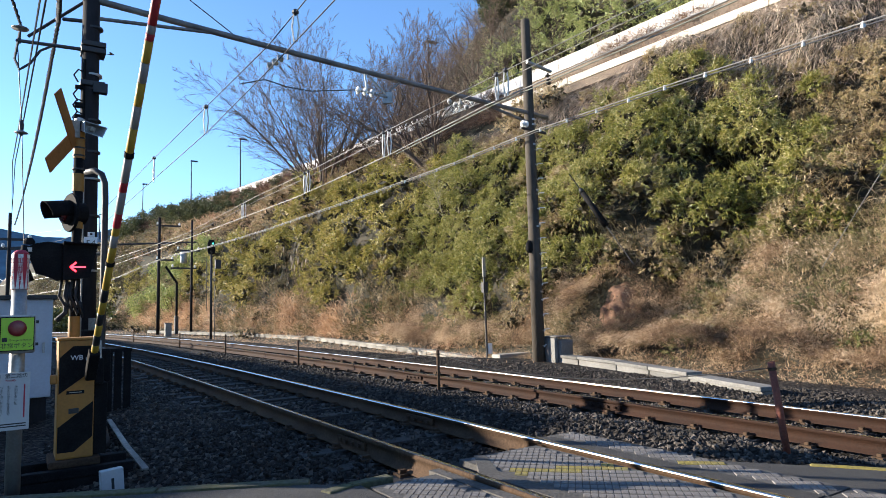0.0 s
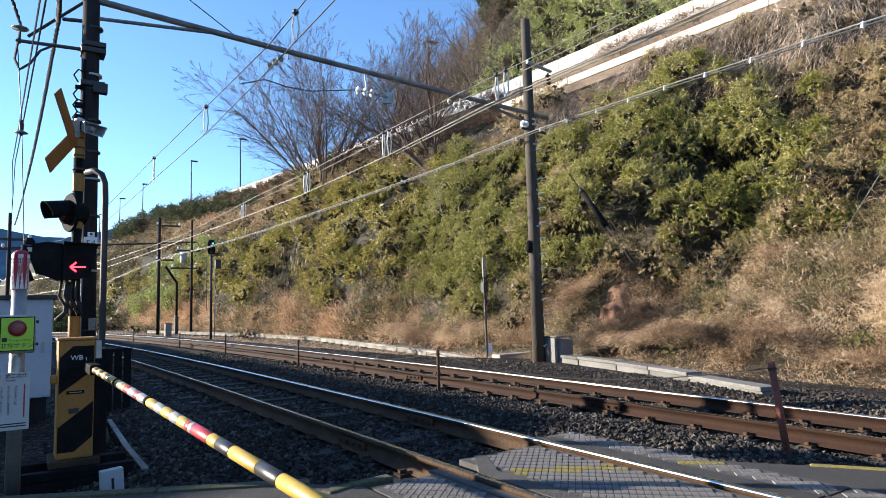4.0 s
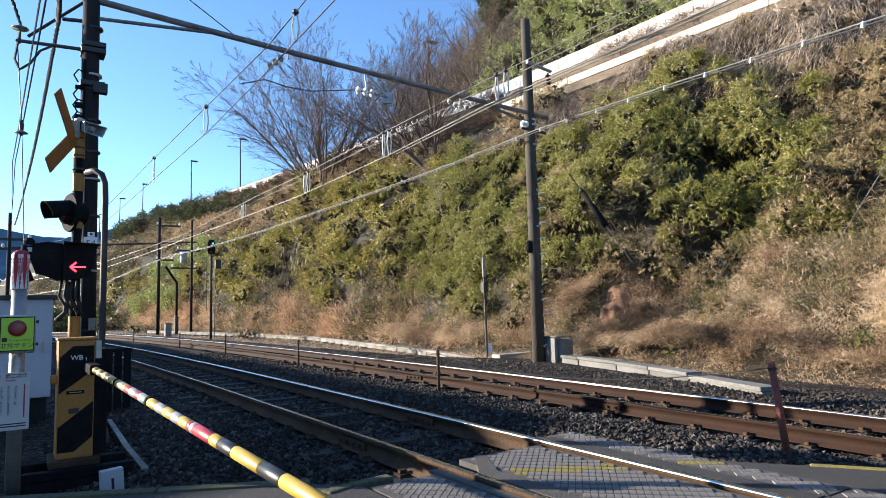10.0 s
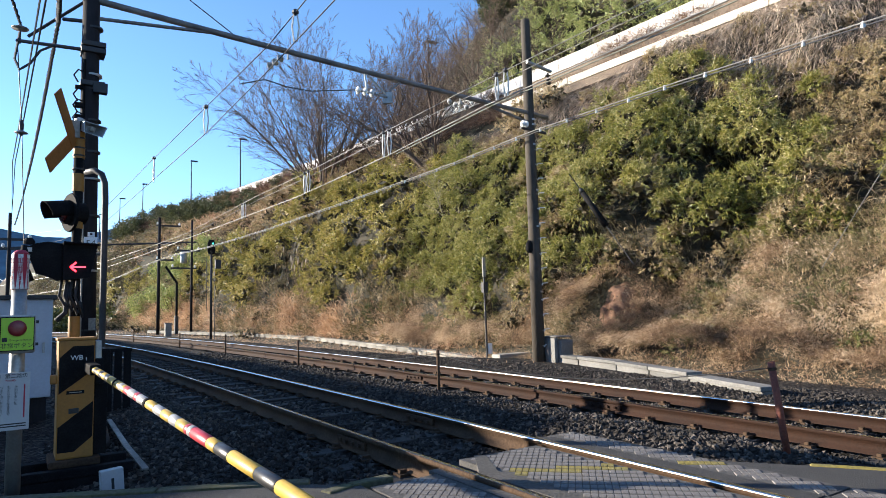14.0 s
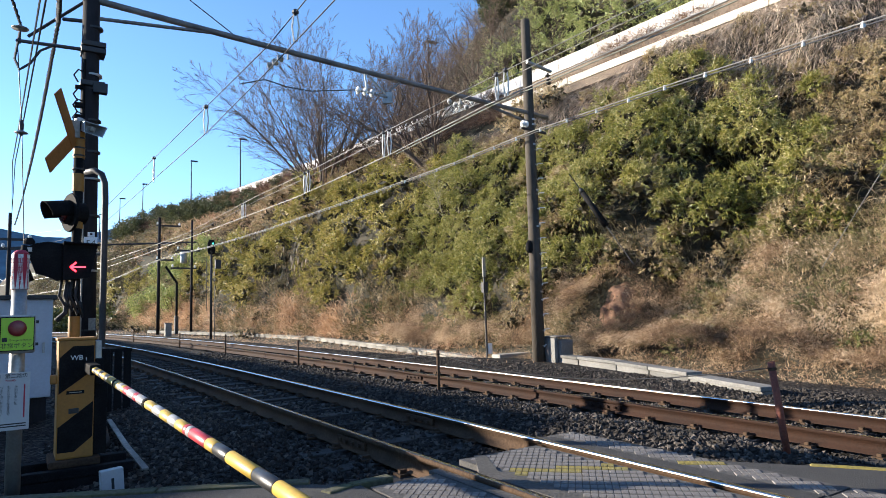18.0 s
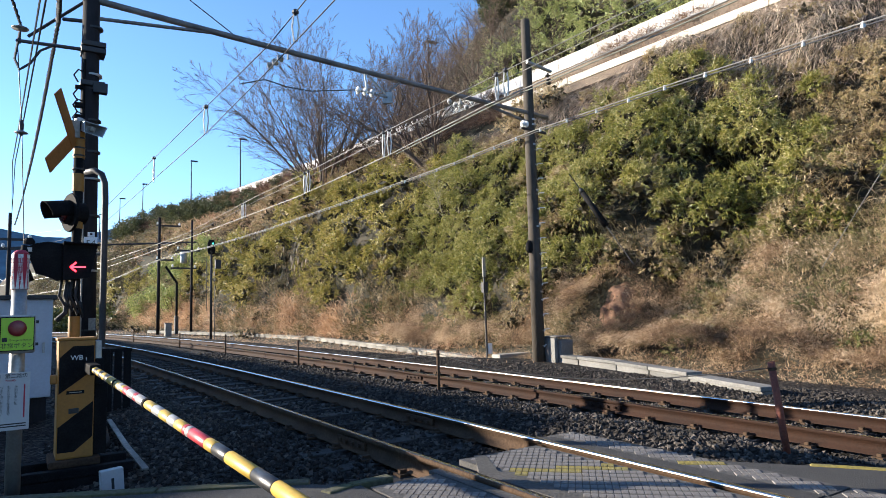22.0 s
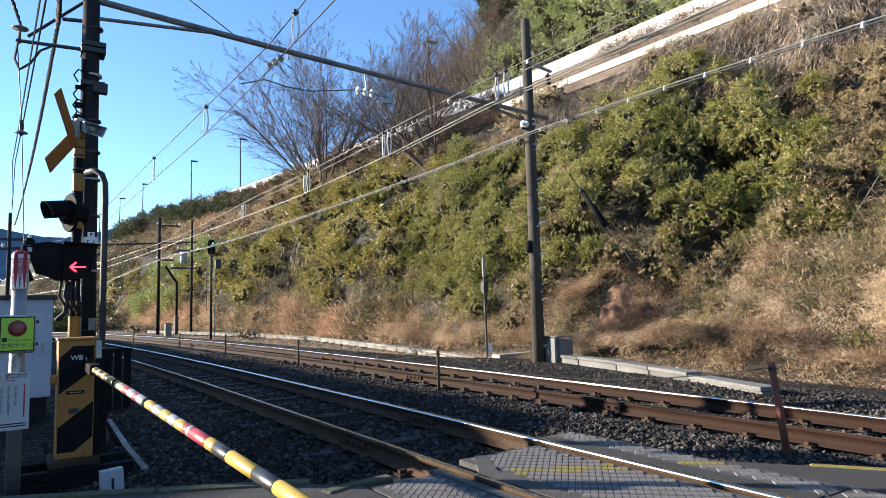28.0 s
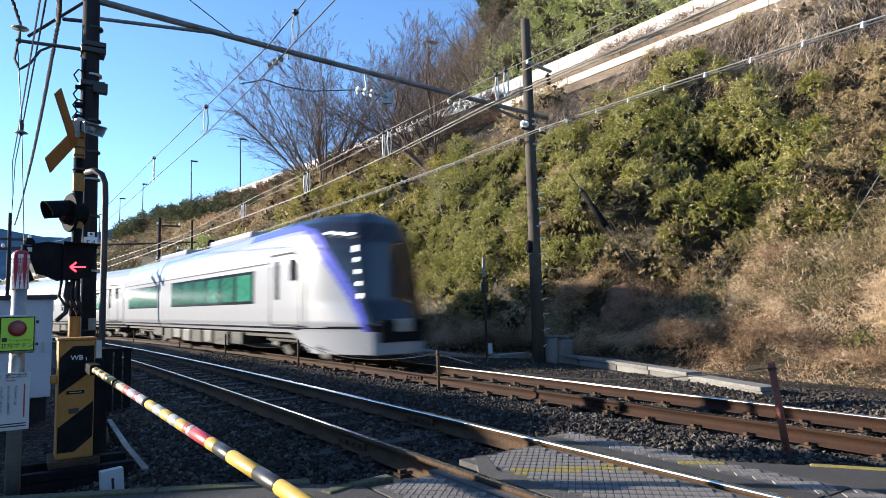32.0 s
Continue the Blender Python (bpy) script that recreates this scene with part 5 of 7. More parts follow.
part("bracket", bx(-0.02, 0.12, -0.02, 0.06, 3.24, 3.27), M_STEEL, sp)
part("junction_box", bx(-0.09, 0.0, -0.07, 0.05, 3.12, 3.30, bevel=0.01), M_CONC, mast, "pale junction box under the loudspeaker")


M_LENS = mat("unlit dark red lens", (0.06, 0.01, 0.012), 0.2, bump=0)


def lamp_head(z, x, ang, lit=False):
    """A round warning lamp on its disc, with a long hood, turned to the road."""
    m = Matrix.Translation((x, 0, z)) @ Matrix.Rotation(radians(ang), 4, "Z")
    d = part("lamp_disc", lathe(bmesh.new(), [(0.001, -0.015), (0.19, -0.015), (0.20, 0), (0.19, 0.015), (0.001, 0.015)], 28, m @ Matrix.Rotation(math.pi / 2, 4, "X")), M_BLACK, mast, "black backing disc of a warning lamp", smooth=False)
    part("lamp_body", lathe(bmesh.new(), [(0.06, -0.16), (0.11, -0.13), (0.12, 0.0), (0.12, 0.06)], 20, m @ Matrix.Rotation(math.pi / 2, 4, "X")), M_BLACK, d, smooth=True)
    bm = bmesh.new()
    n = 14
    a = [bm.verts.new(m @ Vector((0.125 * math.cos(q), -0.02, 0.125 * math.sin(q)))) for q in [math.pi * (-0.1 + 1.2 * i / n) for i in range(n + 1)]]
    b = [bm.verts.new(m @ Vector((0.12 * math.cos(q), -0.21 - 0.05 * math.sin(q), 0.12 * math.sin(q) - 0.03))) for q in [math.pi * (-0.1 + 1.2 * i / n) for i in range(n + 1)]]
    for i in range(n):
        bm.faces.new((a[i], a[i + 1], b[i + 1], b[i]))
    h = part("lamp_hood", bm, M_BLACK, d, smooth=True)
    so = h.modifiers.new("thick", "SOLIDIFY")
    so.thickness = 0.006
    part("lens", lathe(bmesh.new(), [(0.105, 0.06), (0.09, 0.08), (0.04, 0.09)], 20, m @ Matrix.Rotation(math.pi / 2, 4, "X")), M_LENS, d, smooth=True)


lamp_head(2.36, -0.06, -72)
# lower lamp cluster and the train direction indicator
ind = part("direction_box", prism(bmesh.new(), [(-0.115, 1.675), (0.11, 1.70), (0.175, 2.0), (0.17, 2.025), (-0.12, 2.03)], -0.17, -0.03), M_BLACK, mast, "black tapered box with a glowing red arrow")
part("box_hood", prism(bmesh.new(), [(-0.12, 2.045), (0.185, 2.03), (0.185, 2.018), (-0.12, 2.032)], -0.24, -0.02), M_BLACK, ind)
bm = bmesh.new()
box(bm, -0.050, 0.075, -0.176, -0.171, 1.793, 1.808)
for sgn in (1, -1):
    box(bm, 0, 0.068, -0.176, -0.171, -0.0075, 0.0075, m=Matrix.Translation((-0.057, 0, 1.8005)) @ Matrix.Rotation(radians(-42 * sgn), 4, "Y"))
part("lit_arrow", bm, M_RED_LED, ind, "glowing red arrow")
ls = part("side_lamp_box", prism(bmesh.new(), [(-0.407, 1.92), (-0.42, 1.99), (-0.34, 2.03), (-0.247, 2.047), (-0.123, 2.032), (-0.118, 1.68), (-0.163, 1.668), (-0.265, 1.72), (-0.34, 1.74)], -0.13, -0.02), M_BLACK, mast)
part("lamp_hood", tb([(-0.43, -0.10, 2.0), (-0.44, -0.14, 1.8), (-0.40, -0.16, 1.66)], 0.035, 0.05, 10), M_BLACK, ls, smooth=True)
part("lamp_cap", lathe(bmesh.new(), [(0.05, 0), (0.05, 0.03), (0.03, 0.06)], 12, Matrix.Translation((-0.40, -0.08, 2.02))), M_BLACK, ls)
part("reflector", bx(-0.435, -0.375, -0.135, -0.131, 1.945, 1.985), M_STEEL, ls)
part("mount_arm", bx(-0.12, 0.12, -0.03, 0.05, 2.0, 2.05), M_BLACK, mast)
for k in range(4):
    x = -0.12 + 0.045 * k
    part("cable_loop", tb([(x, -0.06, 1.68), (x - 0.02, -0.09, 1.52), (x + 0.05, -0.08, 1.40 - 0.03 * k), (0.05, -0.05, 1.46)], 0.014, seg=7), M_RUBBER, mast, smooth=True)
part("cable_end", tb([(-0.16, -0.06, 1.28), (-0.08, -0.06, 1.36), (-0.06, -0.06, 1.66)], 0.025, seg=8), M_RUBBER, mast, smooth=True)
# plate with the pole's number
npl = thing("pole_plate", at(-4.97, 9.0, 2.26), "small white number plate on the pole", "plate")
part("plate", bx(-0.115, 0.055, -0.01, 0.0, -0.13, 0.065, bevel=0.003), M_WHITE, npl)
part("upper_plate", bx(-0.07, 0.02, -0.012, 0.0, 0.07, 0.135, bevel=0.003), M_WHITE, npl)
part("fixing_strap", bx(-0.32, 0.0, 0.003, 0.015, -0.05, -0.02), M_STEEL_DARK, npl)
text("54", 0.125, M_INK, npl, Matrix.Translation((-0.03, -0.012, -0.03)) @ Matrix.Rotation(math.pi / 2, 4, "X"))
part("mark_bar", bx(-0.04, -0.01, -0.0145, -0.0122, 0.09, 0.12), M_INK, npl)

# bent steel pipe frame behind the mast
pf = thing("pipe_frame", Matrix(), "dark bent steel pipe post beside the pole", "pipe post")
part("pipe", tb([(-5.35, 9.45, 3.37), (-5.14, 9.3, 3.36), (-5.03, 9.3, 3.30), (-4.98, 9.3, 3.16), (-4.97, 9.3, 2.9), (-4.97, 9.3, 0.5), (-4.97, 9.3, -0.35)], 0.045, seg=12), M_STEEL_DARK, pf, smooth=True)
part("cross_rail", tb([(-5.3, 9.35, 2.12), (-4.96, 9.3, 2.12)], 0.03, seg=8), M_STEEL_DARK, pf)

# low black fence behind the barrier
fn = thing("low_fence", at(-4.95, 9.55, -0.3), "low black steel fence panel by the track", "fence")
part("top_rail", bx(-0.35, 0.27, -0.025, 0.025, 0.97, 1.02), M_BLACK, fn)
for k in range(5):
    part("slat", bx(-0.34 + k * 0.125, -0.24 + k * 0.125, -0.015, 0.015, 0.0, 0.97), M_BLACK, fn)

# white cabinet behind
cab = thing("equipment_cabinet", at(-6.35, 9.3, -0.35), "large pale blue white equipment cabinet", "cabinet")
part("body", bx(-1.0, 0.55, -0.35, 0.35, 0.42, 1.82, bevel=0.02), M_CABINET, cab)
part("roof", bx(-1.05, 0.60, -0.40, 0.40, 1.82, 1.88, bevel=0.01), M_STEEL_DARK, cab)
part("plinth", bx(-0.95, 0.50, -0.30, 0.30, 0.0, 0.42, bevel=0.01), M_POLE_DARK, cab)
part("door_seam", bx(-0.24, -0.23, -0.354, -0.3495, 0.46, 1.78), M_STEEL_DARK, cab)
part("door_handle", bx(0.43, 0.46, -0.385, -0.35, 1.05, 1.2, bevel=0.006), M_STEEL, cab)

# white block marked 1
mk = thing("marker_block", at(-2.66, 5.20, -0.24, FACE + 0.1) @ Matrix.Rotation(radians(-4), 4, "Y"), "small white concrete marker block with a black stroke", "marker")
part("block", bx(-0.082, 0.082, -0.02, 0.06, 0.0, 0.22, bevel=0.006), M_NOTICE, mk)
part("stroke", bx(-0.010, 0.010, -0.0225, -0.0203, 0.07, 0.155), M_INK, mk)
pl = thing("fallen_strip", Matrix(), "thin pale strip lying on the ballast", "strip")
bm = bmesh.new()
for a, b in (((-4.49, 8.63, -0.17), (-3.35, 6.81, -0.165)), ((-3.35, 6.81, -0.165), (-2.70, 5.83, -0.17))):
    a, b = Vector(a), Vector(b)
    box(bm, 0, (b - a).length + 0.01, -0.028, 0.028, -0.008, 0.008, bevel=0.003, m=Matrix.Translation(a) @ (b - a).to_track_quat("X", "Z").to_matrix().to_4x4())
part("strip", bm, M_CONC_MID, pl)
pipe2 = thing("ground_pipe", Matrix(), "dark pipe lying on the ballast beside the barrier", "pipe")
part("pipe", tb([(-4.55, 8.5, -0.17), (-3.75, 7.1, -0.18)], 0.07, seg=10), M_STEEL_DARK, pipe2, smooth=True)

# a kite gliding over the valley
kite = thing("bird", Matrix(), "dark brown kite gliding in the sky", "bird")
M_BIRD = mat("dark brown plumage", (0.045, 0.033, 0.024), 0.9, second=(0.025, 0.02, 0.016), scale=8, bump=0)
part("body", tb([(-0.30, 0, 0), (-0.1, 0, 0.0), (0.12, 0, 0.01), (0.28, 0, 0.02)], 0.05, seg=8, radii=[0.03, 0.07, 0.065, 0.025]), M_BIRD, kite, smooth=True)
part("tail", prism(bmesh.new(), [(-0.28, -0.01), (-0.56, -0.012), (-0.56, 0.0), (-0.28, 0.01)], -0.1, 0.1), M_BIRD, kite)
for sy in (-1, 1):
    bm = bmesh.new()
    o = [(0.12, 0.03), (0.16, 0.35), (0.05, 0.75), (-0.08, 0.72), (-0.10, 0.35), (-0.10, 0.03)]
    lo = [bm.verts.new((x, sy * y, 0.02 + 0.12 * y)) for x, y in o]
    hi = [bm.verts.new((x, sy * y, 0.035 + 0.12 * y)) for x, y in o]
    bm.faces.new(lo[::-1])
    bm.faces.new(hi)
    for i in range(6):
        bm.faces.new((lo[i], lo[(i + 1) % 6], hi[(i + 1) % 6], hi[i]))
    bmesh.ops.recalc_face_normals(bm, faces=bm.faces[:])
    part("wing", bm, M_BIRD, kite)


# ---- the train: x forwards from the nose, y away from the camera, z above the rails ----
M_TRAIN = mat("train white paint", (0.262, 0.272, 0.300), 0.3, second=(0.24, 0.25, 0.277), scale=0.6, mix=0.3, fine=8, fine_amount=0.02, bump=0.0, coat=0.3)
M_PURPLE = mat("violet stripe paint", (0.085, 0.085, 0.46), 0.25, second=(0.07, 0.07, 0.40), scale=2, mix=0.3, fine=8, fine_amount=0.02, bump=0, coat=0.3)
M_NOSE = mat("black glass front", (0.012, 0.013, 0.018), 0.12, spec=0.6, second=(0.02, 0.02, 0.026), scale=2, mix=0.3, fine=8, fine_amount=0.05, bump=0)
M_ROOF = mat("blue grey roof", (0.30, 0.33, 0.42), 0.5, second=(0.22, 0.25, 0.33), scale=1, fine=10, fine_amount=0.05, bump=0.05)
M_WIN = mat("green tinted window", (0.022, 0.10, 0.07), 0.12, second=(0.03, 0.13, 0.09), scale=1.5, mix=0.4, fine=6, fine_amount=0.2, bump=0, spec=0.35, obj_random=0.5)
M_UNDERCAR = mat("dirty underframe", (0.028, 0.027, 0.027), 0.8, second=(0.05, 0.045, 0.04), scale=2.5, fine=20, fine_amount=0.3, bump=0.2)
M_UNDERBOX = mat("grey equipment box", (0.06, 0.06, 0.062), 0.6, second=(0.035, 0.034, 0.032), scale=2.5, fine=20, bump=0.1)
M_LED = glow("white head lamp", (1.0, 0.96, 0.86), 0.7)

BODY = ((1.38, 0.70), (1.45, 0.95), (1.46, 1.30), (1.46, 1.9), (1.455, 2.35), (1.42, 2.70), (1.33, 3.0), (1.16, 3.24), (0.90, 3.40), (0.5, 3.49), (0.0, 3.52))


def section(k):
    """Half outline refined, mirrored into a ring from the camera side's sill over the roof to the other sill."""
    ys = np.array([b[0] for b in BODY])
    zs = np.array([b[1] for b in BODY])
    t = np.linspace(0, len(BODY) - 1, k)
    y, z = np.interp(t, range(len(BODY)), ys), np.interp(t, range(len(BODY)), zs)
    return np.concatenate([-y, y[::-1][1:]]), np.concatenate([z, z[::-1][1:]])


def loft(rings, parent, name, pick, mats, label=""):
    v = np.stack(rings)
    n, k = v.shape[:2]
    idx = np.arange(n * k).reshape(n, k)
    f = np.stack([idx[:-1, :-1], idx[:-1, 1:], idx[1:, 1:], idx[1:, :-1]], -1).reshape(-1, 4)
    me = mesh_np(name, v.reshape(-1, 3), f, mats[0], True)
    for mm in mats[1:]:
        me.materials.append(mm)
    c = v.reshape(-1, 3)[f].mean(1)
    me.polygons.foreach_set("material_index", pick(c).astype(np.int32))
    o = new(name, me)
    o.parent = parent
    if label:
        o["label"] = label
    return o


def car(length, lead, label):
    t = thing("train_car", Matrix(), label, "train car", "train cars")
    y, z = section(81)
    rings = []
    if lead:
        xs = np.concatenate([np.linspace(-length, -4.5, 16), np.arange(-4.4, 0.001, 0.035)])
    else:
        xs = np.linspace(-length, 0, 18)
    for x in xs:
        f = np.clip((x + 3.2) / 3.2, 0, 1) if lead else 0.0
        wy = 1 - 0.50 * f ** 2.6
        rise = z + 0.08 * np.clip((x + 6.5) / 3.0, 0, 1) * np.clip((z - 2.6) / 0.9, 0, 1) if lead else z
        zz = 0.7 + (rise - 0.7) * (1 - 0.03 * f ** 4)
        low = np.where(z < 0.72, -0.46 * np.clip((x + 2.6) / 0.9, 0, 1), 0.0) if lead else 0.0
        back = -f ** 1.3 * np.interp(zz, (0.6, 0.9, 1.4, 2.75, 3.2, 3.6), (0, 0.0, 0.30, 0.55, 0.8, 1.35))
        rings.append(np.stack([x + back, y * wy, zz + low], -1))
    if lead:
        last = rings[-1]
        for a in np.linspace(0.1, 1.0, 10):
            c, q = math.cos(a * math.pi / 2), math.sin(a * math.pi / 2)
            rings.append(np.stack([last[:, 0] + 0.16 * q, last[:, 1] * max(c, 0.001), last[:, 2]], -1))

    def pick(c):
        m = np.zeros(len(c), int)
        m[c[:, 2] > 3.34] = 1
        if lead:
            # the black front reaches further back the higher it is; a violet line runs along its edge
            edge = np.interp(c[:, 2], (0.6, 1.0, 2.0, 2.8, 3.1, 3.4), (-0.02, -0.16, -0.75, -1.35, -1.75, -2.9))
            up = c[:, 2] > 0.66
            m[(c[:, 0] > edge - np.interp(c[:, 2], (0.6, 3.0), (0.10, 0.42))) & up] = 2
            m[(c[:, 0] > edge) & up] = 3
            m[(c[:, 2] > 3.36) & (c[:, 0] > -4.2)] = 3
            m[(c[:, 2] > 3.12) & (c[:, 2] < 3.38) & (c[:, 0] > -5.5) & (m != 3)] = 2
            m[(c[:, 2] > 0.79) & (c[:, 2] < 0.84) & (c[:, 0] > -2.3) & (m == 0)] = 3
        return m

    body = loft(rings, t, "body", pick, [M_TRAIN, M_ROOF, M_PURPLE, M_NOSE], "glossy white body with a violet edge stripe" if lead else "glossy white body with a blue grey roof")
    for ring, nm in ((rings[0], "rear_wall"), (rings[-1], "front_wall")):
        if lead and nm == "front_wall":
            continue
        bm = bmesh.new()
        bm.faces.new([bm.verts.new(p) for p in ring])
        part(nm, bm, M_UNDERCAR, t)
    if lead:
        for sy in (-1, 1):
            for i in range(5):
                zc = 1.50 + 0.27 * i
                bk = float(np.interp(zc, (0.6, 0.9, 1.4, 2.75, 3.2), (0, 0.0, 0.30, 0.55, 0.8)))
                part("head_lamp", bx(-0.03, 0.03, -0.042, 0.042, -0.075, 0.075, bevel=0.015,
                                     m=Matrix.Translation((-0.08 - bk - (0.05 if sy > 0 else 0.0), sy * 0.752, zc)) @ Matrix.Rotation(radians(55 * sy), 4, "Z")), M_LED, t, "bright white lamp block")
            for i in range(3 if sy < 0 else 0):
                part("marker_lamp", bx(-0.10, 0.10, -0.02, 0.02, -0.025, 0.025, bevel=0.008,
                                       m=Matrix.Translation((-0.72 - 0.25 * i, sy * (0.83 + 0.13 * i), 2.92 + 0.03 * i)) @ Matrix.Rotation(radians(-35 * sy), 4, "Z")), M_LED, t)
        part("front_skirt", bx(-0.8, 0.01, -0.66, 0.66, 0.22, 0.46, bevel=0.06), M_TRAIN, t, "white lower lip of the nose")
        part("coupler_recess", bx(-0.1, 0.165, -0.58, 0.58, 0.50, 0.98, bevel=0.04), M_BLACK, t)
        part("coupler_cover", bx(0.12, 0.21, -0.22, 0.22, 0.72, 1.00, bevel=0.02), M_CONC, t, "pale grey coupler cover plate")
    groups = [(-12.9, -4.9, 6)] if lead else [(-9.2, -2.6, 6), (-17.4, -10.8, 6)]
    doors = [(-3.75, -1.95)] if lead else [(-1.9, -0.7), (-19.6, -18.4)]
    if lead:
        groups.append((-20.0, -15.0, 5))
    for sy in (-1, 1):
        yy = sy * 1.462
        for a, b, k in groups:
            bd = part("window_band", bx(a - 0.08, b + 0.08, yy - 0.008, yy + 0.008, 1.42, 2.30, bevel=0.003), M_NOSE, t, "black window band")
            w = (b - a) / k
            for i in range(k):
                part("pane", bx(a + i * w + 0.10, a + (i + 1) * w - 0.10, yy - 0.014, yy + 0.014, 1.50, 2.22, bevel=0.004), M_WIN, bd, "green tinted pane")
        for a, b in doors:
            dr = bmesh.new()
            for q in ((a, a + 0.03, 0.9, 2.6), (b - 0.03, b, 0.9, 2.6), (a, b, 0.87, 0.9), (a, b, 2.6, 2.63)):
                box(dr, q[0], q[1], yy - 0.006, yy + 0.006, q[2], q[3])
            dd = part("door_seal", dr, M_UNDERCAR, t)
            mid = (a + b) / 2
            part("door_window", bx(mid - 0.55, mid - 0.32, yy - 0.008, yy + 0.008, 1.5, 2.45), M_NOSE, dd)
            part("door_window", bx(mid + 0.32, mid + 0.6, yy - 0.008, yy + 0.008, 1.95, 2.45), M_NOSE, dd)
        part("belt_line", bx(-length + 0.3, -3.9 if lead else -0.3, yy - 0.004, yy + 0.004, 2.42, 2.45), M_UNDERCAR, t)
        part("sill_line", bx(-length + 0.2, -2.2 if lead else -0.2, sy * 1.447 - 0.008, sy * 1.447 + 0.008, 0.80, 0.835), M_NOSE, t)
    # underframe, equipment and bogies
    part("underframe", bx(-length + 0.2, -1.8 if lead else -0.2, -1.2, 1.2, 0.55, 0.72), M_UNDERCAR, t)
    rng = random.Random(int(length * 10))
    x = -length + 5.2
    while x < -6.0:
        w = rng.uniform(0.7, 1.9)
        part("equipment_box", bx(x, min(x + w, -5.6), -1.30, 1.30, rng.uniform(0.22, 0.34), 0.64, bevel=0.03), rng.choice([M_UNDERCAR, M_UNDERBOX, M_UNDERCAR]), t)
        x += w + rng.uniform(0.12, 0.4)
    for cx in ((-3.4 if lead else -3.0), -length + 3.0):
        bg = part("bogie_frame", bx(cx - 1.5, cx + 1.5, -1.05, 1.05, 0.42, 0.62, bevel=0.05), M_UNDERCAR, t)
        for dx in (-1.05, 1.05):
            for sy in (-1, 1):
                part("wheel", lathe(bmesh.new(), [(0.43, -0.07), (0.43, 0.0), (0.40, 0.06), (0.12, 0.07)], 24,
                                    Matrix.Translation((cx + dx, sy * 0.57, 0.43)) @ Matrix.Rotation(-sy * math.pi / 2, 4, "X")), M_UNDERCAR, bg)
                part("axle_box", bx(cx + dx - 0.18, cx + dx + 0.18, sy * 0.9 - 0.12, sy * 0.9 + 0.12, 0.3, 0.58, bevel=0.03), M_UNDERBOX, bg)
    # roof gear
    for k in range(2):
        a = -length * (0.42 + 0.32 * k)
        part("roof_unit", bx(a - 1.9, a + 1.9, -0.75, 0.75, 3.44, 3.66, bevel=0.06), M_TRAIN, t, "white roof unit")
    return t


TRAIN = [(car(21.2, True, "white express train lead car with black glass nose and violet stripe"), 0.0, 21.2)]
c2 = car(20.2, False, "white express train coach with green tinted windows")
TRAIN.append((c2, 21.6, 20.2))
for k in (1, 2, 3):
    TRAIN.append((copy_thing(c2, Matrix()), 21.6 + 20.6 * k, 20.2))


# ---- vegetation on the slope ----
OUTWARD = np.array([UY * 0.72, -UX * 0.72, 0.69])


def leaf_quads(c, d, side, length, width):
    """Pointed leaves: c base, d way, side across."""
    tip = c + d * length[:, None]
    mid = c + d * (length * 0.42)[:, None]
    a = mid + side * (width / 2)[:, None]
    b = mid - side * (width / 2)[:, None]
    return np.stack([c, a, tip, b], 1)


def slim_leaves(c, d, side, length, width):
    """Narrow leaves that taper to a point."""
    return np.stack([c + side * (width / 2)[:, None], c + d * length[:, None], c - side * (width / 2)[:, None]], 1)


def unit(v):
    return v / np.maximum(np.linalg.norm(v, axis=-1, keepdims=True), 1e-6)


def add_leaves(name, leaves, material, label, category):
    n, k = leaves.shape[:2]
    ob = new(name, mesh_np(name, leaves.reshape(-1, 3), np.arange(n * k).reshape(n, k), material))
    return tagged(ob, label, category, kind="stuff")


def clump_places(s0, s1, m0, m1, step, seed, keep):
    """Unevenly spaced clump centres on the slope."""
    rng = np.random.RandomState(seed)
    a, b = np.meshgrid(np.arange(s0, s1, step), np.arange(m0, m1, step * 0.72), indexing="ij")
    a = (a + rng.uniform(-0.42, 0.42, a.shape) * step).ravel()
    b = (b + rng.uniform(-0.42, 0.42, b.shape) * step * 0.72).ravel()
    k = rng.rand(a.size) < np.clip(keep(a, b), 0, 1)
    return np.c_[a, b][k]


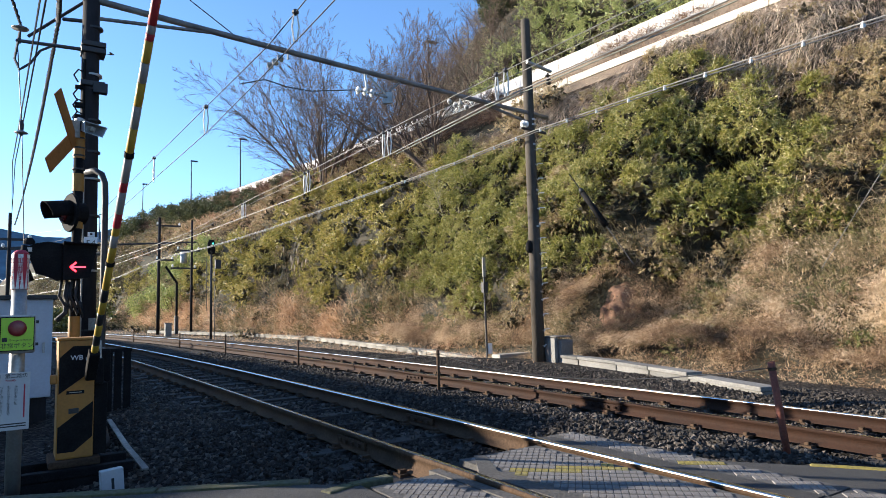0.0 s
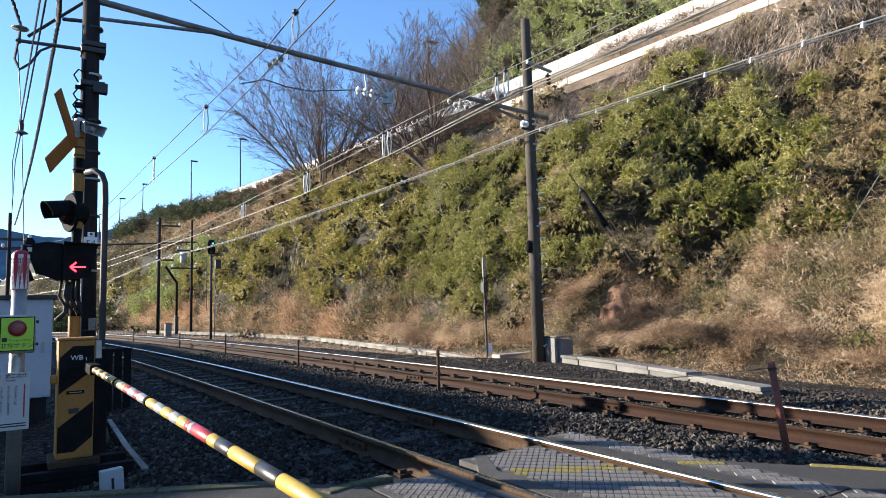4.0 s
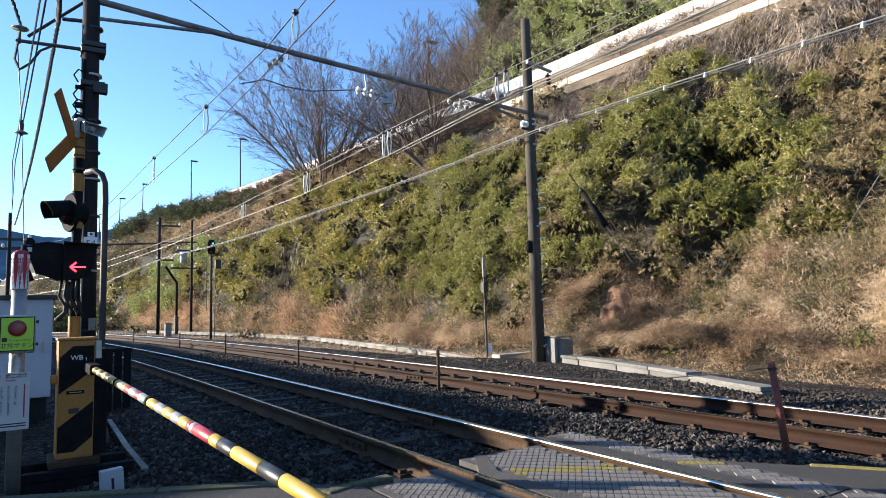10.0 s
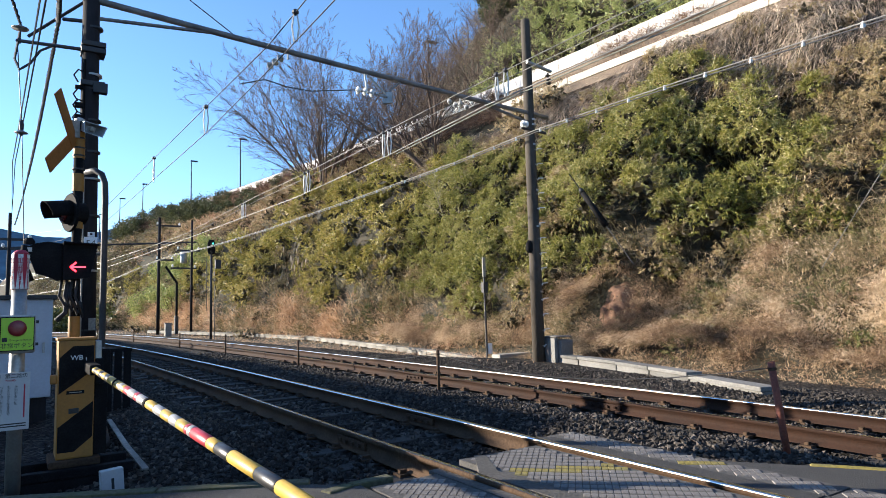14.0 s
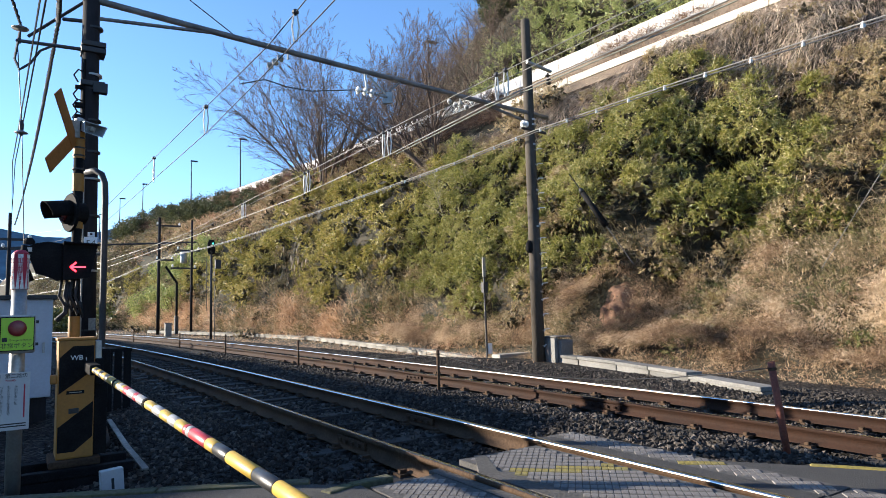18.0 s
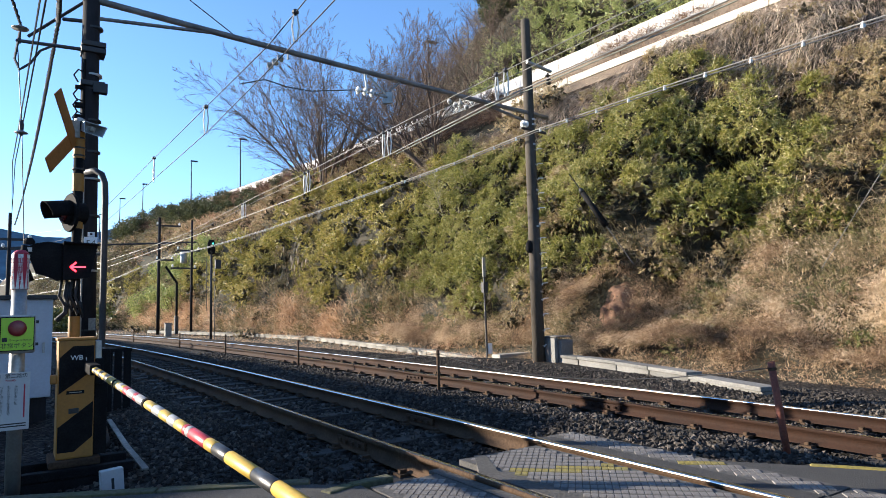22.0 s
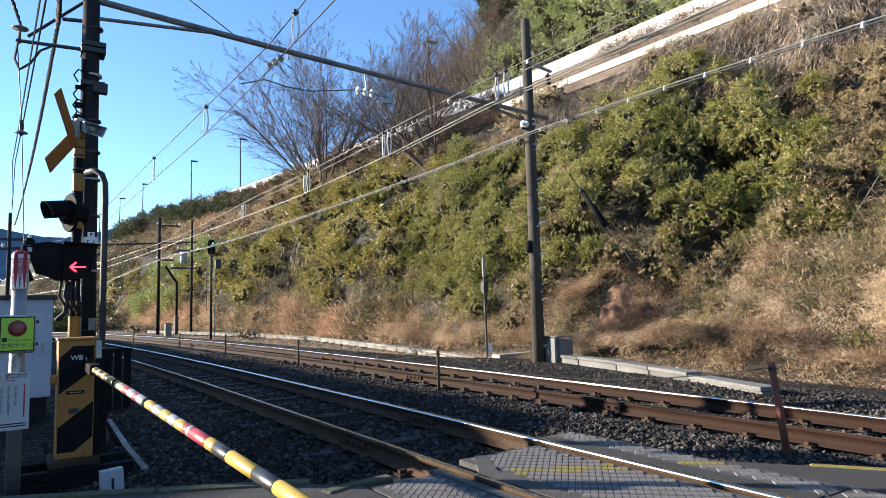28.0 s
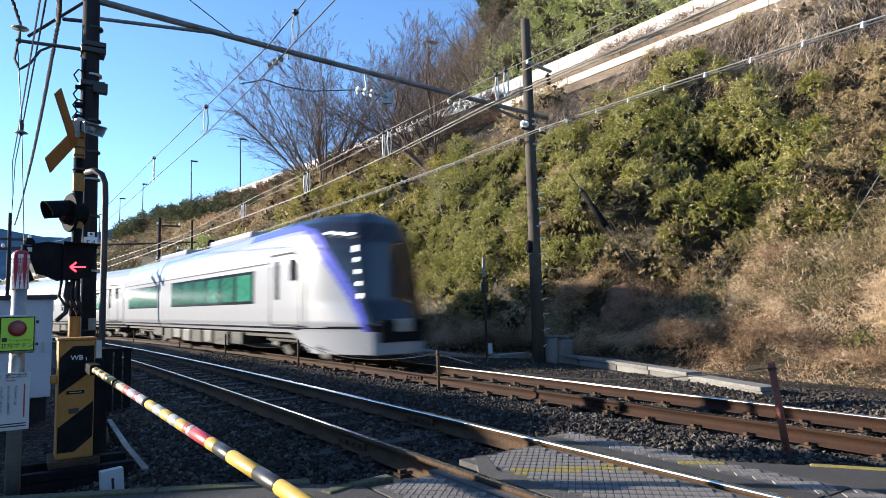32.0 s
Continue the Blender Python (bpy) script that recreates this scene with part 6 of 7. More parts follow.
def thicket(name, sm, radius, sprays, per, length, width, material, label, seed, lift=(0.05, 0.6), grain=1.5, droop=0.45, tall=1.0, core=24, culms=0, category="bamboo"):
    """Bushy heads of leaf sprays standing clear of the slope, with dead leaves darkened as inner shade and stalks
    below.
    """
    rng = np.random.RandomState(seed)
    k = len(sm)
    up = lift[0] + (lift[1] - lift[0]) * np.clip((grid_noise(sm[:, 0], sm[:, 1], grain, seed) - 0.22) / 0.56, 0, 1) * rng.uniform(0.7, 1.1, k)
    base = hill_point(sm[:, 0], sm[:, 1], up)
    rad = radius * rng.uniform(0.5, 1.35, k)
    dirs = unit(rng.randn(k, sprays, 3) + OUTWARD * 0.75 + np.array([0, 0, 0.2]))
    knob = 1 + 0.3 * np.sin(dirs[..., 0] * 5 + rng.uniform(0, 6, (k, 1))) * np.sin(dirs[..., 2] * 6 + rng.uniform(0, 6, (k, 1)))
    c = base[:, None, :] + dirs * (rad[:, None] * knob * rng.uniform(0.66, 1.05, (k, sprays)))[..., None] * np.array([1.0, 1.0, tall])
    axis = unit(dirs * 0.8 + rng.randn(k, sprays, 3) * 0.42 + np.array([0, 0, 0.25]))
    c = np.repeat(c.reshape(-1, 3), per, 0)
    axis = np.repeat(axis.reshape(-1, 3), per, 0)
    n = len(c)
    c = c + axis * (length * 1.5 * rng.rand(n, 1)) + rng.randn(n, 3) * length * 0.12
    d = unit(axis * 0.75 + rng.randn(n, 3) * 0.5 + np.array([0, 0, -droop]))
    side = unit(np.cross(d, unit(axis + rng.randn(n, 3) * 0.6)))
    ob = add_leaves(name, slim_leaves(c, d, side, length * rng.uniform(0.55, 1.35, n), width * rng.uniform(0.7, 1.3, n)), material, label, category)
    # Large dark leaves: the thicket's inner shade put into colour, blocking light.
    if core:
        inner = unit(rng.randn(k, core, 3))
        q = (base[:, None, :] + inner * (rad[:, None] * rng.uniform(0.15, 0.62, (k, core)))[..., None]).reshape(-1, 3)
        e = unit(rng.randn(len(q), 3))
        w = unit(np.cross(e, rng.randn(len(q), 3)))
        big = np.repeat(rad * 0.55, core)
        add_leaves("dead_leaves", leaf_quads(q - e * (big / 2)[:, None], e, w, big, big * 0.5), M_INNER, "withered leaves inside the thicket, darkened as its shade", "leaves")
    if culms:
        foot = hill_point(np.repeat(sm[:, 0], culms) + rng.randn(k * culms) * radius * 0.5, np.repeat(sm[:, 1], culms) + rng.randn(k * culms) * radius * 0.4, -0.1)
        top = np.repeat(base, culms, 0) + rng.randn(k * culms, 3) * radius * 0.35 + np.array([0, 0, radius * 0.5])
        h = np.linalg.norm(top - foot, axis=1)
        way = unit(top - foot)
        add_leaves("bamboo_culms", slim_leaves(foot, way, unit(np.cross(way, rng.randn(len(foot), 3))), h, 0.011 + 0.010 * rng.rand(len(foot))), M_CULM, "thin pale bamboo culms under the leaves", "bamboo")
    return ob


def bamboo(name, sm, radius, per, length, width, material, label, seed, droop=0.55, lift=0.35, tuft=6, uneven=0.8):
    """Clumps of dwarf bamboo: tufts of leaves fanning out, over an uneven canopy."""
    rng = np.random.RandomState(seed)
    k = len(sm)
    up = lift * (1 - uneven) + lift * uneven * 2.4 * np.clip(grid_noise(sm[:, 0], sm[:, 1], radius * 2.2, seed + 500) - 0.25, 0, 1)
    base = hill_point(sm[:, 0], sm[:, 1], up)
    rad = radius * rng.uniform(0.6, 1.3, k)
    nt = max(1, per // tuft)
    dirs = unit(rng.randn(k, nt, 3) + OUTWARD * 0.8)
    rr = rad[:, None] * rng.uniform(0.35, 1.1, (k, nt))
    c = base[:, None, :] + dirs * rr[..., None] * np.array([1.0, 1.0, 0.85])
    axis = unit(dirs + rng.randn(k, nt, 3) * 0.45 + np.array([0, 0, 0.25]))
    c = np.repeat(c[:, :, None, :], tuft, 2).reshape(-1, 3)
    out = np.repeat(axis[:, :, None, :], tuft, 2).reshape(-1, 3)
    n = len(c)
    c = c + rng.randn(n, 3) * length * 0.25
    d = unit(out * 0.9 + rng.randn(n, 3) * 0.6 + np.array([0, 0, -droop]))
    side = unit(np.cross(d, unit(out + rng.randn(n, 3) * 0.5)))
    L = length * rng.uniform(0.55, 1.3, n)
    return add_leaves(name, slim_leaves(c, d, side, L, width * rng.uniform(0.8, 1.5, n)), material, label, "bamboo")


def grass(name, sm, per, length, width, material, label, seed, spread=0.22, up=0.75, category="grass", raised=0.0, places=None, hummock=0.0, drape=0.85, wild=1.0):
    """Tufts of dry grass: bent blades, matted over low hummocks."""
    rng = np.random.RandomState(seed)
    k = len(sm)
    if places is None:
        heap = hummock * np.abs(grid_noise(sm[:, 0], sm[:, 1], 0.9, 301) - 0.5) * 2 + hummock * 0.6 * grid_noise(sm[:, 0], sm[:, 1], 0.4, 302)
        base = hill_point(sm[:, 0], sm[:, 1], heap - 0.02) + np.array([0, 0, raised])
    else:
        base = places
    off = rng.randn(k, per, 3)
    c = (base[:, None, :] + off * np.array([spread, spread, spread * 0.4])).reshape(-1, 3)
    lean = (rng.randn(k, 1, 3) * 0.55 + off * np.array([0.4, 0.4, 0.2]) + rng.randn(k, per, 3) * 0.35).reshape(-1, 3) * wild
    n = len(c)
    d = unit(lean + OUTWARD * 0.35 + np.array([0, 0, up]))
    d2 = unit(d + lean * 0.5 + np.array([0, 0, -drape]) + OUTWARD * 0.25)
    side = unit(np.cross(d, rng.randn(n, 3)))
    L = length * rng.uniform(0.4, 1.3, n)
    w = width * rng.uniform(0.6, 1.4, n)
    mid = c + d * (L * 0.5)[:, None]
    tip = mid + d2 * (L * 0.5)[:, None]
    b = side * (w / 2)[:, None]
    v = np.stack([c, mid + b, mid - b, tip], 1)
    f = np.array([(0, 1, 2), (1, 3, 2)])[None] + (np.arange(n) * 4)[:, None, None]
    ob = new(name, mesh_np(name, v.reshape(-1, 3), f.reshape(-1, 3), material))
    return tagged(ob, label, category, kind="stuff")


def scatter(count, s0, s1, m0, m1, seed, keep):
    rng = np.random.RandomState(seed)
    s = s0 + (s1 - s0) * rng.rand(count)
    m = m0 + (m1 - m0) * rng.rand(count)
    k = rng.rand(count) < np.clip(keep(s, m), 0, 1)
    return np.c_[s, m][k]


def green_amount(s, m):
    """How much of the slope is green bamboo there: a belt, thinning towards the road, the foot and the right."""
    low = np.interp(s, (-60, -38, -27, -14, -9, -5), (15.6, 14.95, 14.95, 13.2, 13.4, 13.9)) + (grid_noise(s, m, 2.5, 34) - 0.5) * 1.2
    high = 19.3 + np.clip((s + 22) * -0.05, -0.6, 1.2)
    belt = np.clip((m - low) / 0.4, 0, 1) * np.clip((high - m + (grid_noise(s, m, 3, 31) - 0.5) * 2.4) / 0.8, 0, 1)
    right = np.clip((-7.8 - s + (grid_noise(s, m, 2.2, 32) - 0.5) * 4.5) / 1.5, 0.12, 1)
    hole = np.clip((grid_noise(s, m, 1.7, 33) - 0.24) / 0.10, np.clip((-20 - s) / 10, 0, 0.5), 1)
    hole = np.maximum(hole, 0.8 * np.exp(-((s + 12.0) / 3.2) ** 4))
    far = np.clip((17.2 - m) / 0.8 + np.clip((s + 50) / 5, 0, 9), 0, 1) * np.clip((s + 62) / 5, 0.35, 1)
    return belt * right * hole * far


def gully(s, m):
    """Closeness to a dark hollow, 0 to 1."""
    g = np.zeros(np.shape(s))
    for hs, hm, r, d in HOLLOWS:
        g = np.maximum(g, np.exp(-(((s - hs) / r) ** 2 + ((m - hm) / r) ** 2)))
    return g


def open_ground(s, m):
    """1 where plants stand, 0 on the slip of bare earth and in the hollows."""
    clear = np.clip((m - 11.55 - foot_shift(s) * np.clip((18 - m) / 5, 0, 1)) / 0.3, 0, 1)
    slip = np.exp(-(((s + 11.15) / 0.68) ** 4 + ((m - 13.0) / 0.6) ** 4))
    return clear * np.clip(1 - slip * 1.3, 0, 1) * np.clip(1 - gully(s, m) * 0.7, 0, 1)


M_BAMBOO = leaf_mat("bamboo leaves", [(0.07, 0.085, 0.015), (0.15, 0.165, 0.026), (0.255, 0.25, 0.042), (0.36, 0.32, 0.075), (0.54, 0.48, 0.24)], 0.38, patch_scale=0.5, patch=0.22, translucent=0.25)
M_BAMBOO_FAR = leaf_mat("bamboo leaves far", [(0.10, 0.105, 0.018), (0.21, 0.195, 0.03), (0.345, 0.295, 0.048), (0.46, 0.375, 0.085), (0.56, 0.47, 0.21)], 0.42, patch_scale=0.3, patch=0.22, translucent=0.25)
M_INNER = leaf_mat("dead inner leaves darkened for shade", [(0.020, 0.017, 0.008), (0.045, 0.036, 0.016), (0.075, 0.06, 0.028)], 0.8, translucent=0.0)
M_CULM = leaf_mat("bamboo culms", [(0.10, 0.09, 0.035), (0.20, 0.17, 0.08), (0.32, 0.27, 0.15)], 0.5, translucent=0.0)
M_DRYLEAF = leaf_mat("withered leaves", [(0.10, 0.068, 0.034), (0.225, 0.155, 0.078), (0.37, 0.27, 0.14), (0.29, 0.245, 0.08), (0.60, 0.475, 0.30)], 0.5, patch_scale=0.6, patch=0.35)
# Dark litter: the shade of gaps between clumps is put into its colour.
M_CARPET = leaf_mat("leaf litter darkened for shade", [(0.025, 0.02, 0.01), (0.05, 0.038, 0.018), (0.085, 0.065, 0.03), (0.13, 0.10, 0.05)], 0.7, patch_scale=0.6)
M_FARSCRUB = leaf_mat("far brown scrub", [(0.06, 0.05, 0.03), (0.12, 0.095, 0.055), (0.18, 0.14, 0.085), (0.14, 0.14, 0.05), (0.28, 0.23, 0.15)], 0.7, patch_scale=0.1, patch=0.3)
M_WEED = leaf_mat("low weeds", [(0.05, 0.07, 0.018), (0.085, 0.105, 0.025), (0.14, 0.15, 0.04), (0.27, 0.23, 0.10)], 0.5, patch_scale=0.8)
M_STRAW = leaf_mat("dry straw", [(0.10, 0.058, 0.032), (0.23, 0.14, 0.078), (0.40, 0.265, 0.155), (0.56, 0.405, 0.25), (0.76, 0.61, 0.42)], 0.6, patch=0.5, patch_scale=0.7)
M_STRAW_RED = leaf_mat("russet dry grass", [(0.25, 0.14, 0.075), (0.47, 0.285, 0.16), (0.64, 0.43, 0.26), (0.78, 0.60, 0.41)], 0.6, patch_scale=0.5, patch=0.35)
M_BROWNVINE = leaf_mat("russet creeper", [(0.07, 0.04, 0.028), (0.15, 0.085, 0.055), (0.24, 0.145, 0.095), (0.36, 0.27, 0.18)], 0.7)
M_MIXED = leaf_mat("mixed winter grass", [(0.06, 0.06, 0.02), (0.135, 0.125, 0.042), (0.235, 0.185, 0.085), (0.36, 0.26, 0.15), (0.56, 0.44, 0.27)], 0.55, patch_scale=0.8, patch=0.3, translucent=0.2)
M_STRAW_PALE = leaf_mat("pale plume", [(0.50, 0.42, 0.31), (0.64, 0.56, 0.44)], 0.8)
M_TWIG = leaf_mat("dry vine stems", [(0.13, 0.095, 0.07), (0.26, 0.19, 0.14), (0.38, 0.29, 0.21), (0.52, 0.42, 0.31)], 0.7, translucent=0.05)

def base_line(s):
    return 11.5 + foot_shift(s)


def straw_top(s, m):
    return np.interp(s, (-60, -38, -27, -14, -9, -5), (15.8, 15.15, 15.1, 13.5, 13.6, 13.9)) + (grid_noise(s, m, 2.5, 34) - 0.5) * 1.2


def straw_zone(s, m):
    """The dry belt at the foot."""
    return np.clip((straw_top(s, m) - m) / 0.4, 0, 1)


def straw_patch(s, m):
    """Where straw lies thick within the belt; weeds and mixed grass fill the rest."""
    return np.clip((0.6 * grid_noise(s, m, 1.9, 36) + 0.4 * grid_noise(s, m, 0.8, 37) - 0.385) / 0.12, 0.12, 1)


def weed_zone(s, m):
    return np.clip((grid_noise(s, m, 1.4, 82) - 0.56) / 0.08, 0, 1) * np.clip((m - base_line(s) - 0.3) / 0.3, 0, 1) * np.clip((-6.8 - s) / 1.5, 0.25, 1)


def dry_zone(s, m):
    """Withered growth wherever neither bamboo nor straw stands."""
    return np.clip(1.15 - green_amount(s, m) - straw_zone(s, m), 0.08, 1)


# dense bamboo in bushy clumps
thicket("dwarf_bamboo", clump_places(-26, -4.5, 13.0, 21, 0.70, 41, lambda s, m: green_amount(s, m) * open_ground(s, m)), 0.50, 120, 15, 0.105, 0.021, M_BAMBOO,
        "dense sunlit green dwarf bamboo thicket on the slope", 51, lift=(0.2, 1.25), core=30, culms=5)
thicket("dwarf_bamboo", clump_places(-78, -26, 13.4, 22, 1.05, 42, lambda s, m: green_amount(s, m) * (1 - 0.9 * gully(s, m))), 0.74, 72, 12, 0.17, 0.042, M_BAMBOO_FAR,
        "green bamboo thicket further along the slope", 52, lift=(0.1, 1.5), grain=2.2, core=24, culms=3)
bamboo("dwarf_bamboo", scatter(1300, -118, -76, 13.5, 22.5, 94, lambda s, m: 0.9 + 0 * s), 1.2, 48, 0.42, 0.09, M_FARSCRUB,
       "brown and green thicket where the slope bends away", 95)
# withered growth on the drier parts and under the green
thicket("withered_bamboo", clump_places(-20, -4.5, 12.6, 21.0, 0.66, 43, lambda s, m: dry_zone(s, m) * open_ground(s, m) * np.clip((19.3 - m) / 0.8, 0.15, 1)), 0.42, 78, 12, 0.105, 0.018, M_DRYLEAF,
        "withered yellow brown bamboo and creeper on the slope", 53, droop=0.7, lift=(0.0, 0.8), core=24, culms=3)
thicket("withered_bamboo", clump_places(-78, -20, 13.0, 22.0, 1.05, 48, lambda s, m: dry_zone(s, m) * np.clip((m - 17.0) / 2.0, 0.35, 1)), 0.62, 80, 10, 0.13, 0.024, M_DRYLEAF,
        "withered brown creeper among the green bamboo", 58, droop=0.8, lift=(0.0, 0.7), grain=2.0)
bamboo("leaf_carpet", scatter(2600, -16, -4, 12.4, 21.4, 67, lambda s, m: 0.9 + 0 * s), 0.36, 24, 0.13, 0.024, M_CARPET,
       "layer of withered leaves and stalks, darkened as shaded gaps", 68, droop=0.7, lift=0.06)
bamboo("leaf_carpet", scatter(2000, -40, -14, 13.0, 16.6, 65, lambda s, m: 0.9 * open_ground(s, m) * straw_zone(s, m)), 0.4, 24, 0.18, 0.026, M_STRAW_RED,
       "layer of dry straw and fallen leaves on the steep foot", 66, droop=0.8, lift=0.08)
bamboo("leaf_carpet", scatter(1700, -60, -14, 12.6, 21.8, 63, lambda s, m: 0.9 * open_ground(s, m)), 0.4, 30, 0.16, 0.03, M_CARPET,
       "layer of withered leaves below the thicket, darkened as shade", 64, droop=0.8, lift=0.06)
# low weeds and straw at the foot
thicket("low_weeds", clump_places(-26, -4, 11.5, 15.4, 0.42, 49, lambda s, m: weed_zone(s, m) * straw_zone(s, m) * open_ground(s, m)), 0.27, 46, 9, 0.07, 0.022, M_WEED,
        "low dark green weeds at the foot of the slope", 59, lift=(0.05, 0.35), core=0, category="weeds")
thicket("low_weeds", clump_places(-74, -26, 13.0, 17.6, 0.7, 50, lambda s, m: weed_zone(s, m) * straw_zone(s, m) * open_ground(s, m)), 0.42, 40, 9, 0.14, 0.042, M_WEED,
        "low green weeds beside the railway", 60, lift=(0.05, 0.45), core=0, category="weeds")
grass("dry_grass", scatter(24000, -24, -4, 11.3, 15.6, 44, lambda s, m: straw_zone(s, m) * straw_patch(s, m) * (1 - 0.85 * weed_zone(s, m)) * open_ground(s, m)),
      30, 0.15, 0.0068, M_STRAW, "pale dry grass matted over the foot of the slope", 54, spread=0.11, up=0.25, hummock=0.8, drape=1.2)
grass("dry_grass", scatter(14000, -74, -24, 13.0, 18.4, 45, lambda s, m: straw_zone(s, m) * straw_patch(s, m) * (1 - 0.7 * weed_zone(s, m)) * open_ground(s, m)), 13, 0.60, 0.022, M_STRAW_RED,
      "russet dry grass and reeds along the foot of the slope", 55, up=0.9, spread=0.18, hummock=0.4, drape=0.6)
grass("ground_litter", scatter(3600, -85, -4, 10.9, 15.4, 86, lambda s, m: np.clip((base_line(s) + 0.4 - m) / 0.3, 0, 1)), 7, 0.13, 0.012, M_STRAW_RED,
      "short dry grass and leaf litter beside the duct", 87, spread=0.2, up=0.3)
grass("ground_litter", scatter(2200, -15, -4, 10.9, 12.0, 186, lambda s, m: 0.9 * np.clip((m - 10.8) / 0.5, 0.2, 1)), 10, 0.13, 0.008, M_STRAW,
      "dry straw lying over the cable trough", 187, spread=0.14, up=0.35)
grass("mixed_grass", scatter(9500, -24, -4, 11.4, 16.2, 144, lambda s, m: np.clip((straw_top(s, m) + 0.9 - m) / 0.6, 0, 1) * (1.1 - straw_patch(s, m)) * open_ground(s, m)),
      26, 0.20, 0.0075, M_MIXED, "olive and brown grass with fine upright stalks on the slope", 154, spread=0.13, up=0.9, hummock=0.6, drape=0.6)
grass("mixed_grass", scatter(9000, -74, -24, 13.0, 18.0, 145, lambda s, m: np.clip((straw_top(s, m) + 1.3 - m) / 0.8, 0, 1) * (1.1 - straw_patch(s, m)) * open_ground(s, m)),
      11, 0.55, 0.024, M_MIXED, "olive and brown grass along the foot of the slope", 155, spread=0.2, up=1.0, hummock=0.3, drape=0.5)
grass("dry_stalks", scatter(9000, -14.5, -5, 12.6, 17.2, 146, lambda s, m: np.clip(gully(s, m) * 1.4 - 0.2, 0, 1)), 7, 0.5, 0.011, M_MIXED,
      "dry stalks and hanging creeper in the shaded hollows", 156, spread=0.14, up=0.7, drape=1.0)
# withered grass and weeds creeping onto the ballast
rl = np.random.RandomState(31)
ls_, lo_ = rl.uniform(-75, -9.5, 3600), rl.uniform(6.0, 9.4, 3600)
lk = rl.rand(3600) < np.clip((lo_ - 5.8) / 2.6, 0, 1) * np.clip((grid_noise(ls_, lo_, 1.3, 35) - 0.25) / 0.3, 0.1, 1)
lx, ly = trk_np(ls_[lk], lo_[lk])
grass("ballast_weeds", np.c_[ls_[lk], lo_[lk]], 8, 0.14, 0.013, M_STRAW_RED, "dry weeds and leaf litter on the edge of the ballast", 36, spread=0.2, up=0.35,
      places=np.c_[lx, ly, bed_z(lo_[lk], ls_[lk]) + GRADE * ls_[lk] - 0.01])
# brown vines hanging in curtains below the road
grass("hanging_vines", scatter(6500, -36, -4, 18.3, 22.5, 46, lambda s, m: np.clip((m - 18.5 - np.clip((s + 22) * -0.05, -0.6, 1.2)) / 1.0, 0, 1)), 12, 0.75, 0.014, M_TWIG,
      "tangled bare brown vines hanging below the road", 56, spread=0.26, up=-0.9, category="vines", raised=0.25, wild=0.4)
grass("hanging_vines", scatter(3000, -44, -4, 23.45, 24.4, 88, lambda s, m: 0.35 + 0.65 * np.clip((grid_noise(s, m * 0, 3.0, 89) - 0.3) / 0.2, 0, 1)), 10, 0.42, 0.018, M_BROWNVINE,
      "russet creeper between the parapet and the edge beam", 90, spread=0.15, up=0.3, category="vines", raised=0.55)
grass("hanging_vines", scatter(700, -44, 6, 24.2, 24.4, 98, lambda s, m: np.clip((grid_noise(s, m * 0, 2.2, 99) - 0.5) / 0.1, 0, 1)), 16, 0.45, 0.02, M_BROWNVINE,
      "russet creeper climbing over the parapet", 97, spread=0.2, up=0.6, category="vines", raised=1.3)
grass("dry_vines", scatter(1500, -20, -1, 12.8, 20, 84, lambda s, m: 0.5 * open_ground(s, m) * np.clip((s + 13) / 4, 0.25, 1)), 6, 0.7, 0.011, M_TWIG,
      "pale vine stems climbing through withered bamboo", 85, spread=0.22, up=-0.1, category="vines")
grass("dry_scrub", scatter(4200, -95, -38, 17.5, 24.4, 47, lambda s, m: np.clip((m - 18.6) / 2, 0.1, 1)), 9, 0.9, 0.036, M_STRAW_RED,
      "brown dry scrub and pampas grass on the upper slope", 57, spread=0.35, category="scrub")
grass("dry_scrub", scatter(2600, -95, -36, 23.9, 24.4, 91, lambda s, m: np.clip((grid_noise(s, m * 0, 4.0, 92) - 0.18 + np.clip((-52 - s) / 30, 0, 0.5)) / 0.15, 0.1, 1)), 10, 1.8, 0.035, M_BROWNVINE,
      "bare scrub growing up before the road parapet", 93, spread=0.35, up=1.0, category="scrub")

# the slip of bare earth
es, em = np.meshgrid(np.linspace(-11.75, -10.6, 36), np.linspace(12.5, 13.6, 28), indexing="ij")
ev = hill_point(es, em, 0.30 - 0.34 * (((es + 11.17) / 0.57) ** 2 + ((em - 13.05) / 0.55) ** 2) + 0.22 * (grid_noise(es + em, em * 0.6, 0.17, 9) - 0.5) + 0.2 * (grid_noise(es, em, 0.4, 19) - 0.5))
ei = np.arange(es.size).reshape(es.shape)
tagged(new("bare_earth", mesh_np("bare_earth", ev.reshape(-1, 3), np.stack([ei[:-1, :-1], ei[1:, :-1], ei[1:, 1:], ei[:-1, 1:]], -1).reshape(-1, 4), M_EARTH, True)),
       "slip of bare red brown earth on the slope", "earth", kind="structure")

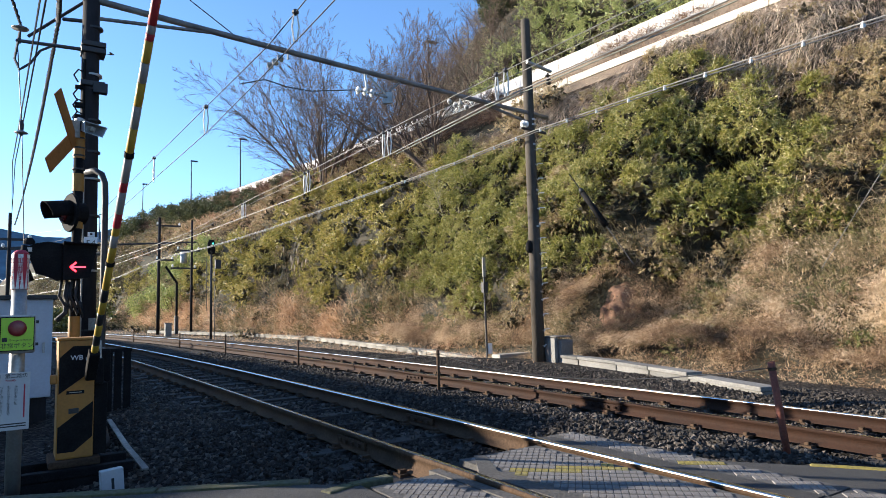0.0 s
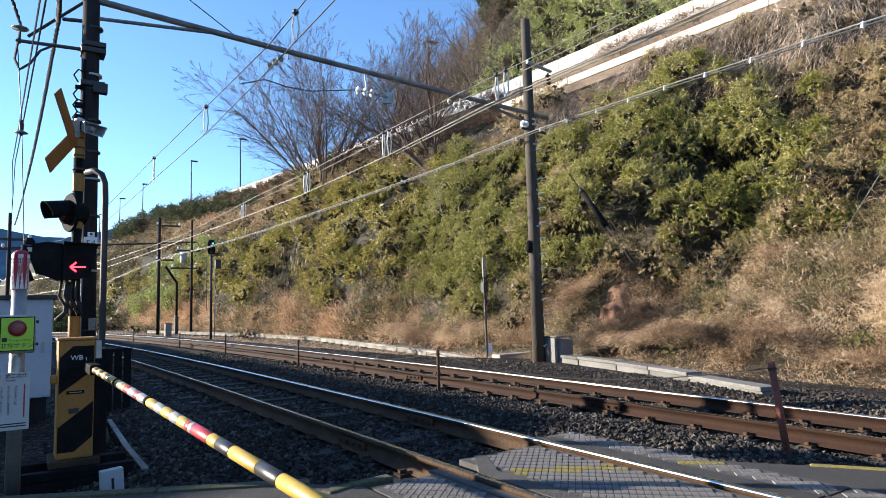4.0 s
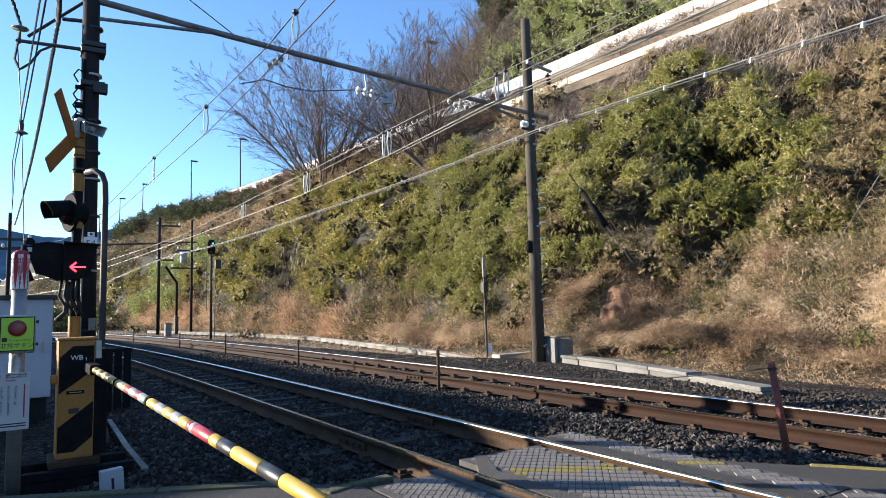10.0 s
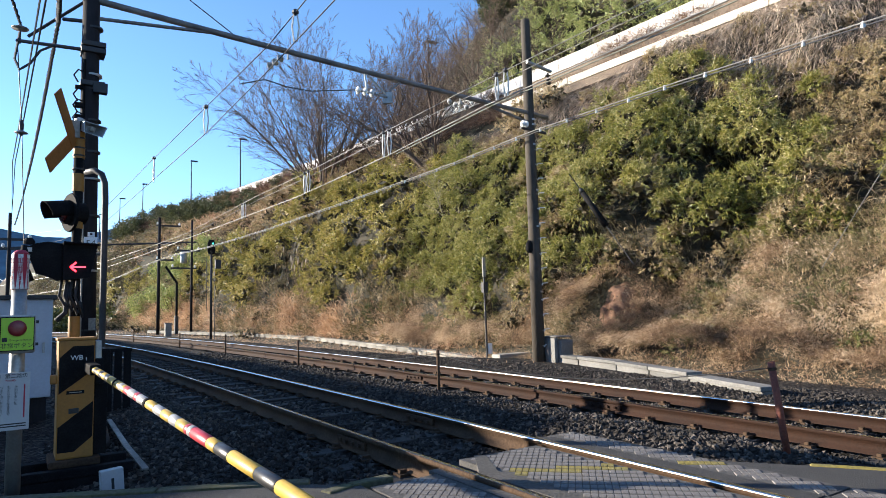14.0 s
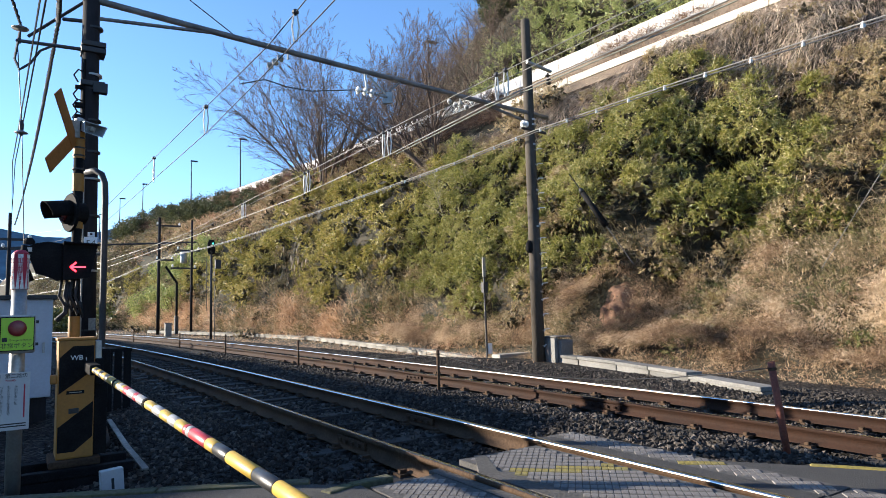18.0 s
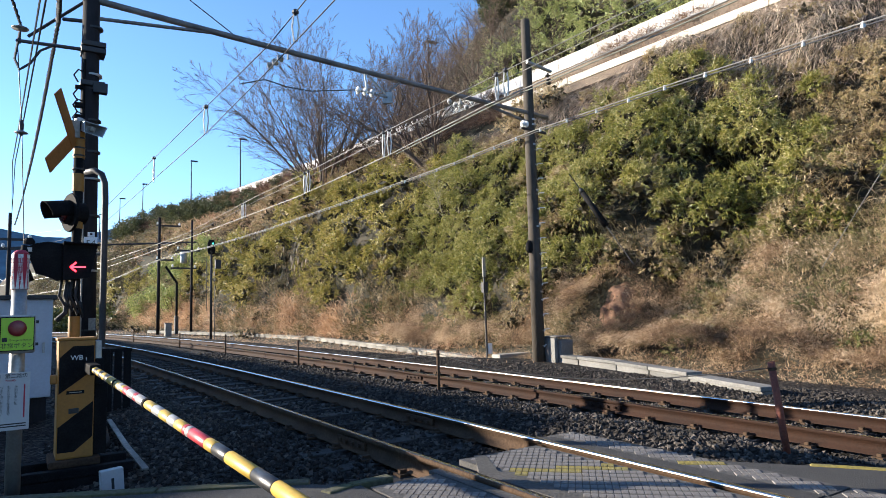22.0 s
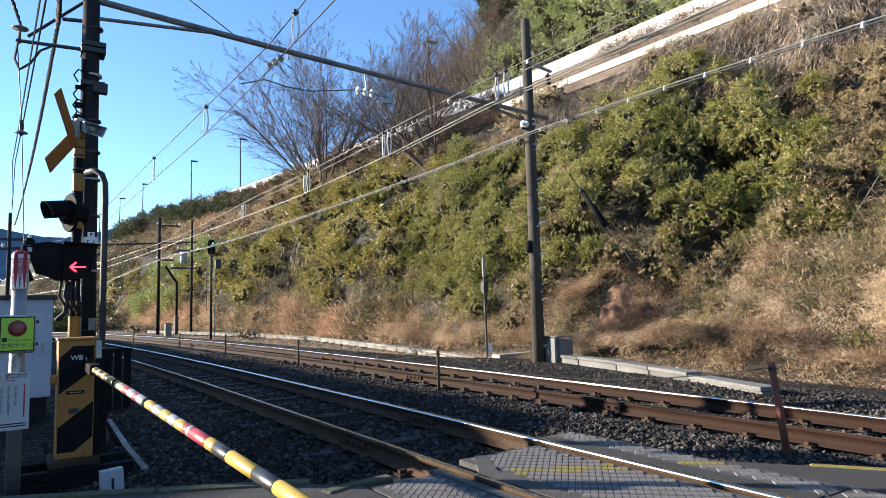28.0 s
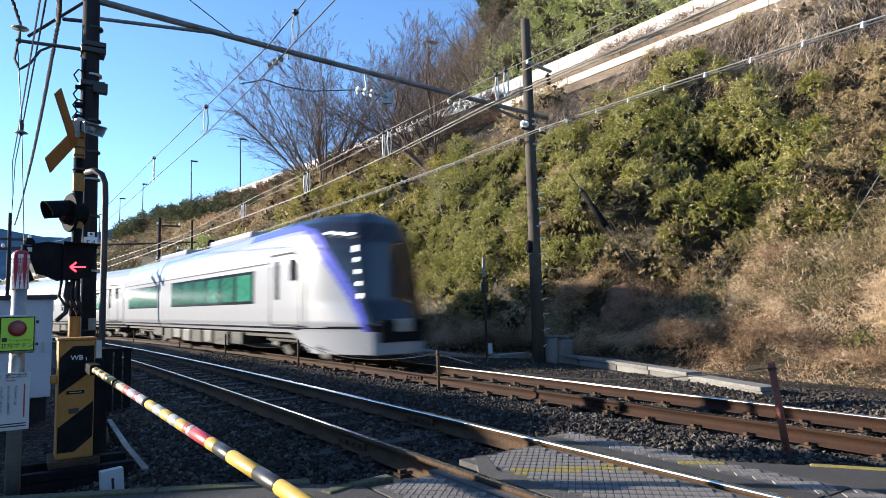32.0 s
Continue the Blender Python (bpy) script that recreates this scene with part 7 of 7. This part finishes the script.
# white plumes of pampas grass
rp = np.random.RandomState(77)
for k in range(5):
    s, m = (-36.5, -35.0, -38.0, -33.8, -40.5)[k], (15.5, 15.3, 15.0, 15.0, 15.1)[k]
    b = Vector(hill_point(np.float64(s), np.float64(m), 0.0))
    t = thing("pampas_grass", Matrix.Translation(b), "pampas grass with pale feathery plumes", "grass", "pampas grass")
    for i in range(5):
        q = Vector((rp.uniform(-0.9, 0.9), rp.uniform(-0.4, 0.4), rp.uniform(1.5, 2.4)))
        part("stem", tb([(q.x * 0.4, q.y * 0.4, -0.2), q], 0.012, 0.008, 4), M_TWIG, t)
        part("plume", tb([q, q + Vector((0.015, 0, 0.14)), q + Vector((0.035, 0, 0.30)), q + Vector((0.05, 0, 0.40))], 0.03, seg=6, radii=[0.01, 0.038, 0.03, 0.006]), M_STRAW_PALE, t, "pale feathery plume")


# ---- trees and upper slope ----
class Twigs:
    """Collects tapering branch pieces into one mesh."""

    def __init__(self):
        self.a, self.b, self.ra, self.rb = [], [], [], []

    def add(self, a, b, ra, rb):
        self.a.append(a)
        self.b.append(b)
        self.ra.append(ra)
        self.rb.append(rb)

    def mesh(self, name, material, seg=5):
        a, b = np.array(self.a), np.array(self.b)
        ra, rb = np.array(self.ra), np.array(self.rb)
        d = unit(b - a)
        ref = np.where(abs(d[:, 2:3]) > 0.9, np.array([[1.0, 0, 0]]), np.array([[0, 0, 1.0]]))
        u = unit(np.cross(d, ref))
        w = np.cross(d, u)
        ang = np.arange(seg) * 2 * math.pi / seg
        ring = u[:, None, :] * np.cos(ang)[None, :, None] + w[:, None, :] * np.sin(ang)[None, :, None]
        v = np.concatenate([a[:, None, :] + ring * ra[:, None, None], b[:, None, :] + ring * rb[:, None, None]], 1)
        f = np.array([(i, (i + 1) % seg, seg + (i + 1) % seg, seg + i) for i in range(seg)])
        f = f[None] + (np.arange(len(a)) * 2 * seg)[:, None, None]
        return mesh_np(name, v.reshape(-1, 3), f.reshape(-1, 4), material, True)


def bare_tree(base, height, spread, seed, stems=3, label="tall leafless winter tree with fine spreading twigs", material=None, depth=3, thick=0.15, lean=(0, 0, 0), boughs=9, first=2):
    """A leafless vase-shaped tree: trunk and limbs as one part, the crown of fine twigs as another."""
    rng = random.Random(seed)
    trunk, crown = Twigs(), Twigs()

    def grow(p, d, length, r, level):
        n = (8, 6, 4, 2)[min(level, 3)]
        q, turn, r0 = p, rng.uniform(0, 6.28), r
        for i in range(n):
            bend = Vector((rng.gauss(0, 1), rng.gauss(0, 1), rng.gauss(0, 0.7))) * (0.05, 0.08, 0.11, 0.14)[min(level, 3)]
            flat = Vector((d.x, d.y, 0)) * (0.05 if level == 0 else 0.02)
            d = (d + bend + flat + Vector((0, 0, 0.0 if level == 0 else 0.025))).normalized()
            e = q + d * (length / n)
            r2 = max(0.0075, r0 * (1 - 0.85 * (i + 1) / n))
            (trunk if level == 0 else crown).add(tuple(q), tuple(e), r, r2)
            q, r = e, r2
            if level < depth and (level > 0 or i >= first):
                for _ in range(2 if (level == 0 and boughs > 9) or level == 2 else 1):
                    turn += 2.4
                    u = d.orthogonal().normalized()
                    w = d.cross(u)
                    side = u * math.cos(turn) + w * math.sin(turn)
                    nd = (d + side * rng.uniform(0.42, 0.85)).normalized()
                    grow(q, nd, length * (1 - 0.62 * (i + 1) / n) * rng.uniform(0.42, 0.68), max(0.009, r * rng.uniform(0.5, 0.7)), level + 1)

    for k in range(stems):
        a = 6.283 * k / stems + rng.uniform(-0.4, 0.4)
        f = 0.62 * spread / height * (0.15 + 0.85 * ((k * 0.618) % 1))
        d = Vector((math.cos(a) * f + lean[0], math.sin(a) * f + lean[1], 1 + lean[2])).normalized()
        grow(Vector((math.cos(a) * 0.15, math.sin(a) * 0.15, -0.6)), d, height * rng.uniform(0.82, 1.0), thick * rng.uniform(0.7, 1.1), 0)
    t = thing("bare_tree", Matrix.Translation(base), label, "tree", "bare trees")
    o = new("trunk", trunk.mesh("trunk", material or M_BARK, 5))
    o.parent = t
    c = new("crown", crown.mesh("crown", material or M_BARK, 3))
    c.parent = t
    return t, len(crown.a)


def bush(base, r, h, count, leaf, material, label, seed, name="evergreen_bush"):
    """A leafy shrub: short stems and a crown of leaf clumps with an uneven outline."""
    rng = np.random.RandomState(seed)
    t = thing(name, Matrix.Translation(base), label, "bush", "bushes")
    tw = Twigs()
    for k in range(5):
        a = rng.uniform(0, 6.28)
        tw.add((0, 0, -0.5), (math.cos(a) * r * 0.5, math.sin(a) * r * 0.5, h * 0.7), 0.06, 0.02)
    o = new("stems", tw.mesh("stems", M_BARK, 5))
    o.parent = t
    k = max(14, count // 70)
    cc = unit(rng.randn(k, 3)) * rng.uniform(0.45, 0.85, (k, 1)) * np.array([r, r, h * 0.5]) + np.array([0, 0, h * 0.55])
    per = count // k
    c = (cc[:, None, :] + rng.randn(k, per, 3) * r * 0.13).reshape(-1, 3)
    n = len(c)
    d = unit(rng.randn(n, 3) + (c - np.array([0, 0, h * 0.5])) * 0.6)
    side = unit(np.cross(d, rng.randn(n, 3)))
    q = leaf_quads(c, d, side, leaf * rng.uniform(0.6, 1.3, n), leaf * 0.5 * rng.uniform(0.6, 1.3, n))
    f = np.arange(n * 4).reshape(n, 4)
    o = new("crown", mesh_np("crown", q.reshape(-1, 3), f, material))
    o.parent = t
    return t


M_EVERGREEN = leaf_mat("evergreen leaves", [(0.026, 0.034, 0.014), (0.046, 0.058, 0.02), (0.075, 0.085, 0.03), (0.13, 0.12, 0.05)], 0.7)
M_UPBAMBOO = leaf_mat("upper bamboo leaves", [(0.16, 0.20, 0.055), (0.26, 0.30, 0.09), (0.37, 0.39, 0.13), (0.48, 0.47, 0.20)], 0.5, patch_scale=0.12)
M_UPBROWN = leaf_mat("upper winter scrub", [(0.10, 0.075, 0.052), (0.17, 0.125, 0.085), (0.25, 0.185, 0.13), (0.20, 0.17, 0.075)], 0.7, patch_scale=0.1)


def hp(s, m, lift=0.0):
    return Vector(hill_point(np.float64(s), np.float64(m), lift))


bare_tree(hp(-41.4, 20.0), 11.6, 15.5, 3, stems=13, thick=0.10, boughs=14, lean=(-0.10, 0, 0), first=1)
bare_tree(hp(-46, 21.4), 8.0, 9.6, 14, stems=5, thick=0.08, boughs=14, lean=(-0.10, 0, 0))
bare_tree(hp(-36, 21.5), 9.4, 10.0, 5, stems=5, thick=0.10, boughs=14)
bare_tree(hp(-30.6, 20.9), 8.4, 11.0, 8, stems=5, thick=0.15, label="dark leafless tree leaning over the slope", lean=(-0.2, 0, 0), boughs=14, first=1)
bare_tree(hp(-48, 34.5), 8.0, 4.5, 21, stems=3, thick=0.12, label="leafless tree above the road")
bare_tree(hp(-55, 34.5), 7.0, 4.5, 22, stems=3, thick=0.12, label="leafless tree above the road")
for k in range(22):
    s, m = -63 + k * 1.25, 34.5 + (k * 5 % 7) * 1.6
    bare_tree(hp(s, m), 5.5 + k % 4, 7.0, 60 + k, stems=5, depth=2, thick=0.09, label="leafless bushy tree above the road", boughs=14)
for k in range(8):
    s, m = -86 + k * 3.4, 35 + (k * 7 % 5) * 1.6
    bare_tree(hp(s, m), 5.0 + k % 3, 5.0, 40 + k, stems=4, depth=2, thick=0.12, label="leafless winter tree above the road", boughs=14)
M_PALE = mat("pale twig bark", (0.30, 0.26, 0.19), 0.8, second=(0.2, 0.17, 0.12), scale=6, bump=0.1)
bare_tree(hp(-22.5, 16.6, 0.6), 3.0, 1.8, 31, stems=2, depth=2, thick=0.035, label="pale young leafless sapling in the bamboo", material=M_PALE)


def up_scatter(count, s0, s1, m0, m1, seed, keep):
    return scatter(count, s0, s1, m0, m1, seed, keep)


for k, (s, m) in enumerate(((-61.6, 15.0), (-57.4, 14.7), (-65.5, 14.7), (-58.4, 16.1), (-63.0, 16.2), (-55.9, 16.9))):
    bush(hp(s, m), 1.5 + 0.2 * (k % 3), 2.4 + 0.3 * (k % 2), 2600, 0.2, M_UPBAMBOO, "fresh green bush at the foot of the slope", 500 + k, "green_bush")


def up_green(s, m):
    return np.clip((grid_noise(s, m, 9, 71) - 0.34 + np.clip((s + 45) / 60, -0.3, 0.3)) / 0.15, 0, 1)


thicket("upper_bamboo", clump_places(-60, -12, 33.4, 46, 2.0, 61, up_green), 1.6, 70, 9, 0.34, 0.06, M_UPBAMBOO, "sunlit green bamboo grove above the road", 71, lift=(0.3, 1.6))
bamboo("upper_scrub", up_scatter(2200, -88, 10, 33.5, 60, 62, lambda s, m: 1 - up_green(s, m)), 1.4, 55, 0.5, 0.05, M_UPBROWN, "brown leafless winter scrub above the road", 72, lift=0.9)
rt = random.Random(17)
for k in range(24):
    s, m = -101 + k * 1.35 + rt.uniform(-0.6, 0.6), rt.uniform(21.8, 24.2)
    bush(hp(s, m), rt.uniform(1.3, 2.2), rt.uniform(2.0, 3.4), 2600, 0.20, M_EVERGREEN, "dark evergreen bush on the upper slope", 100 + k)
for k in range(9):
    s, m = rt.uniform(-77, -57), rt.uniform(21.5, 24)
    bush(hp(s, m), rt.uniform(1.2, 1.9), rt.uniform(1.3, 2.2), 1600, 0.18, M_EVERGREEN, "dark evergreen bush on the upper slope", 150 + k)
for k in range(13):
    s, m = -66 + k * 1.75 + rt.uniform(-0.8, 0.8), rt.uniform(22.6, 23.9)
    bush(hp(s, m), rt.uniform(0.9, 1.5), rt.uniform(1.8, 2.7), 1200, 0.17, (M_EVERGREEN, M_BROWNVINE)[k % 3 == 1], "dark scrubby bush before the road parapet", 400 + k)
for k in range(11):
    s, m = -53 + k * 0.95, rt.uniform(42.5, 46)
    bush(hp(s, m), rt.uniform(1.5, 2.3), rt.uniform(3.6, 5.2), 2400, 0.26, M_EVERGREEN, "dark evergreen tree on the hilltop", 200 + k, "evergreen_tree")
for s, m, h in ((-37.25, 25.6, 6.9), (-70.25, 25.6, 6.9), (-83.75, 25.6, 6.9), (-99.75, 25.6, 6.4), (-108.75, 25.6, 5.5), (-117.75, 25.6, 4.1)):
    road_lamp(s, m, 13.2, h)

# hills far away at the valley's end, with haze put into their blue
M_FARHILL = mat("forested hill hazed blue", (0.085, 0.13, 0.175), 1.0, second=(0.065, 0.105, 0.15), scale=0.01, fine=0.05, bump=0)
bm = bmesh.new()
prev = None
for i in range(61):
    a = radians(104 + i * 1.4)
    hgt = 225 + 25 * math.sin(i * 0.31 + 0.6) + 8 * math.sin(i * 0.9)
    lo, hi = bm.verts.new((1500 * math.cos(a), 1500 * math.sin(a), -2)), bm.verts.new((1750 * math.cos(a), 1750 * math.sin(a), hgt))
    if prev:
        bm.faces.new((prev[0], lo, hi, prev[1]))
    prev = (lo, hi)
tagged(part("backdrop", bm, M_FARHILL), "forested hills far off, tinted blue as haze", "hills", kind="structure")
for k in range(10):
    bush((-46 + k * 1.6 + rt.uniform(-1, 1), 66 + rt.uniform(-3, 8), -0.5), rt.uniform(1.5, 2.6), rt.uniform(1.8, 3.4), 700, 0.4, M_WEED, "green bush beyond the tracks", 300 + k, "roadside_bush")


# ---- everything that moves ----
# time, lift above level, sideways sway, both in degrees
ARM_ROWS = ((0.0, 48.5, 0), (0.2, 45.0, 0), (0.4, 42.0, 0), (0.6, 39.3, 0), (0.8, 36.6, 0), (1.0, 33.2, 0), (1.2, 29.4, 0), (1.4, 25.2, 0), (1.6, 21.5, 0), (1.8, 18.1, 0), (2.0, 14.5, 0),
            (2.2, 8.7, 0), (2.4, 3.9, 0), (2.6, 0.0, -0.2), (2.8, -2.2, -0.4), (3.0, -2.45, -0.5), (3.2, -2.1, 0.1), (3.5, -1.6, 0.85), (3.9, -2.1, 0.3), (4.4, -2.55, -0.2), (6.0, -2.55, -0.1),
            (9.0, -2.25, 0.3), (13.0, -2.5, 0.1), (17.0, -2.55, 0.0), (20.0, -2.55, -0.1), (25.0, -2.55, -0.1), (31.0, -2.5, 0.0), (32.0, -2.5, 0.0))


def train_front(t):
    """Distance of the nose along the line."""
    return float(np.interp(t, (0.0, 31.0, 31.5, 31.8, 32.0), (-33.6 - 31.0 * 18.6, -33.6, -24.0, -17.3, -12.25)))


def line_point(s):
    if s >= -139:
        return trk(s, FAR, FAR_Z)
    th = heading(-139)
    return trk(-139, FAR, FAR_Z) + Vector((math.cos(th), math.sin(th), 0)) * (s + 139) - Vector((0, 0, 1.56 * min(1.0, (-139 - s) / 60)))


def car_pose(front, length):
    a, b = line_point(front - 3.6), line_point(front - length + 3.0)
    d = (a - b).normalized()
    x = d
    y = Vector((-d.y, d.x, 0)).normalized()
    z = x.cross(y)
    r = Matrix((x, y, z)).transposed().to_4x4()
    return Matrix.Translation(a + d * 3.6) @ r


def sky_point(az, el, dist):
    """A point seen from the stand at so many degrees right of the view's middle and above the horizon."""
    a, e = radians(az), radians(el)
    return Vector((math.sin(a) * math.cos(e), math.cos(a) * math.cos(e), math.sin(e))) * dist + Vector((0, 0, 1.17))


BIRD_ROWS = [(0.0, -27.94, 20.61, 75, 20), (1.0, -26.69, 22.77, 70, 50), (2.0, -22.93, 24.90, 80, 20), (3.5, -13.13, 28.98, 120, -20), (4.5, -22.17, 19.02, 200, 200), (6.0, -25.91, 15.57, 260, 170), (9.0, -23.47, 16.25, 280, 60), (13.0, -19.39, 19.95, 260, 30), (19.0, -18.83, 21.26, 280, 0), (26.0, -13.15, 23.80, 280, 0), (32.0, -6.95, 25.28, 280, 0)]


def motions():
    rows = []
    for (t, az, el, dist, turn_), nxt in zip(BIRD_ROWS, BIRD_ROWS[1:] + BIRD_ROWS[-1:]):
        rows.append((t, Matrix.Translation(sky_point(az, el, dist)) @ Matrix.Rotation(radians(turn_), 4, "Z") @ Matrix.Rotation(radians(12), 4, "X")))
    walk(kite, rows)
    walk(arm, [(t, G0I @ Matrix.Translation(PIV) @ Matrix.Rotation(radians(-53 + sway), 4, "Z") @ Matrix.Rotation(radians(-a), 4, "Y")) for t, a, sway in ARM_ROWS])
    times = [0.0, 10.0, 20.0, 26.0] + [27.0 + 0.1 * i for i in range(51)]
    for ob, back, length in TRAIN:
        walk(ob, [(t, car_pose(train_front(t) - back, length)) for t in times])


motions()
